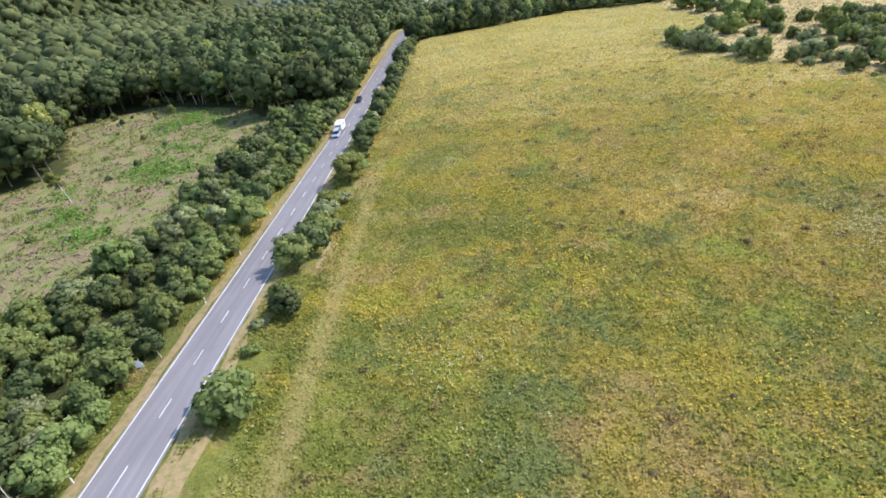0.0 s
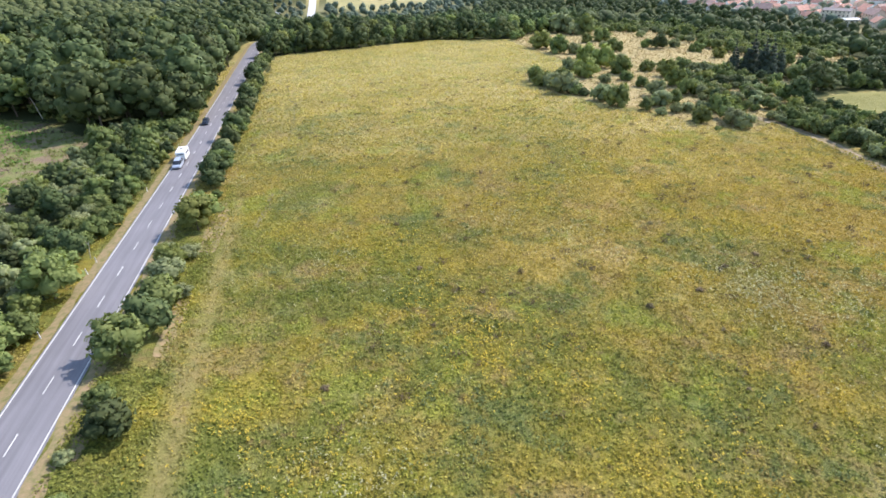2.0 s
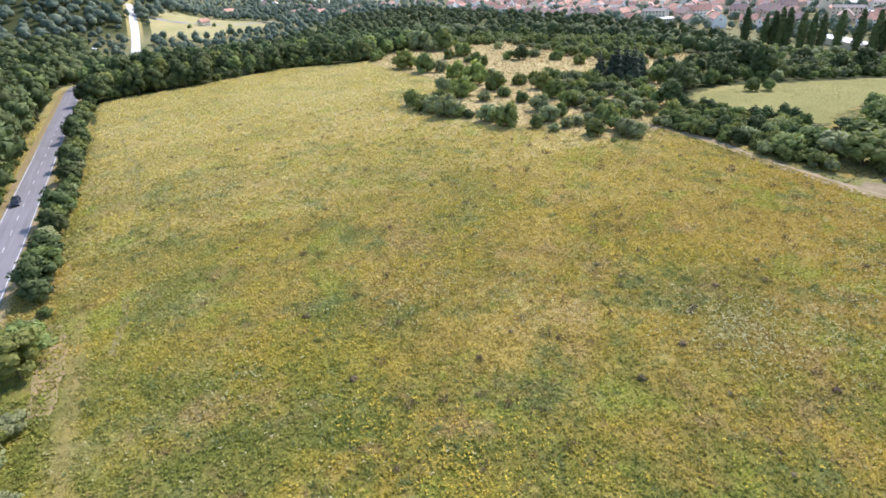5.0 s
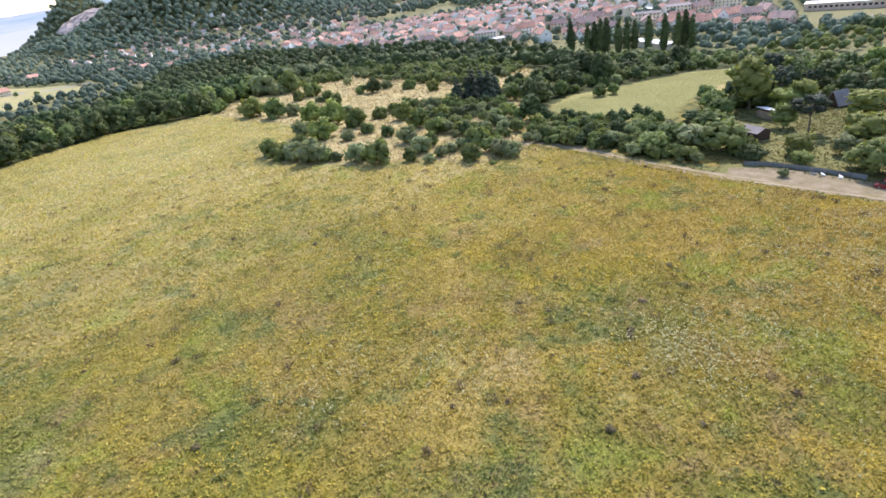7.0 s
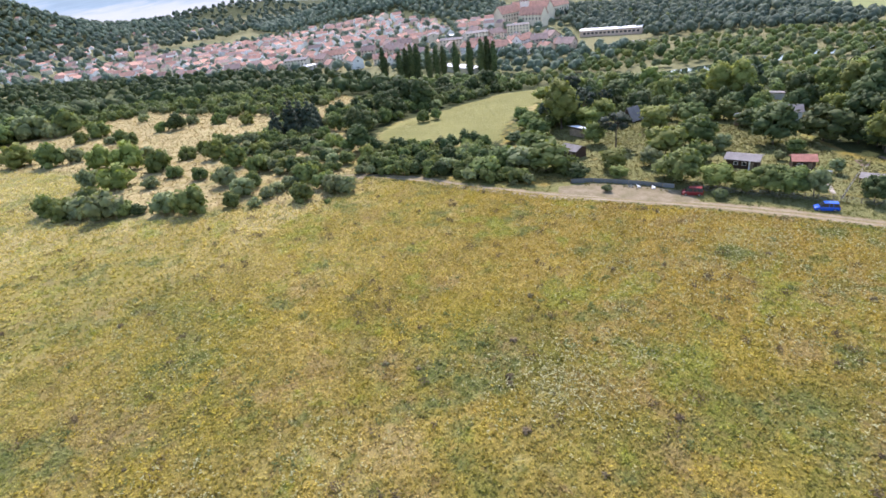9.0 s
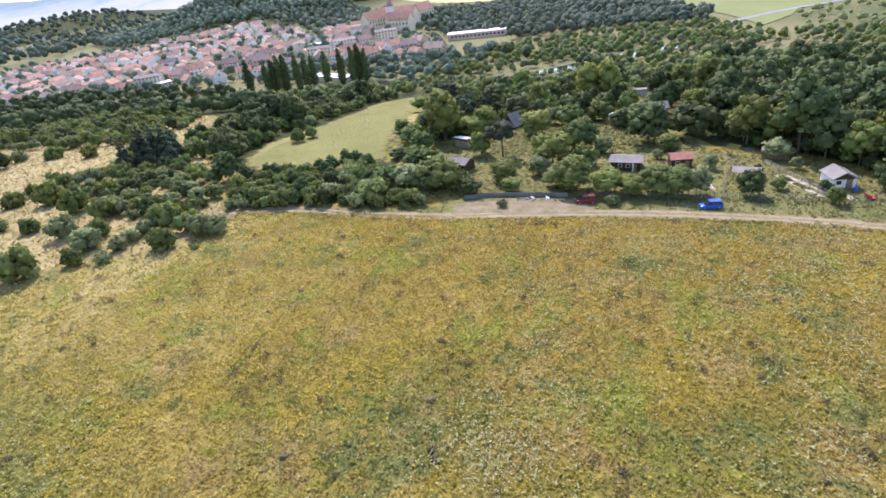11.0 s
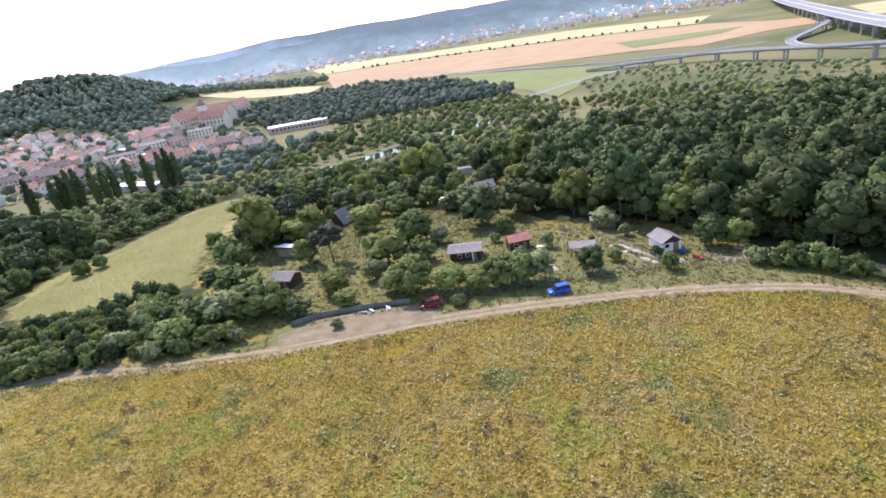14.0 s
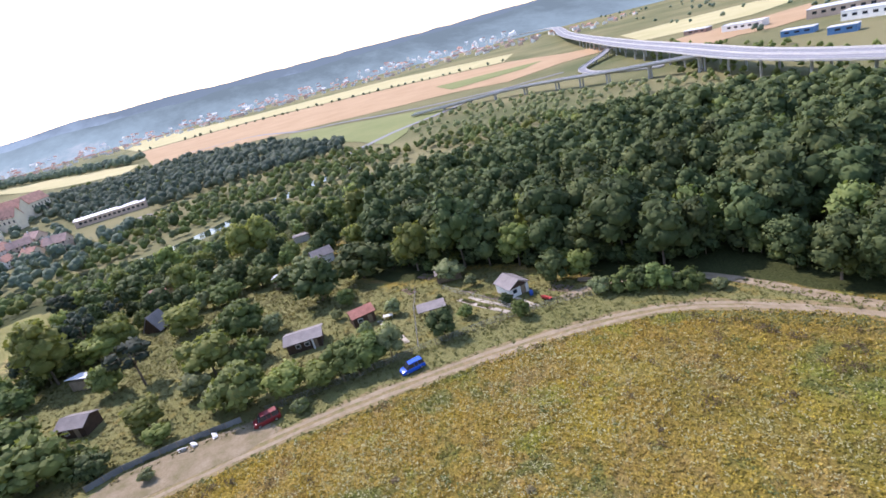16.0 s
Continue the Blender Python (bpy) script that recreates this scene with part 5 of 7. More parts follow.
def gable_roof(w, d, eave, rise, over=0.35, thick=0.12):
    """Two roof slabs over a w by d plan, the ridge along x."""
    bm = bmesh.new()
    for s in (-1, 1):
        a, b = Vector((0, s * (d / 2 + over), eave - rise * over / (d / 2))), Vector((0, 0, eave + rise))
        n = Vector((0, -(b - a).z, (b - a).y)).normalized() * thick * (1 if (b - a).y * 1 > 0 else -1)
        if n.z < 0:
            n = -n
        vs = [bm.verts.new((x, q.y, q.z)) for q in (a, b, b + n, a + n) for x in (-w / 2 - over, w / 2 + over)]
        for f in ((0, 1, 3, 2), (2, 3, 5, 4), (4, 5, 7, 6), (6, 7, 1, 0), (0, 2, 4, 6), (1, 7, 5, 3)):
            bm.faces.new([vs[k] for k in f])
    bmesh.ops.recalc_face_normals(bm, faces=bm.faces)
    return bm


def gable_wall(w, d, eave, rise, base=-0.6):
    """Walls with their gable ends, as a closed block."""
    bm = bmesh.new()
    prof = [(-d / 2, base), (d / 2, base), (d / 2, eave), (0, eave + rise), (-d / 2, eave)]
    ends = [[bm.verts.new((x, y, z)) for y, z in prof] for x in (-w / 2, w / 2)]
    bm.faces.new(ends[0][::-1])
    bm.faces.new(ends[1])
    for k in range(5):
        bm.faces.new([ends[0][k], ends[0][(k + 1) % 5], ends[1][(k + 1) % 5], ends[1][k]])
    bmesh.ops.recalc_face_normals(bm, faces=bm.faces)
    return bm


def opening(name, parent, x, y, z, w, h, face, material, frame="plaster_white"):
    """A window or a door set on a wall that faces -y, +y, -x or +x, with its frame."""
    across = face in ("-y", "+y")
    s = -1 if face[0] == "-" else 1

    def slab(wid, hei, out0, out1):
        if across:
            return boxed(x - wid / 2, x + wid / 2, y + s * out0, y + s * out1, z - hei / 2, z + hei / 2)
        return boxed(x + s * out0, x + s * out1, y - wid / 2, y + wid / 2, z - hei / 2, z + hei / 2)

    ob = part(name, slab(w + 0.16, h + 0.16, -0.03, 0.05), M[frame], parent)
    part("pane" if name == "window" else "door_leaf", slab(w, h, 0.0, 0.075), material, ob)


def hut(x, y, turn, w, d, eave, rise, wall, roof, label, windows=(), doors=(), over=0.35, porch=0.0, chimney=False):
    """A garden hut with a gabled roof; the ridge runs along its own x."""
    ob = thing("garden_hut", label, "hut", "garden huts", on_ground(x, y, turn))
    part("wall", gable_wall(w, d, eave, rise), M[wall], ob)
    part("roof", gable_roof(w + porch, d, eave, rise, over), M[roof], ob)
    for face, u, z, ww, hh in windows:
        px, py = (u, {"-y": -d / 2, "+y": d / 2}[face]) if face[1] == "y" else ({"-x": -w / 2, "+x": w / 2}[face], u)
        opening("window", ob, px, py, z, ww, hh, face, M["pane"])
    for face, u, ww, hh in doors:
        px, py = (u, {"-y": -d / 2, "+y": d / 2}[face]) if face[1] == "y" else ({"-x": -w / 2, "+x": w / 2}[face], u)
        opening("door", ob, px, py, hh / 2, ww, hh, face, M["wood_mid"], "wood_dark")
    if chimney:
        part("chimney", boxed(w * 0.2, w * 0.2 + 0.5, d * 0.12, d * 0.12 + 0.5, eave, eave + rise + 0.7), M["plaster_grey"], ob)
    return ob


def flat_hut(x, y, turn, w, d, h, wall, roof, label, slope=0.25):
    ob = thing("garden_hut", label, "hut", "garden huts", on_ground(x, y, turn))
    part("wall", boxed(-w / 2, w / 2, -d / 2, d / 2, -0.6, h), M[wall], ob)
    bm = boxed(-w / 2 - 0.3, w / 2 + 0.3, -d / 2 - 0.3, d / 2 + 0.3, h + 0.003, h + 0.12)
    for v in bm.verts:
        v.co.z += slope * (v.co.y / d + 0.5)
    part("roof", bm, M[roof], ob)
    opening("door", ob, -w * 0.2, -d / 2, 0.95, 0.8, 1.9, "-y", M["wood_mid"], "wood_dark")
    opening("window", ob, w * 0.22, -d / 2, 1.35, 0.8, 0.7, "-y", M["pane"])
    return ob


b_hut = hut(189.5, 20.8, 80, 6.8, 5.0, 2.3, 0.75, "wood_dark", "roof_grey", "dark-stained timber hut with a grey felt gable roof", windows=[("+y", 1.2, 1.4, 0.8, 0.7), ("+y", -0.6, 1.4, 0.8, 0.7)], doors=[("+y", -2.2, 0.9, 1.9)], porch=0.4)
part("post", boxed(-1.95, -1.65, 2.75, 3.0, -0.3, 2.15), M["plaster_white"], b_hut, "white corner post")
hut(190.5, 8.6, 96, 4.6, 3.8, 2.5, 0.9, "wood_dark", "roof_red", "small dark hut under a patched red sheet roof", doors=[("+y", -1.2, 0.9, 1.9)], windows=[("+y", 0.9, 1.4, 0.9, 0.7)])
hut(189.0, 62.3, 66, 5.4, 4.4, 2.2, 0.9, "wood_dark", "roof_grey", "weathered dark hut with a worn grey roof", doors=[("+y", -1.2, 0.9, 1.9)], windows=[("+y", 0.9, 1.3, 0.9, 0.7)])
flat_hut(210.0, 66.0, 60, 5.0, 3.4, 2.3, "wood_mid", "roof_pale", "brown shed with a pale sloping sheet roof", 0.7)
white_hut = hut(178.0, -20.5, 8, 5.0, 4.4, 2.3, 1.15, "plaster_white", "roof_grey", "white rendered hut with a pale grey gable roof", windows=[("-x", 1.1, 1.4, 0.9, 0.8), ("-y", 1.0, 1.4, 0.9, 0.8)], doors=[("-x", -0.9, 0.95, 1.95)])
bm = bmesh.new()
for gx_ in (-2.54, -2.60):
    bm.verts.new((gx_, -2.15, 2.05)), bm.verts.new((gx_, 2.15, 2.05)), bm.verts.new((gx_, 0.0, 3.36))
bm.verts.ensure_lookup_table()
for f in ((0, 1, 2), (5, 4, 3), (0, 3, 4, 1), (1, 4, 5, 2), (2, 5, 3, 0)):
    bm.faces.new([bm.verts[k] for k in f])
part("gable", bm, M["wood_dark"], white_hut, "dark boarded gable")
hut(235.0, 55.0, 150, 4.6, 4.6, 1.2, 3.6, "wood_dark", "roof_grey", "steep dark A-shaped cabin with a grey roof", windows=[("-x", 0.0, 2.2, 0.9, 0.9)], doors=[("-x", -1.0, 0.9, 1.9)])
flat_hut(236.0, 21.0, 75, 5.6, 4.0, 3.0, "wood_mid", "roof_pale", "hut with a white sheet roof among trees", 0.5)
hut(248.0, 9.0, 100, 6.0, 5.0, 3.0, 1.6, "plaster_white", "roof_grey", "small white cottage with a blue-grey roof", windows=[("-y", 0.0, 1.6, 1.0, 1.0), ("+x", 0.5, 1.6, 1.0, 1.0)])
hut(270.0, 59.0, 60, 6.0, 5.0, 2.8, 1.6, "wood_mid", "roof_tile", "hut with an orange tiled roof in the trees")
flat_hut(263.0, 84.0, 40, 4.5, 3.2, 2.6, "wood_dark", "roof_grey", "low dark shed under trees")
flat_hut(297.0, 11.0, 80, 6.0, 4.0, 2.8, "plaster_grey", "roof_grey", "grey shed among trees")
flat_hut(196.5, -13.5, 75, 5.6, 3.4, 1.9, "wood_mid", "roof_grey", "low shed with a flat grey roof")
# an open shelter on posts
shelter = thing("garden_shelter", "low open shelter with a flat grey corrugated roof", "shelter", m=on_ground(182.0, -4.2, 78))
part("roof", boxed(-2.9, 2.9, -2.0, 2.0, 1.75, 1.87, bevel=0.02), M["roof_grey"], shelter)
for sx in (-2.6, 2.6):
    for sy in (-1.7, 1.7):
        part("post", boxed(sx - 0.06, sx + 0.06, sy - 0.06, sy + 0.06, -0.5, 1.75), M["wood_mid"], shelter)
# white garden table
table = thing("garden_table", "white garden table on the lawn", "table", m=on_ground(187.5, 3.8, 70))
part("tabletop", boxed(-1.0, 1.0, -0.55, 0.55, 0.70, 0.76, bevel=0.015), M["plastic_white"], table)
for sx in (-0.85, 0.85):
    for sy in (-0.42, 0.42):
        part("leg", boxed(sx - 0.03, sx + 0.03, sy - 0.03, sy + 0.03, -0.05, 0.70), M["plastic_white"], table)
# paths and beds
ribbon("garden_path", [(188, 5.8), (184, 5.2), (179, 4.2), (174, 3.8)], 0.5, M["stone_pale"], 0.075, wobble=0.3, label="narrow pale garden path to the red-roofed hut", category="path")
ribbon("garden_path", [(184, -10.5), (179, -12.2), (174.5, -14), (170.5, -15.5)], 0.55, M["stone_pale"], 0.075, wobble=0.4, label="pale stony garden path between beds", category="path")
ribbon("garden_path", [(183, -12.8), (178, -14.4), (172.5, -17)], 0.5, M["stone_pale"], 0.075, wobble=0.4, label="pale stony garden path between beds", category="path")
ribbon("garden_path", [(175.5, -19), (172, -20), (168.5, -20.5)], 0.6, M["stone_pale"], 0.075, wobble=0.3, label="short paved path to the white hut", category="path")
for px_, py_, w_, l_, turn in [(181, -11.7, 1.0, 4.0, 20), (176.5, -13.3, 1.0, 4.0, 20), (179.5, -16, 1.2, 4.5, 22), (174, -18.6, 0.8, 3.0, 22), (172, -28, 3.0, 4.5, 30), (186, -14, 1.4, 3.5, 22), (180, 12.5, 1.4, 3.0, 5), (198, -4, 2.0, 5.0, 10), (203, -10, 2.5, 5, 20)]:
    bed = thing("vegetable_bed", "dug garden bed of brown soil with seedlings", "garden bed", "vegetable beds", on_ground(px_, py_, turn))
    bm = bmesh.new()
    bmesh.ops.create_grid(bm, x_segments=14, y_segments=8, size=0.5)
    for v in bm.verts:
        edge = max(abs(v.co.x), abs(v.co.y)) > 0.45
        v.co.x, v.co.y = v.co.x * l_, v.co.y * w_
        wx, wy = Matrix.Rotation(radians(turn), 2) @ Vector((v.co.x, v.co.y))
        v.co.z = float(ground(px_ + wx, py_ + wy) - ground(px_, py_)) + (0.02 if edge else 0.16 + 0.06 * noise.noise((v.co.x * 2, v.co.y * 2, px_)))
    part("soil", bm, M["soil"], bed)
    gx_, gy_ = np.random.default_rng(int(px_ * 10)).uniform(-0.42, 0.42, (2, 40))
    vv, ff, _ = leaf_cloud(int(px_ * 7), [(a * l_, b * w_, 0.3 + float(ground(px_ + a * l_, py_ + b * w_) - ground(px_, py_)), 0.14) for a, b in zip(gx_, gy_)], 160, 0.09)
    part("seedlings", mesh_from("seedlings", vv, ff, M["leaf_fresh"]), None, bed, "rows of low green vegetables")


def fence(line, height, label, infill, post="wood_mid", gap=2.5):
    """Posts with panels between them that follow the ground."""
    ob = thing("fence", label, "fence", m=on_ground(*line[0]))
    z0 = float(ground(*line[0]))
    pts = []
    for (ax, ay), (bx, by) in zip(line, line[1:]):
        n = max(1, round(math.hypot(bx - ax, by - ay) / gap))
        pts += [(ax + (bx - ax) * k / n, ay + (by - ay) * k / n) for k in range(n)]
    pts.append(line[-1])
    rel = [Vector((px - line[0][0], py - line[0][1], float(ground(px, py)) - z0)) for px, py in pts]
    for p in rel:
        part("post", rod(bmesh.new(), p + Vector((0, 0, -0.4)), p + Vector((0, 0, height + 0.1)), 0.06, 0.05, 6), M[post], ob)
    for a, b in zip(rel, rel[1:]):
        bm = bmesh.new()
        d = (b - a).normalized()
        if infill == "sheet":
            side = Vector((-d.y, d.x, 0)) * 0.015
            vs = [bm.verts.new(q + o + Vector((0, 0, h))) for q in (a, b) for o in (side, -side) for h in (0.02, height)]
            for f in ((0, 1, 5, 4), (2, 6, 7, 3), (1, 3, 7, 5), (0, 4, 6, 2)):
                bm.faces.new([vs[k] for k in f])
            part("panel", bm, M["metal_blue"], ob)
        else:
            for h in (0.25, 0.55, 0.85, 1.15, height):
                rod(bm, a + Vector((0, 0, h)), b + Vector((0, 0, h)), 0.018 if infill == "wire" else 0.04, sides=4)
            part("rail", bm, M["wire" if infill == "wire" else "wood_mid"], ob)
    return ob


fence([(167.6, 57.0), (169.4, 52.0), (169.9, 44.0), (169.6, 34.0)], 1.1, "blue-grey sheet fence along the parking place", "sheet")
fence([(169.4, 30.0), (168.8, 14.0), (169.2, 2.0), (168.6, -12.0), (166.8, -24.0), (163.5, -33.0)], 1.3, "wire garden fence on weathered wooden posts", "wire")
fence([(169.2, 3.0), (176, 1.2), (186, -1.5), (196, -5.0)], 1.2, "wire fence between two garden plots", "wire")
fence([(167.8, -17.5), (174, -15.8), (184, -12.6), (192, -10.0)], 1.2, "wire fence between two garden plots", "wire")
for x, y, turn in [(168.4, 41.5, 30), (168.3, 43.2, 80), (168.5, 38.3, 10)]:
    pile = thing("sheet_pile", "white plastic sheets leaning by the fence", "junk", m=on_ground(x, y, turn))
    bm = boxed(-0.7, 0.7, -0.4, 0.4, 0.1, 0.18, bevel=0.02)
    bmesh.ops.rotate(bm, verts=bm.verts, cent=(0, 0, 0), matrix=Matrix.Rotation(radians(24), 3, "X"))
    bmesh.ops.translate(bm, verts=bm.verts, vec=(0, 0, 0.25))
    part("sheet", bm, M["plastic_white"], pile)
    bm = boxed(-0.5, 0.6, -0.3, 0.35, 0.0, 0.1, bevel=0.02)
    part("sheet", bm, M["plastic_white"], pile)
barrel = thing("water_barrel", "blue plastic water barrel beside the white hut", "barrel", m=on_ground(173.8, -22.4))
bm = bmesh.new()
for z0_, z1_, r0_, r1_ in ((-0.05, 0.3, 0.36, 0.42), (0.3, 0.7, 0.42, 0.42), (0.7, 1.0, 0.42, 0.36)):
    rod(bm, (0, 0, z0_), (0, 0, z1_), r0_, r1_, 14)
part("drum", bm, M["plastic_blue"], barrel)
bm = boxed(-1.0, 1.0, -0.5, 0.5, 0.4, 0.5, bevel=0.03)
tarp = thing("garden_bench", "red covered bench on the lawn by the white hut", "bench", m=on_ground(169.8, -23.5, 20))
part("seat", bm, M["cloth_red"], tarp)
part("backrest", boxed(-1.0, 1.0, 0.45, 0.55, 0.5, 1.0, bevel=0.03), M["cloth_red"], tarp)
for sx in (-0.85, 0.85):
    part("leg", boxed(sx - 0.05, sx + 0.05, -0.4, 0.4, -0.1, 0.4), M["wood_dark"], tarp)
# stacked timber at the wood edge
for x, y, turn in [(165.5, -33.5, 60), (171, -33.0, 40)]:
    stack = thing("log_pile", "pile of sawn logs and boards by the wood", "log pile", m=on_ground(x, y, turn))
    for k in range(9):
        row_, col_ = divmod(k, 4)
        part("log", rod(bmesh.new(), (-1.5 + 0.1 * (k % 3), col_ * 0.3 - 0.5 + 0.15 * row_, 0.13 + 0.25 * row_), (1.5 - 0.12 * (k % 2), col_ * 0.3 - 0.5 + 0.15 * row_, 0.13 + 0.25 * row_), 0.14, 0.12, 8), M["wood_mid"], stack)

# ---- vehicles ----
M["car_blue"] = plain("blue_car_paint", (0.02, 0.11, 0.62), 0.25, vary=0.03, spec=0.6)
M["car_red"] = plain("dark_red_car_paint", (0.22, 0.02, 0.025), 0.3, vary=0.05, spec=0.6)
M["car_silver"] = plain("silver_blue_car_paint", (0.50, 0.56, 0.66), 0.28, 0.4, vary=0.04, spec=0.6)
M["car_black"] = plain("dark_car_paint", (0.02, 0.028, 0.045), 0.2, vary=0.05, spec=0.6)
M["tyre"] = plain("tyre_rubber", (0.02, 0.02, 0.02), 0.9, vary=0.1)
M["rim"] = plain("wheel_metal", (0.5, 0.5, 0.52), 0.35, 0.8, vary=0.05)
M["lamp_clear"] = plain("lamp_glass", (0.75, 0.76, 0.78), 0.15, vary=0.05, spec=0.6)
M["lamp_red"] = plain("red_lamp_glass", (0.45, 0.02, 0.02), 0.2, vary=0.05, spec=0.6)
M["trim_dark"] = plain("dark_plastic_trim", (0.03, 0.03, 0.032), 0.6, vary=0.1)


def loft(sections):
    """A closed body through cross-sections of equal point counts."""
    bm = bmesh.new()
    rings = [[bm.verts.new(p) for p in s] for s in sections]
    n = len(rings[0])
    for a, b in zip(rings, rings[1:]):
        for k in range(n):
            bm.faces.new([a[k], a[(k + 1) % n], b[(k + 1) % n], b[k]])
    bm.faces.new(rings[0][::-1])
    bm.faces.new(rings[-1])
    bmesh.ops.recalc_face_normals(bm, faces=bm.faces)
    return bm


def body_ring(x, half, z0, z1, tuck=0.0, top=0.12):
    return [(x, -half + 0.06, z0), (x, -half, z0 + 0.14), (x, -half, z1 - top - tuck), (x, -half + 0.07, z1 - 0.03), (x, -half * 0.5, z1), (x, half * 0.5, z1), (x, half - 0.07, z1 - 0.03), (x, half, z1 - top - tuck), (x, half, z0 + 0.14), (x, half - 0.06, z0)]


def wheel(parent, x, y, r, w):
    side = 1 if y > 0 else -1
    ob = part("wheel", rod(bmesh.new(), (x, y - w / 2, r), (x, y + w / 2, r), r, r, 18), M["tyre"], parent)
    part("rim", rod(bmesh.new(), (x, y + side * w * 0.3, r), (x, y + side * (w / 2 + 0.012), r), r * 0.66, r * 0.6, 14), M["rim"], ob)


def car(name, label, x, y, turn, paint, length, width, height, bonnet, sill, group="", lift=0.0, estate=True):
    """A car that faces its own -x: body, cabin glass, wheels, lamps."""
    ob = thing(name, label, "car", group, on_ground(x, y, turn, lift))
    h, L = width / 2, length
    belt = height * 0.56
    rear = L / 2
    part("body", loft([body_ring(-L / 2, h * 0.80, 0.30, belt * 0.72), body_ring(-L / 2 + 0.12, h * 0.93, 0.22, belt * 0.82), body_ring(-L / 2 + bonnet * 0.5, h, 0.18, belt * 0.93), body_ring(-L / 2 + bonnet, h, 0.18, belt), body_ring(0.2, h, 0.18, belt + 0.03),
                       body_ring(rear - 0.5, h, 0.18, belt + 0.04), body_ring(rear - 0.1, h * 0.95, 0.24, belt), body_ring(rear, h * 0.86, 0.34, belt - 0.1)]), M[paint], ob)
    a, b = -L / 2 + bonnet, -L / 2 + bonnet + sill
    c, d = (rear - 0.35, rear - 0.08) if estate else (rear - 1.35, rear - 0.75)
    top = h * 0.78
    z0, z1 = belt - 0.02, height
    part("cabin", loft([[(a, -h * 0.9, z0), (a + 0.02, -h * 0.9, z0 + 0.03), (a + 0.02, h * 0.9, z0 + 0.03), (a, h * 0.9, z0)], [(b, -h * 0.94, z0), (b, -top, z1 - 0.06), (b, top, z1 - 0.06), (b, h * 0.94, z0)],
                        [(b + 0.5, -h * 0.94, z0), (b + 0.5, -top, z1), (b + 0.5, top, z1), (b + 0.5, h * 0.94, z0)], [(c, -h * 0.94, z0), (c, -top, z1 - 0.04), (c, top, z1 - 0.04), (c, h * 0.94, z0)],
                        [(d, -h * 0.86, z0), (d, -h * 0.85, z0 + 0.06), (d, h * 0.85, z0 + 0.06), (d, h * 0.86, z0)]]), M["pane"], ob, "dark glass around the cabin")
    part("roof", loft([[(b - 0.05, -top * 0.98, z1 - 0.075), (b - 0.05, -top * 0.9, z1 - 0.03), (b - 0.05, top * 0.9, z1 - 0.03), (b - 0.05, top * 0.98, z1 - 0.075)], [(b + 0.5, -top * 1.03, z1 - 0.03), (b + 0.5, -top * 0.9, z1 + 0.03), (b + 0.5, top * 0.9, z1 + 0.03), (b + 0.5, top * 1.03, z1 - 0.03)],
                       [(c + 0.02, -top * 1.03, z1 - 0.06), (c + 0.02, -top * 0.9, z1 + 0.0), (c + 0.02, top * 0.9, z1 + 0.0), (c + 0.02, top * 1.03, z1 - 0.06)]]), M[paint], ob)
    for f in (0.32, 0.62):
        xx = b + (c - b) * f
        for s in (-1, 1):
            bm = bmesh.new()
            rod(bm, (xx, s * h * 0.955, z0), (xx, s * (top + 0.015), z1 - 0.03), 0.05, 0.045, 4)
            part("pillar", bm, M[paint], ob)
    for s in (-1, 1):
        part("headlight", boxed(-L / 2 + 0.02, -L / 2 + 0.2, s * h * 0.62 - 0.18, s * h * 0.62 + 0.18, belt * 0.58, belt * 0.76, bevel=0.03), M["lamp_clear"], ob)
        part("tail_light", boxed(rear - 0.16, rear - 0.0, s * h * 0.74 - 0.09, s * h * 0.74 + 0.09, belt * 0.6, belt * 0.95, bevel=0.02), M["lamp_red"], ob)
        part("mirror", boxed(a + 0.35, a + 0.5, s * (h + 0.02) - 0.09, s * (h + 0.02) + 0.09, belt, belt + 0.13, bevel=0.03), M[paint], ob)
        for wx in (-L / 2 + 0.82, rear - 0.82):
            wheel(ob, wx, s * (h - 0.1), 0.31, 0.2)
    part("bumper", boxed(-L / 2 - 0.03, -L / 2 + 0.1, -h * 0.8, h * 0.8, 0.24, 0.42, bevel=0.03), M["trim_dark"], ob)
    part("bumper", boxed(rear - 0.08, rear + 0.03, -h * 0.82, h * 0.82, 0.3, 0.48, bevel=0.03), M["trim_dark"], ob)
    return ob


car("blue_car", "bright blue family car parked beside the track", 164.2, 5.8, -84, "car_blue", 4.25, 1.78, 1.66, 0.85, 0.75)
car("red_van", "dark red van parked by the garden fence", 166.6, 30.0, -84, "car_red", 4.3, 1.8, 1.75, 0.7, 0.7)
car("silver_car", "silver family car towing a white caravan", -1.65, 113.6, 90, "car_silver", 4.7, 1.86, 1.75, 0.75, 0.85, lift=0.075)
car("dark_car", "dark blue estate car driving on the road", -1.6, 153.0, 90, "car_black", 4.5, 1.76, 1.46, 1.1, 0.7, lift=0.075)
caravan = thing("caravan", "white caravan on the road behind a silver car", "caravan", m=on_ground(-1.65, 119.6, 90, 0.075))
M["caravan_white"] = plain("caravan_panels", (0.82, 0.82, 0.80), 0.4, vary=0.06)
part("body", loft([body_ring(-2.5, 0.95, 0.75, 1.7), body_ring(-2.35, 1.08, 0.5, 2.35), body_ring(-1.7, 1.1, 0.42, 2.58), body_ring(2.0, 1.1, 0.42, 2.58), body_ring(2.45, 1.08, 0.5, 2.4), body_ring(2.55, 1.0, 0.7, 1.9)]), M["caravan_white"], caravan)
part("window", boxed(-2.49, -2.40, -0.75, 0.75, 1.55, 2.0, bevel=0.02), M["pane"], caravan)
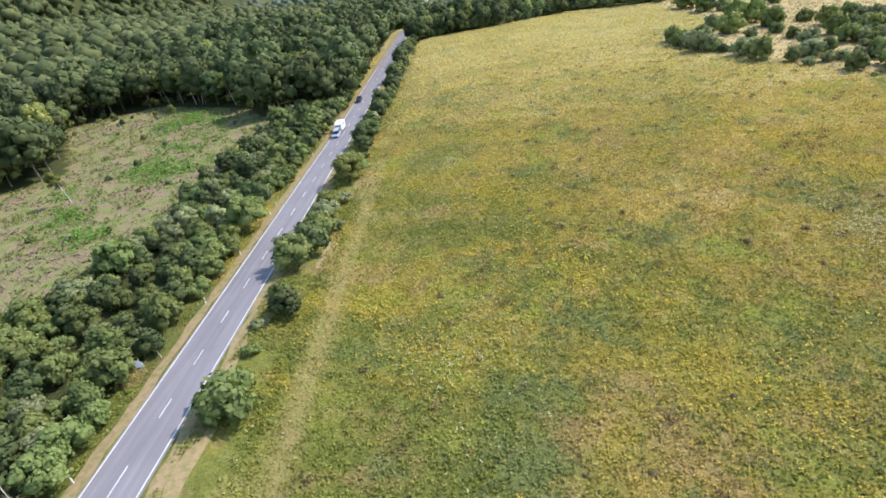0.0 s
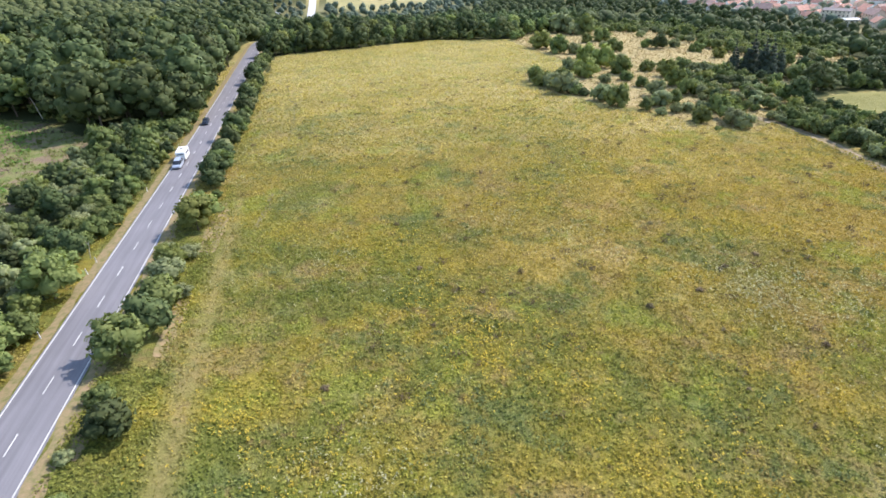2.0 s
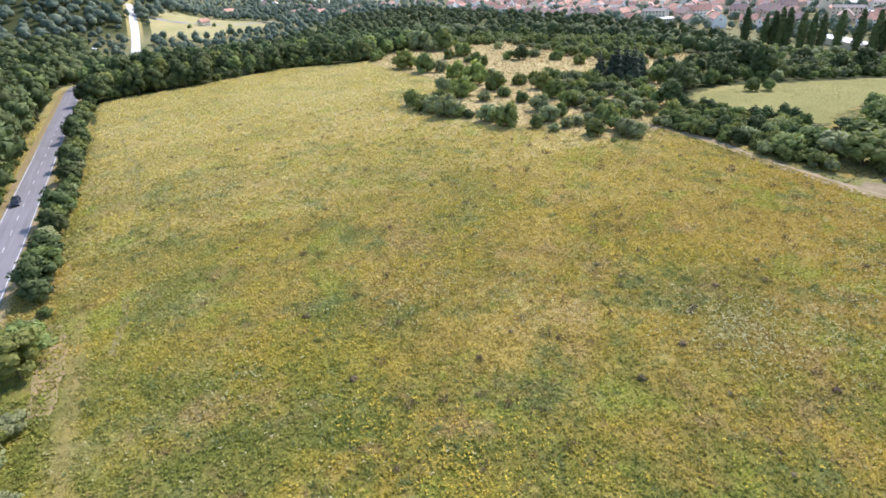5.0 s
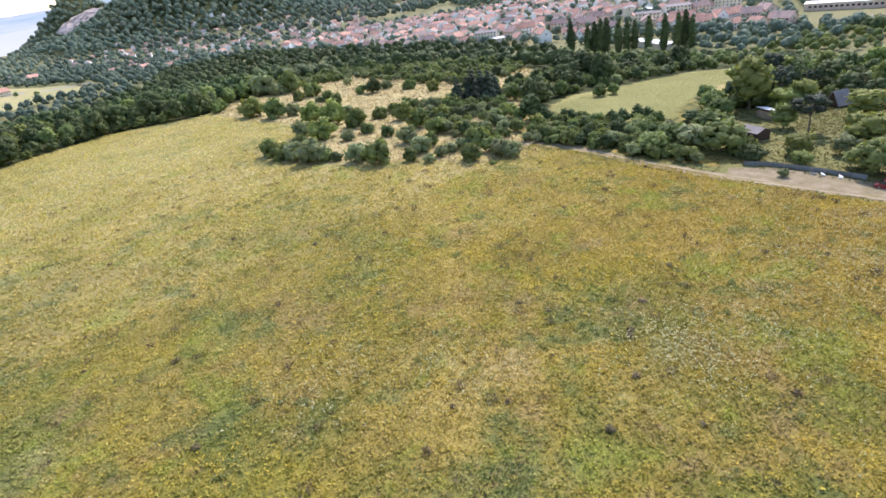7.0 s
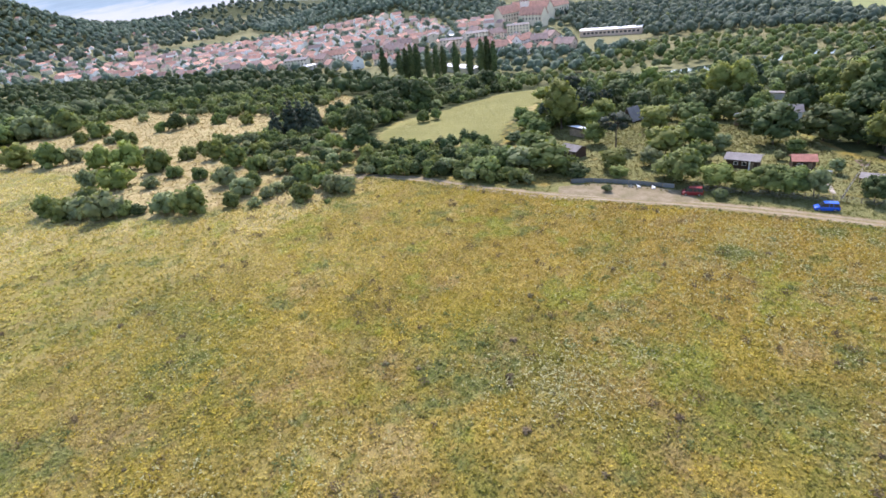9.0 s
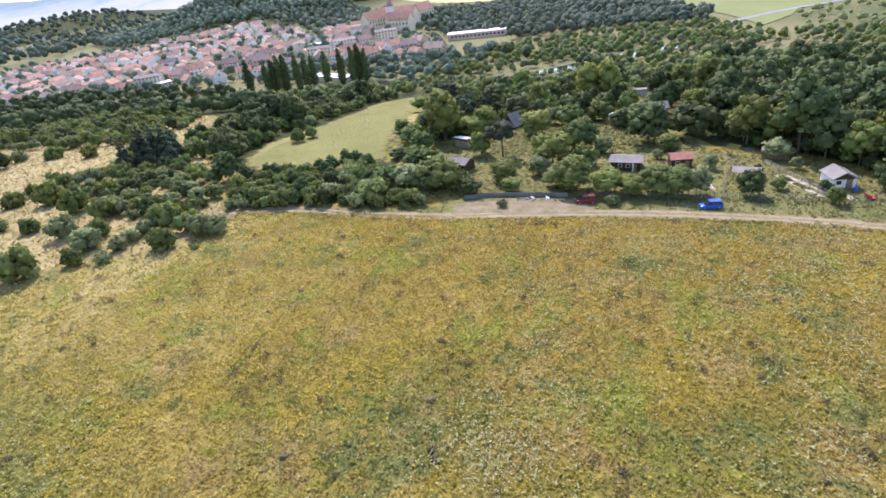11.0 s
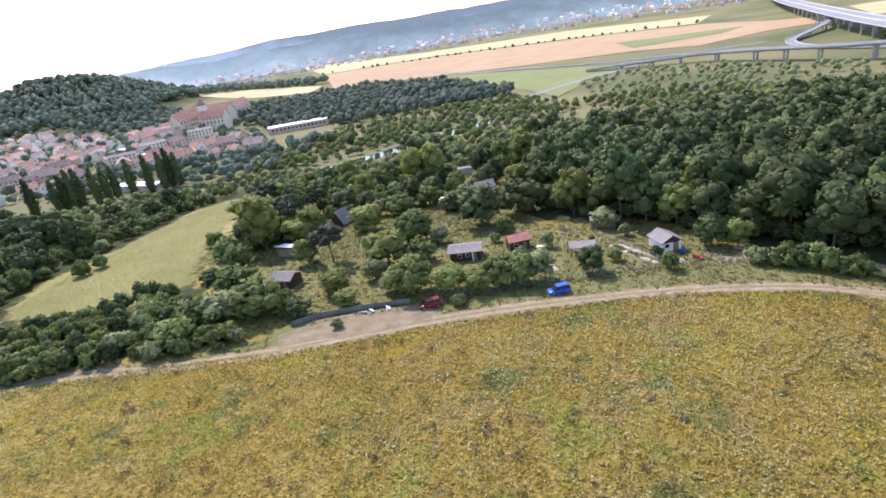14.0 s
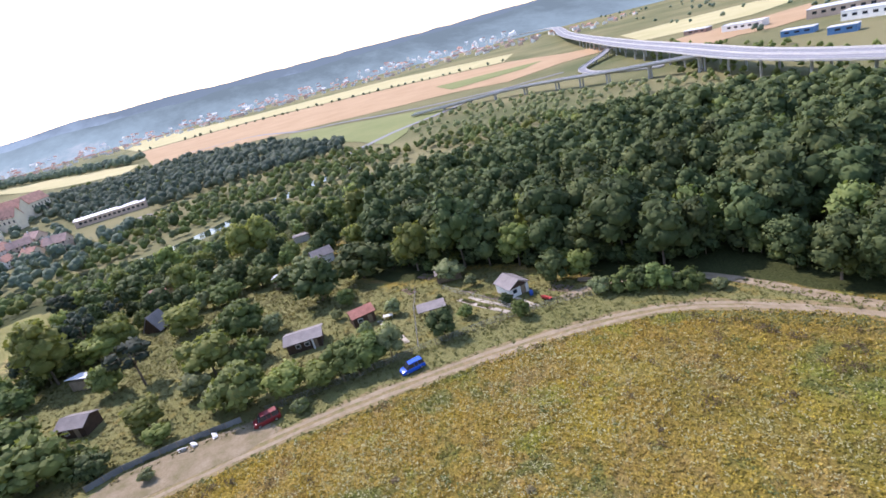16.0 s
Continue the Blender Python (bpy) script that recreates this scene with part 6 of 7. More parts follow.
for s in (-1, 1):
    part("window", boxed(-1.2, -0.2, s * 1.1 - 0.02, s * 1.1 + 0.02, 1.5, 2.05, bevel=0.01), M["pane"], caravan)
    part("window", boxed(0.6, 1.6, s * 1.1 - 0.02, s * 1.1 + 0.02, 1.5, 2.05, bevel=0.01), M["pane"], caravan)
    wheel(caravan, 0.2, s * 0.98, 0.31, 0.2)
part("roof_hatch", boxed(-0.35, 0.35, -0.35, 0.35, 2.56, 2.66, bevel=0.03), M["trim_dark"], caravan)
part("drawbar", boxed(-3.6, -2.3, -0.08, 0.08, 0.42, 0.52), M["trim_dark"], caravan)

# ---- road furniture ----
for x, y, lean in [(-5.0, -2, 8), (-4.9, 30, 4), (-4.9, 45, -12), (-4.9, 66, 5), (-4.9, 98, 3), (-4.9, 130, 6), (-4.9, 62, -8)]:
    post = thing("delineator_post", "white plastic roadside marker post in dry grass", "road post", "marker posts", on_ground(x, y) @ pose(0, 0, 0, lean, lean, 0))
    part("post", loft([[(-0.06, -0.05, -0.2), (0.06, -0.05, -0.2), (0.06, 0.05, -0.2), (-0.06, 0.05, -0.2)], [(-0.06, -0.05, 0.95), (0.06, -0.05, 0.95), (0.06, 0.05, 0.95), (-0.06, 0.05, 0.95)], [(-0.04, -0.03, 1.05), (0.04, -0.03, 1.05), (0.04, 0.03, 1.05), (-0.04, 0.03, 1.05)]]), M["plastic_white"], post)
    part("reflector", boxed(-0.065, 0.065, -0.06, -0.045, 0.72, 0.86), M["trim_dark"], post)
for x, y, turn in [(-6.1, 14.0, 10)]:
    sign = thing("road_sign", "crooked white board sign on a post", "sign", m=on_ground(x, y, turn))
    part("post", rod(bmesh.new(), (0, 0, -0.3), (0.1, 0, 2.2), 0.04, 0.04, 8), M["wire"], sign)
    part("board", boxed(-0.45, 0.55, -0.06, -0.03, 1.5, 2.25, bevel=0.01), M["plastic_white"], sign)
    part("board", boxed(-0.25, 0.3, -0.10, -0.065, 1.95, 2.6, bevel=0.01), M["plastic_white"], sign)
for x, y, h, lx, ly in [(-5.6, 17.5, 3.2, -0.9, 0.4), (-7.0, -6, 4.5, -1.2, 0.8), (-6.5, 68, 3.0, 0.6, 0.2)]:
    dead = thing("dead_stem", "thin bare grey tree stem leaning at the roadside", "dead tree", "dead stems", on_ground(x, y))
    bm = rod(bmesh.new(), (0, 0, -0.3), (lx, ly, h), 0.07, 0.03, 6)
    rod(bm, (lx * 0.6, ly * 0.6, h * 0.6), (lx * 0.6 + 0.5, ly * 0.6 - 0.3, h * 0.85), 0.03, 0.012, 5)
    rod(bm, (lx * 0.75, ly * 0.75, h * 0.75), (lx * 0.75 - 0.4, ly * 0.75 + 0.4, h * 1.02), 0.025, 0.01, 5)
    part("stem", bm, M["bark_pale"], dead)

# ---- valley: fields, river, viaduct ----


def crop(name, lo, hi, scale=0.02):
    n = Nodes(name)
    f = n.math("ADD", n.math("MULTIPLY", n.noise(n.position(), scale, 5, 0.6), 0.7), n.math("MULTIPLY", n.noise(n.position(), scale * 12, 3), 0.3))
    n.principled(n.ramp(f, [(0.3, lo), (0.7, hi)]), 0.95, spec=0.1)
    return n.mat


M["stubble"] = crop("stubble_field", (0.40, 0.27, 0.15), (0.50, 0.35, 0.21))
M["ripe"] = crop("ripe_field", (0.44, 0.40, 0.20), (0.56, 0.50, 0.28))
M["pasture"] = crop("pasture", (0.19, 0.22, 0.085), (0.27, 0.28, 0.12))
sheet("stubble_field", [(1081, 166), (999, 5), (898, -149), (837, -270), (767, -325), (800, -430), (786, -513), (852, -559), (928, -519), (1097, -500), (1306, -323), (1557, -20), (1603, 254)], M["stubble"], 60, 0.5, "wide orange-brown stubble field on the valley floor", "field")
sheet("ripe_field", [(1640, 262), (1595, -25), (1340, -330), (1130, -505), (1300, -620), (1700, -430), (1900, -30), (2500, 480)], M["ripe"], 90, 0.5, "pale yellow ripe crop field on the valley floor", "field")
sheet("pasture", [(1010, -309), (982, -362), (917, -468), (871, -410), (877, -287)], M["pasture"], 40, 0.9, "green strip of crop in the stubble field", "field")
sheet("pasture", [(560, -95), (640, -84), (705, -62), (820, -30), (930, -46), (836, -116), (730, -194), (668, -200), (636, -140), (600, -125)], M["pasture"], 30, 0.5, "green pasture by the slip road", "field")
sheet("ripe_field", [(1518, 592), (1494, 419), (1209, 204), (1092, 208), (1219, 444)], M["ripe"], 60, 0.5, "pale harvested field behind a grove", "field")
sheet("stubble_field", [(682, -490), (671, -556), (636, -622), (630, -694), (530, -578), (534, -518), (557, -493), (559, -446)], M["stubble"], 50, 0.5, "orange-brown stubble field beyond the viaduct", "field")
sheet("ripe_field", [(950, -650), (912, -757), (852, -859), (711, -788), (690, -665), (728, -584), (774, -549)], M["ripe"], 40, 0.5, "pale crop strip beyond the viaduct", "field")
M["dry_meadow"] = crop("dry_meadow", (0.24, 0.24, 0.10), (0.40, 0.34, 0.17), 0.03)
sheet("ripe_field", [(48, 800), (100, 770), (190, 850), (215, 900), (200, 990), (80, 1000), (52, 900)], M["dry_meadow"], 25, 0.3, "pale dry meadow by the northern road", "field")
sheet("dry_slope", [(196, -148), (206, -146), (212, -170), (206, -184), (198, -170)], M["stubble"], 4, 0.15, "bare dry slope in the wood", "slope")
n = Nodes("river_water")
n.principled((0.03, 0.045, 0.035), 0.06, normal=n.bump(n.noise(n.position(), 0.8, 3), 0.12, 0.1), spec=0.5)
M["water"] = n.mat
ribbon("river", [(520, -60), (480, 10), (440, 62), (424, 84), (428, 110), (440, 150), (445, 190)], 9.0, M["water"], 0.15, 6, label="calm dark river between trees", category="river")
ribbon("river", [(270, 1420), (292, 1520), (312, 1590), (322, 1630)], 16.0, M["water"], 0.4, 20, label="bright distant bend of the river", category="river")
M["road_far"] = plain("pale_concrete_road", (0.25, 0.25, 0.26), 0.8, vary=0.12, scale=0.05)


def elevated(name, line, z, half, label, gap=34.0, every=True, depth=1.6):
    """A raised road on pairs of columns, with parapets."""
    ob = thing(name, label, "viaduct")
    pts = [Vector((p[0], p[1], (p[2] if len(p) > 2 else z))) for p in line]
    dense = []
    for k in range(len(pts) - 1):
        p0, p1, p2, p3 = pts[max(k - 1, 0)], pts[k], pts[k + 1], pts[min(k + 2, len(pts) - 1)]
        count = max(2, int((p2 - p1).length / 12))
        for s in range(count):
            t = s / count
            dense.append(0.5 * ((2 * p1) + (p2 - p0) * t + (2 * p0 - 5 * p1 + 4 * p2 - p3) * t * t + (3 * p1 - p0 - 3 * p2 + p3) * t**3))
    dense.append(pts[-1])

    def tube(prof):
        bm = bmesh.new()
        rings = []
        for k, p in enumerate(dense):
            d = dense[min(k + 1, len(dense) - 1)] - dense[max(k - 1, 0)]
            side = Vector((d.y, -d.x, 0)).normalized()
            rings.append([bm.verts.new(p + side * u + Vector((0, 0, v))) for u, v in prof])
        m = len(prof)
        for a, b in zip(rings, rings[1:]):
            for k in range(m):
                bm.faces.new([a[k], a[(k + 1) % m], b[(k + 1) % m], b[k]])
        bm.faces.new(rings[0])
        bm.faces.new(rings[-1][::-1])
        bmesh.ops.recalc_face_normals(bm, faces=bm.faces)
        return bm

    part("deck", tube([(-half, 0), (half, 0), (half, -0.5), (half * 0.55, -depth), (-half * 0.55, -depth), (-half, -0.5)]), M["concrete"], ob)
    part("carriageway", tube([(-half + 0.8, 0.05), (half - 0.8, 0.05), (half - 0.8, 0.004), (-half + 0.8, 0.004)]), M["road_far"], ob)
    for s in (-1, 1):
        part("parapet", tube([(s * half - 0.2, 0.9), (s * half + 0.2, 0.9), (s * half + 0.2, 0.003), (s * half - 0.2, 0.003)]), M["plaster_grey"], ob)
    if half > 8:
        part("median_barrier", tube([(-0.35, 0.95), (0.35, 0.95), (0.5, 0.055), (-0.5, 0.055)]), M["plaster_grey"], ob)
        for u in (-half + 1.9, -half * 0.46, -1.3, 1.3, half * 0.46, half - 1.9):
            part("lane_marking", tube([(u - 0.14, 0.075), (u + 0.14, 0.075), (u + 0.14, 0.055), (u - 0.14, 0.055)]), M["paint_white"], ob)
    run, last = 0.0, dense[0]
    for k, p in enumerate(dense[1:-1], 1):
        run += (p - last).length
        last = p
        g = float(ground(p.x, p.y))
        if run >= gap and p.z - g > 3 and (p.x, p.y) < (1000, 9999):
            run = 0.0
            d = dense[k + 1] - dense[k - 1]
            side = Vector((d.y, -d.x, 0)).normalized()
            for u in (-0.45, 0.45):
                c = p + side * (u * half)
                bm = rod(bmesh.new(), (c.x, c.y, g - 1), (c.x, c.y, p.z - depth - 1.2), 0.9, 0.85, 10)
                rod(bm, (c.x, c.y, p.z - depth - 1.2), (c.x, c.y, p.z - depth + 0.05), 0.85, 1.6, 10)
                part("pillar", bm, M["concrete"], ob)
    return ob


elevated("viaduct", [(150, -270), (278, -286), (337, -298), (397, -318), (495, -362), (726, -466), (1203, -706), (1750, -1020), (1950, -1080), (2150, -1020)], -20, 13.5, "long grey concrete motorway viaduct on round pillars")
elevated("slip_road", [(700, -165, -31), (650, -230, -28), (620, -258, -26), (559, -282, -24), (504, -302, -23), (458, -322, -21.5), (414, -338, -20.5)], -24, 5.0, "curved concrete slip road ramp joining the viaduct", 28)
elevated("slip_road", [(742, -476, -21), (720, -452, -25), (698, -424, -28), (676, -392, -30), (654, -364, -31), (626, -348, -32), (594, -342, -32.4), (556, -346, -32.8), (516, -356, -33)], -31, 4.5, "looping slip road below the viaduct", 40)
ribbon("valley_road", [(575, -60), (628, -120), (662, -185), (694, -236), (704, -300), (690, -360)], 4.0, M["road_far"], 0.6, 10, label="pale slip road on the valley floor", category="road")
ribbon("valley_road", [(1140, 120), (1090, 6), (930, -62), (880, -112), (800, -170), (740, -236), (706, -290)], 4.5, M["road_far"], 0.6, 15, label="valley road along the stubble field", category="road")
ribbon("valley_road", [(float(road_x(y)), y) for y in range(560, 951, 30)], 4.6, M["plaster_grey"], 0.5, 10, label="pale concrete road bending away beyond the wood", category="road")
far_wood("far_woodland", scatter([(-70, 600), (14, 600), (18, 760), (22, 980), (-70, 980)], 10, 276, 0.6, ([(-30, 690), (-2, 690), (-2, 726), (-30, 726)],)), 9.0, 277, "leaf_hazed", "trees around the white house by the road", 24)
far_wood("far_woodland", scatter([(446, 240), (462, 196), (440, 160), (452, 128), (500, 112), (556, 118), (640, 215), (560, 300), (500, 340)], 9.5, 278, 0.75, (HALL_VIEW, [(455, 205), (490, 215), (488, 256), (452, 250)])), 8.5, 279, "leaf_hazed", "trees and gardens between the poplars and the town", 24)
ribbon("valley_road", [(25, 905), (80, 905), (160, 930), (230, 960)], 5.0, M["road_far"], 0.6, 12, label="side road towards the farm", category="road")
M["shed_blue"] = plain("blue_cladding", (0.10, 0.23, 0.46), 0.6, vary=0.1, scale=0.2)
for x, y, turn, w, d, h, wall in [(463, -462, 20, 26, 12, 5, "shed_blue"), (413, -447, 20, 20, 10, 5.5, "shed_blue"), (590, -540, 12, 46, 16, 7, "plaster_white"), (676, -556, 15, 30, 14, 5, "roof_brown"), (500, -572, 25, 60, 30, 9, "plaster_pink"), (440, -520, 10, 40, 20, 8, "plaster_white")]:
    ob = thing("warehouse", "flat-roofed warehouse by the motorway junction", "warehouse", "warehouses", on_ground(x, y, turn))
    part("wall", boxed(-w / 2, w / 2, -d / 2, d / 2, -2, h), M[wall], ob)
    part("roof", boxed(-w / 2 - 0.3, w / 2 + 0.3, -d / 2 - 0.3, d / 2 + 0.3, h + 0.003, h + 0.5), M["roof_pale"], ob)
    for k in range(int(w // 8)):
        part("window", boxed(-w / 2 + 3 + k * 8, -w / 2 + 7 + k * 8, d / 2 - 0.02, d / 2 + 0.1, h * 0.45, h * 0.75), M["pane"], ob)
    part("gate", boxed(-2.2, 2.2, -d / 2 - 0.1, -d / 2 + 0.02, 0, 3.6), M["metal_blue"], ob)

# ---- town ----


def town_house(label, w, d, eave, rise, wall, roof, name="town_house", wings=0, floors=2):
    """A rendered house with a tiled roof, chimneys and rows of windows; the ridge runs along its own x."""
    ob = thing(name, label, "house", "town houses")
    part("wall", gable_wall(w, d, eave, rise, -4.0), M[wall], ob)
    part("roof", gable_roof(w, d, eave, rise, 0.5, 0.25), M[roof], ob)
    part("chimney", boxed(w * 0.22, w * 0.22 + 0.9, 0.3, 1.2, eave, eave + rise + 1.3), M["plaster_grey"], ob)
    per = max(2, int(w // 3.4))
    for fl in range(floors):
        for k in range(per):
            u = -w / 2 + (k + 0.5) * w / per
            z = 1.7 + fl * 2.9
            for s in (-1, 1):
                part("window", boxed(u - 0.55, u + 0.55, s * (d / 2 - 0.03), s * (d / 2 + 0.06), z - 0.7, z + 0.7), M["pane"], ob)
    for s in (-1, 1):
        part("window", boxed(s * (w / 2 - 0.03), s * (w / 2 + 0.06), -0.6, 0.6, eave - 1.4, eave), M["pane"], ob)
    return ob


PROTO = [
    town_house("white rendered house with a red tiled gable roof", 12, 9, 5.6, 3.6, "plaster_white", "roof_tile"),
    town_house("cream rendered house with a red tiled roof", 14, 10, 6.2, 4.0, "plaster_cream", "roof_tile"),
    town_house("pinkish town house with a brown tiled roof", 16, 11, 8.6, 4.4, "plaster_pink", "roof_brown", floors=3),
    town_house("long white town house with an orange tiled roof", 22, 11, 8.2, 4.6, "plaster_white", "roof_tile", floors=3),
    town_house("grey house with a flat pale roof", 13, 10, 6.0, 0.8, "plaster_grey", "roof_pale"),
    town_house("small white house with a brown roof", 10, 8, 4.2, 3.4, "plaster_white", "roof_brown", floors=1),
    town_house("cream apartment house with a low grey roof", 24, 12, 11.5, 1.6, "plaster_cream", "roof_grey", floors=4),
]
for k, ob in enumerate(PROTO):
    x, y = [(512, 470), (540, 400), (560, 330), (556, 262), (540, 520), (500, 560), (590, 300)][k]
    ob.matrix_world = on_ground(x, y, 25 + 13 * k)
TOWN = [(470, 600), (490, 460), (500, 390), (530, 300), (545, 225), (535, 165), (585, 150), (640, 215), (700, 270), (760, 340), (900, 560), (860, 720), (700, 900), (480, 880)]
RT = random.Random(17)
spots = sorted(scatter(TOWN, 17.0, 121, 0.9, (HALL_VIEW,)), key=lambda p: math.hypot(p[0] - 60, p[1] - 20))
spots = [p for p in spots if all(math.hypot(p[0] - o.location.x, p[1] - o.location.y) > 18 for o in PROTO) and not 780 < p[0] + p[1] * 0.0 < 900 or p[1] > 420]
for x, y in spots[:62]:
    ob = copy_thing(RT.choices(PROTO, [5, 4, 3, 3, 1, 4, 1])[0], on_ground(x, y, RT.choice([20, 110, 65, 155]) + RT.uniform(-14, 14)))
for x, y, turn, k in [(-16, 708, 10, 4), (190, 1150, 40, 3), (165, 1190, 70, 1), (330, 1200, 10, 0), (315, 985, 20, 1), (-70, 640, 40, 0), (-60, 760, 0, 1), (120, 900, 30, 1)]:
    copy_thing(PROTO[k], on_ground(x, y, turn))


def far_houses(name, places, label, seed):
    """Houses too far off to count: walls and roofs of many blocks as one thing."""
    rng = random.Random(seed)
    bm = bmesh.new()
    for x, y in places:
        w, d, h, r, turn = rng.uniform(10, 20), rng.uniform(8, 11), rng.uniform(4.5, 8), rng.uniform(2.5, 4.2), rng.uniform(0, 360)
        m = on_ground(x, y, turn)
        prof = [(-d / 2, -4), (d / 2, -4), (d / 2, h), (0, h + r), (-d / 2, h)]
        ends = [[bm.verts.new(m @ Vector((e, py, pz))) for py, pz in prof] for e in (-w / 2, w / 2)]
        mat = rng.choice([0, 0, 0, 1, 2])
        roof = rng.choice([3, 3, 4])
        for f in (ends[0][::-1], ends[1]):
            bm.faces.new(f).material_index = mat
        for k, mi in ((1, mat), (4, mat)):
            bm.faces.new([ends[0][k], ends[0][(k + 1) % 5], ends[1][(k + 1) % 5], ends[1][k]]).material_index = mi
        for k in (2, 3):
            bm.faces.new([ends[0][k], ends[0][k + 1], ends[1][k + 1], ends[1][k]]).material_index = roof
    bmesh.ops.recalc_face_normals(bm, faces=bm.faces)
    me = bpy.data.meshes.new(name)
    bm.to_mesh(me)
    bm.free()
    for key in ("plaster_white", "plaster_cream", "plaster_pink", "roof_tile", "roof_brown"):
        me.materials.append(M[key])
    return put(name, me, label=label, category="houses", kind="stuff")


far_houses("far_houses", spots[62:], "white and cream houses with red roofs in the town", 131)
far_houses("far_houses", scatter([(430, 900), (700, 900), (900, 1200), (760, 1620), (430, 1640)], 30, 132, 0.75), "dense far quarter of white houses with red roofs", 133)
far_houses("far_houses", scatter([(1750, 900), (2050, 300), (2050, -300), (1750, -700), (1300, -900), (1500, -1150), (2000, -900), (2250, -300), (2250, 400), (1950, 1000)], 34, 134, 0.6), "pale houses of a far settlement below the hills", 135)
far_wood("town_trees", scatter([(440, 640), (470, 400), (500, 250), (520, 160), (640, 120), (760, 200), (980, 500), (960, 700), (760, 980), (440, 1640)], 12.5, 136, 0.5, (HALL_VIEW,)), 9.5, 137, "leaf_hazed", "trees between the houses of the town", 26)
far_wood("far_grove", scatter([(1250, 225), (1330, 330), (1950, 740), (2080, 740), (1500, 380), (1290, 205)], 11, 138, 0.9), 15.0, 139, "leaf_hazed", "grove and tree belt on the valley floor", 22)
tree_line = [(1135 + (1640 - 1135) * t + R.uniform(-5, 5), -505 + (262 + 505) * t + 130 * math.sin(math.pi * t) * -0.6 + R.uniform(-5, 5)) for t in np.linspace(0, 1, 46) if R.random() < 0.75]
far_wood("far_hedgerow", tree_line, 7.0, 140, "leaf_hazed", "row of small trees between two fields", 20)
far_wood("far_woodland", scatter([(600, 120), (620, 40), (600, -60), (655, -73), (712, -47), (860, -12), (913, 43), (1000, 100), (960, 220), (900, 330), (700, 200)], 8.6, 141, 0.95, (HALL_VIEW,)), 10.5, 142, "leaf_hazed", "willows and scrub on the valley floor", 26)
far_wood("far_woodland", scatter([(200, -200), (250, -250), (420, -300), (640, -440), (660, -500), (400, -400), (250, -330), (120, -300), (100, -220)], 9.0, 143, 0.6), 5.0, 144, "leaf_bush", "scrub below and beside the viaduct", 26)
far_wood("far_woodland", scatter([(520, -480), (1100, -840), (1900, -1300), (1200, -1300), (560, -820)], 24, 145, 0.16), 8.0, 146, "leaf_hazed", "woods beyond the motorway", 16)

far_wood("far_woodland", scatter([(240, 870), (430, 880), (430, 1640), (520, 1880), (330, 1880), (250, 1300)], 17, 147, 0.7), 11.0, 148, "leaf_hazed", "trees and orchards below the northern hill", 18)
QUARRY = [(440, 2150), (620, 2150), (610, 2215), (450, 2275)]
far_wood("far_woodland", scatter([(330, 2150), (860, 2150), (860, 2550), (380, 2550)], 19, 196, 0.97, (QUARRY,)), 17.0, 197, "leaf_hazed", "wooded hill around the old quarry", 14)
far_wood("far_woodland", scatter([(60, 1400), (250, 1430), (300, 1660), (340, 2150), (380, 2600), (60, 2600), (-100, 2000)], 23, 198, 0.9), 13.0, 199, "leaf_hazed", "woods on the valley floor upstream", 14)
far_houses("far_houses", scatter([(250, 900), (430, 900), (430, 1600), (330, 1600)], 42, 149, 0.5), "scattered houses among trees below the hill", 150)
FARM = [(40, 790), (100, 765), (195, 845), (222, 905), (205, 1000), (70, 1010)]
far_wood("far_woodland", scatter([(44, 640), (120, 645), (240, 725), (300, 865), (430, 865), (440, 1000), (300, 1300), (200, 1450), (130, 1100), (44, 1000)], 11.5, 151, 0.75, (FARM,)), 10.0, 152, "leaf_hazed", "trees around the farm and the northern road", 20)
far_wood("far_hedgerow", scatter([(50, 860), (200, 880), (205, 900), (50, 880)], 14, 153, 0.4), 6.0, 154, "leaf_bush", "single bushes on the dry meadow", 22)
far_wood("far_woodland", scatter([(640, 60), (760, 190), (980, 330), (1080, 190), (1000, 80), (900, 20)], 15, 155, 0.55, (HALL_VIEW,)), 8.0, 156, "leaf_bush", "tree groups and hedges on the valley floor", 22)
far_wood("far_woodland", scatter([(420, 1500), (640, 1180), (960, 1000), (1700, 1200), (1850, 1750), (780, 1980), (520, 1900)], 24, 157, 0.75), 17.0, 158, "leaf_hazed", "woods around the farther quarters of the town", 14)
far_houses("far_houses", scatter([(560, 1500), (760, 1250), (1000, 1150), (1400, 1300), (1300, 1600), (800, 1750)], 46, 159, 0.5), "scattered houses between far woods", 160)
far_wood("far_woodland", scatter([(800, 345), (860, 315), (980, 330), (1060, 470), (950, 560), (870, 480)], 11, 286, 0.9), 11.0, 287, "leaf_hazed", "trees on the rise behind the chateau", 18)
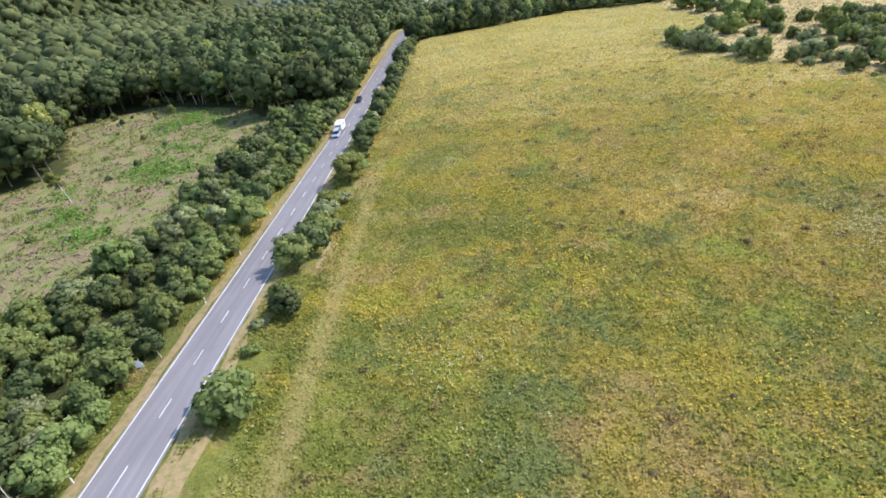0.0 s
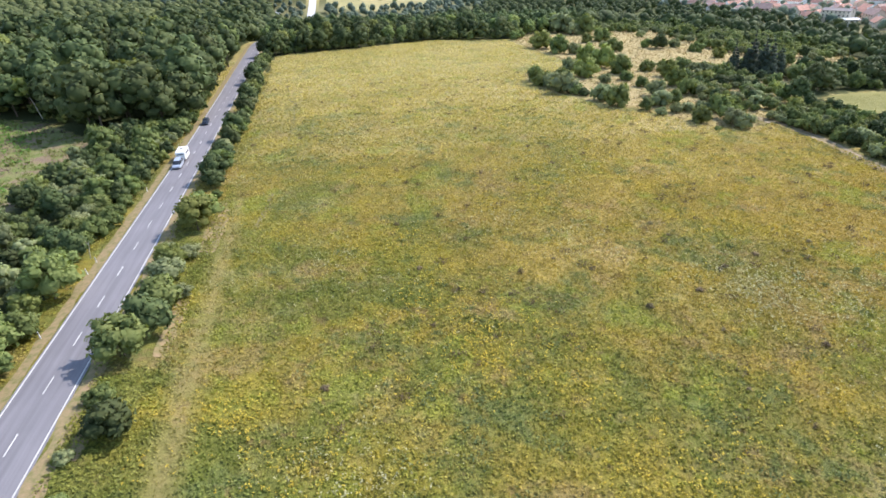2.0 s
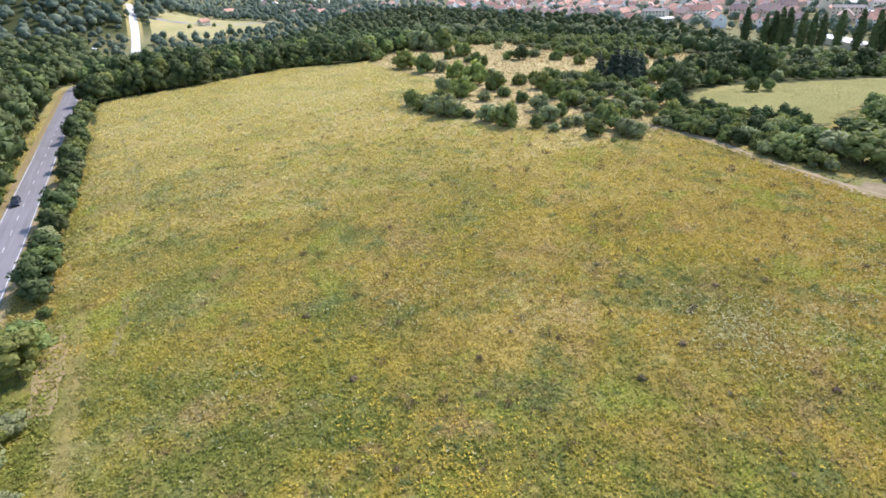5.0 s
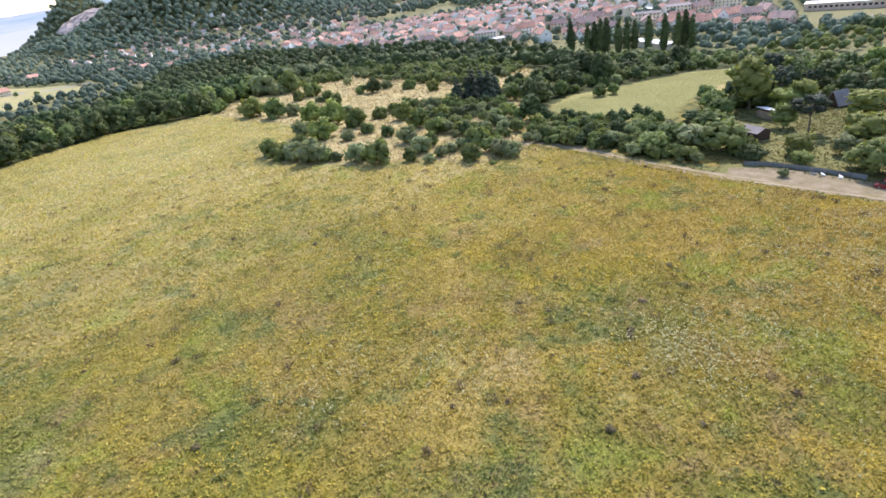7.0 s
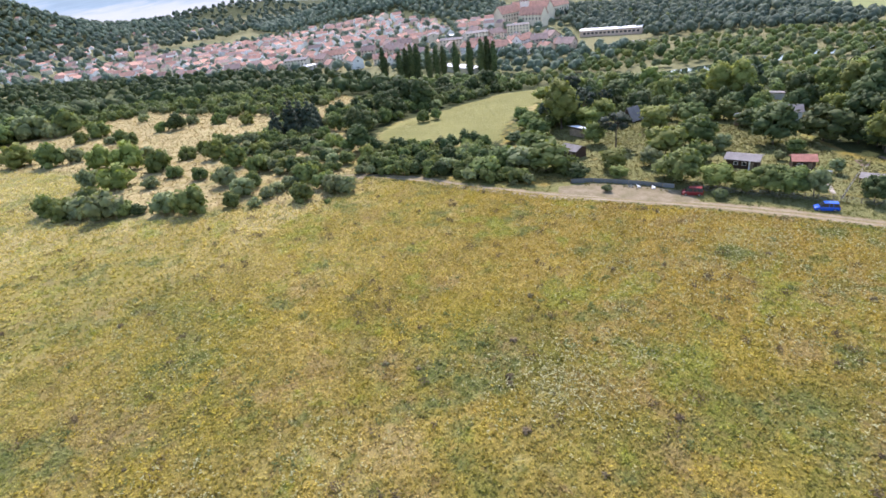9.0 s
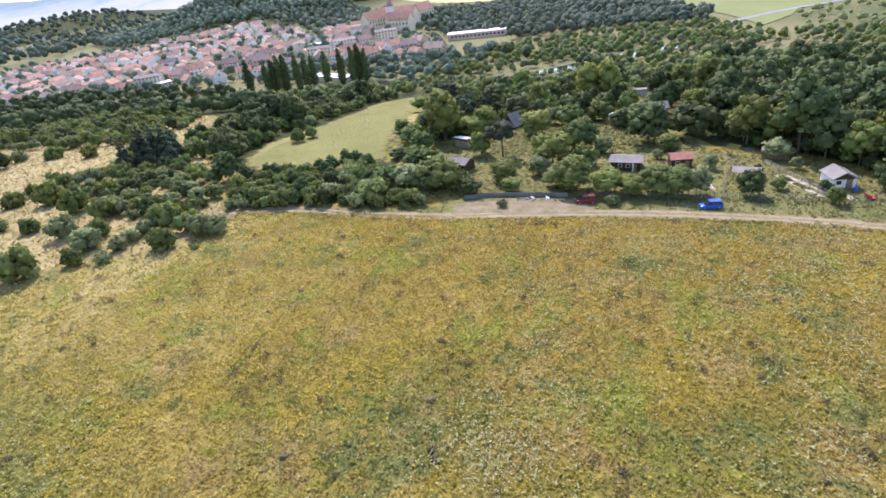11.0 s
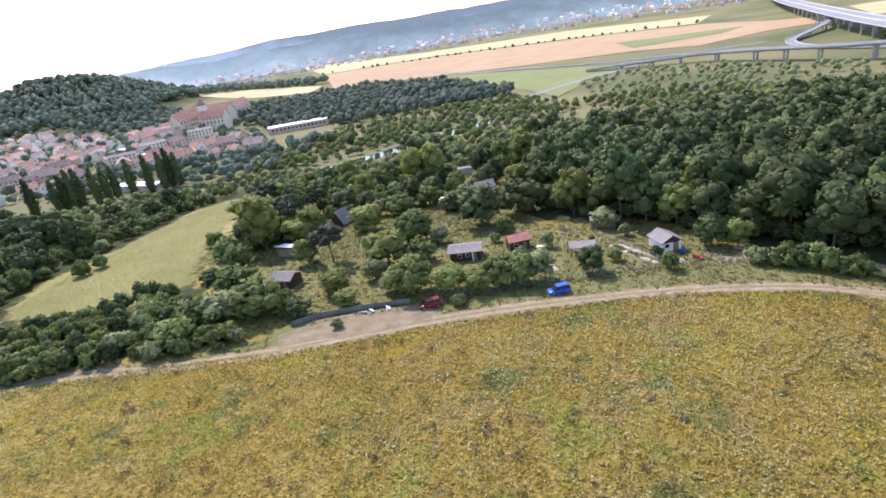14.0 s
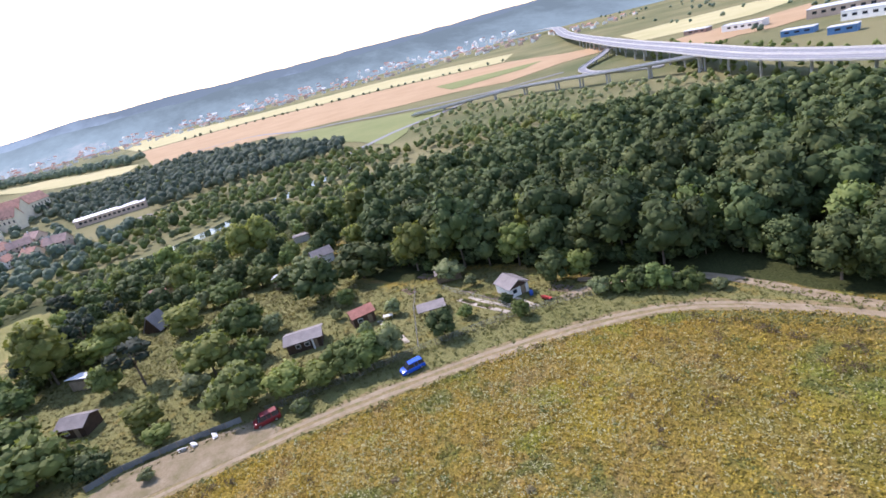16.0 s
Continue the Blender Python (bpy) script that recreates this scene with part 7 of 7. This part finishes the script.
# castle and long hall
castle = thing("castle", "large cream chateau with steep red tiled roofs", "castle", m=on_ground(756, 270, 0))
for w, d, x, y, turn, eave in [(58, 14, 0, 0, 70, 13), (36, 13, -24, 22, 160, 12), (40, 13, 14, -26, 160, 13), (34, 12, -34, -14, 70, 9)]:
    for nm, bm, mat in (("wing", gable_wall(w, d, eave, 8, -5), "plaster_cream"), ("roof", gable_roof(w, d, eave, 8, 0.6, 0.3), "roof_tile")):
        bm.transform(pose(x, y, 0, 0, 0, turn))
        wing = part(nm, bm, M[mat], castle)
    for k in range(int(w // 5)):
        for fl in (3.0, 7.5):
            for s in (-1, 1):
                bm = boxed(-w / 2 + 1.7 + 5 * k, -w / 2 + 3.3 + 5 * k, s * (d / 2 - 0.05), s * (d / 2 + 0.1), fl, fl + 2.4)
                bm.transform(pose(x, y, 0, 0, 0, turn))
                part("window", bm, M["pane"], castle)
bm = boxed(-4, 4, -4, 4, -4, 22)
bm.transform(pose(-6, 6, 0, 0, 0, 70))
part("tower", bm, M["plaster_white"], castle)
bm = rod(bmesh.new(), (-6, 6, 22), (-6, 6, 31), 5.6, 0.3, 8)
part("spire", bm, M["roof_brown"], castle)
hall = thing("factory_hall", "long low hall with a pale sheet roof", "hall", m=on_ground(648, 149, 92))
part("wall", gable_wall(60, 14, 6, 1.2, -3), M["plaster_pink"], hall)
part("roof", gable_roof(60, 14, 6, 1.2, 0.4, 0.3), M["roof_pale"], hall)
for k in range(14):
    part("window", boxed(-28 + 4 * k, -25.6 + 4 * k, 6.97, 7.08, 2.4, 4.2), M["pane"], hall)
for x, y, turn, w in [(552, 117, -42, 30), (616, 206, 88, 40), (470, 232, 60, 46)]:
    ob = thing("factory_hall", "low grey shed with a flat roof by the river", "hall", "sheds", on_ground(x, y, turn))
    part("wall", gable_wall(w, 11, 4.4, 0.7, -3), M["plaster_cream"], ob)
    part("roof", gable_roof(w, 11, 4.4, 0.7, 0.4, 0.25), M["roof_pale" if w > 45 else "roof_grey"], ob)

# quarry face and far ridges
n = Nodes("quarry_rock")
n.principled(n.ramp(n.noise(n.position(), 0.03, 5, 0.7), [(0.3, (0.30, 0.26, 0.24)), (0.7, (0.52, 0.43, 0.39))]), 0.95, normal=n.bump(n.noise(n.position(), 0.06, 5), 0.8, 6.0), spec=0.1)
M["rock"] = n.mat
verts, faces = [], []
for i in range(22):
    for j in range(16):
        u, v = i / 21, j / 15
        x = 455 + 150 * u + 18 * noise.noise((i * 0.4, j * 0.4, 1))
        y = 2150 + (110 - 50 * u) * v + 14 * noise.noise((i * 0.5, j * 0.5, 4))
        edge = min(u, 1 - u, v, 1 - v) < 0.02
        verts.append((x, y, float(ground(x, y)) + (-4 if edge else 5 + 5 * noise.noise((i * 0.6, j * 0.6, 9)))))
for i in range(21):
    for j in range(15):
        faces.append((i * 16 + j, (i + 1) * 16 + j, (i + 1) * 16 + j + 1, i * 16 + j + 1))
put("quarry_face", mesh_from("quarry_face", verts, faces, M["rock"], smooth=True), label="pale pinkish quarry face on the far hill", category="cliff", kind="structure")


def ridge(name, profile, far, colour, strength, seed, label):
    """A distant range, seen against the sky."""
    n = Nodes(name + "_haze")
    sep = n.add("ShaderNodeSeparateXYZ")
    n.link(n.position(), sep.inputs[0])
    wide = n.add("ShaderNodeMapping")
    wide.inputs["Scale"].default_value = (0.15, 1.0, 2.4)
    n.link(n.position(), wide.inputs["Vector"])
    # haze put into the glow colour: paler at the foot and towards the north
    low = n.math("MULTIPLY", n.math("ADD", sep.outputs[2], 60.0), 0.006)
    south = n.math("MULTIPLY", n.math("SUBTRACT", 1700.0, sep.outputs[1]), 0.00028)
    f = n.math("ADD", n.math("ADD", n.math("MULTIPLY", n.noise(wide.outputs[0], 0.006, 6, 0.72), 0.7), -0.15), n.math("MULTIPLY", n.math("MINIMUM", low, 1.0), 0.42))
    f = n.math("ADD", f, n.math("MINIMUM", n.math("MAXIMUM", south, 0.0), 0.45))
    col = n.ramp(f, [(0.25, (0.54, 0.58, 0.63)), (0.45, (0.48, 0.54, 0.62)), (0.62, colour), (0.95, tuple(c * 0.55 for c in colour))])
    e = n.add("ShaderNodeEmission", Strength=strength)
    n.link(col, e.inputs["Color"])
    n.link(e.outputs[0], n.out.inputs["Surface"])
    verts, faces = [], []
    heads = np.arange(profile[0][0], profile[-1][0] + 0.01, 0.35)
    for k, hd in enumerate(heads):
        up = float(np.interp(hd, [p[0] for p in profile], [p[1] for p in profile])) + 0.28 * noise.noise((hd * 0.16, seed, 0)) + 0.10 * noise.noise((hd * 0.6, seed, 2)) + 0.02 * noise.noise((hd * 4.0, seed, 5))
        a = radians(hd)
        for depth, part_up in ((-0.16, 0.0), (-0.08, 0.5), (0.0, 1.0), (0.10, 0.7)):
            r = far * (1 + depth)
            top = 41 + far * math.tan(radians(up))
            verts.append((60 + r * math.sin(a), 20 + r * math.cos(a), -60 + (top + 60) * part_up))
    m = 4
    for k in range(len(heads) - 1):
        for s in range(m - 1):
            faces.append((k * m + s, (k + 1) * m + s, (k + 1) * m + s + 1, k * m + s + 1))
    return put(name, mesh_from(name, verts, faces, n.mat, smooth=True), label=label, category="backdrop", kind="structure")


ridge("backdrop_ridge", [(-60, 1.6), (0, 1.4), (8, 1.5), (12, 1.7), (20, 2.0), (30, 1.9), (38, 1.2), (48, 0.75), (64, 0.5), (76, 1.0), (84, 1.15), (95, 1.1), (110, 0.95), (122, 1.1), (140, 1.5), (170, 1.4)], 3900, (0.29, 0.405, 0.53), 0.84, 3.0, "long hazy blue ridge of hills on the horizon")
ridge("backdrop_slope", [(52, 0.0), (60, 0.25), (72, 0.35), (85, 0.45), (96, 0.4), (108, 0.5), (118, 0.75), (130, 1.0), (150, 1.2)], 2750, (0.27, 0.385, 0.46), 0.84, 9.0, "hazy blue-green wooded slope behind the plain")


def slope_houses(name, first, last, far, count, seed, label):
    """Pale blocks and gabled houses strewn over the foot of a distant slope."""
    rng = random.Random(seed)
    bm = bmesh.new()
    for k in range(count):
        hd, t = rng.uniform(first, last), rng.uniform(0.05, 0.55) ** 1.3
        a, r = radians(hd), far * (1 - 0.16 + 0.08 * t * 2) - 25
        up = 0.30 + 0.5 * max(0.0, (hd - 84) / 40)
        z = -60 + (101 + far * math.tan(radians(up))) * t * 0.9
        w, d, h = rng.uniform(10, 24), rng.uniform(8, 12), rng.uniform(3, 7)
        m = pose(60 + r * math.sin(a), 20 + r * math.cos(a), z, 0, 0, rng.uniform(0, 180))
        prof = [(-d / 2, -12), (d / 2, -12), (d / 2, h), (0, h + 4), (-d / 2, h)]
        ends = [[bm.verts.new(m @ Vector((e, py, pz))) for py, pz in prof] for e in (-w / 2, w / 2)]
        for f in (ends[0][::-1], ends[1]):
            bm.faces.new(f).material_index = 0
        for j in range(5):
            bm.faces.new([ends[0][j], ends[0][(j + 1) % 5], ends[1][(j + 1) % 5], ends[1][j]]).material_index = 1 if j in (2, 3) and k % 3 else 0
    bmesh.ops.recalc_face_normals(bm, faces=bm.faces)
    me = bpy.data.meshes.new(name)
    bm.to_mesh(me)
    bm.free()
    me.materials.append(M["plaster_white"])
    me.materials.append(M["roof_tile"])
    return put(name, me, label=label, category="houses", kind="stuff")


slope_houses("far_settlement", 70, 118, 2750, 420, 191, "pale houses strewn over a distant hazy slope")
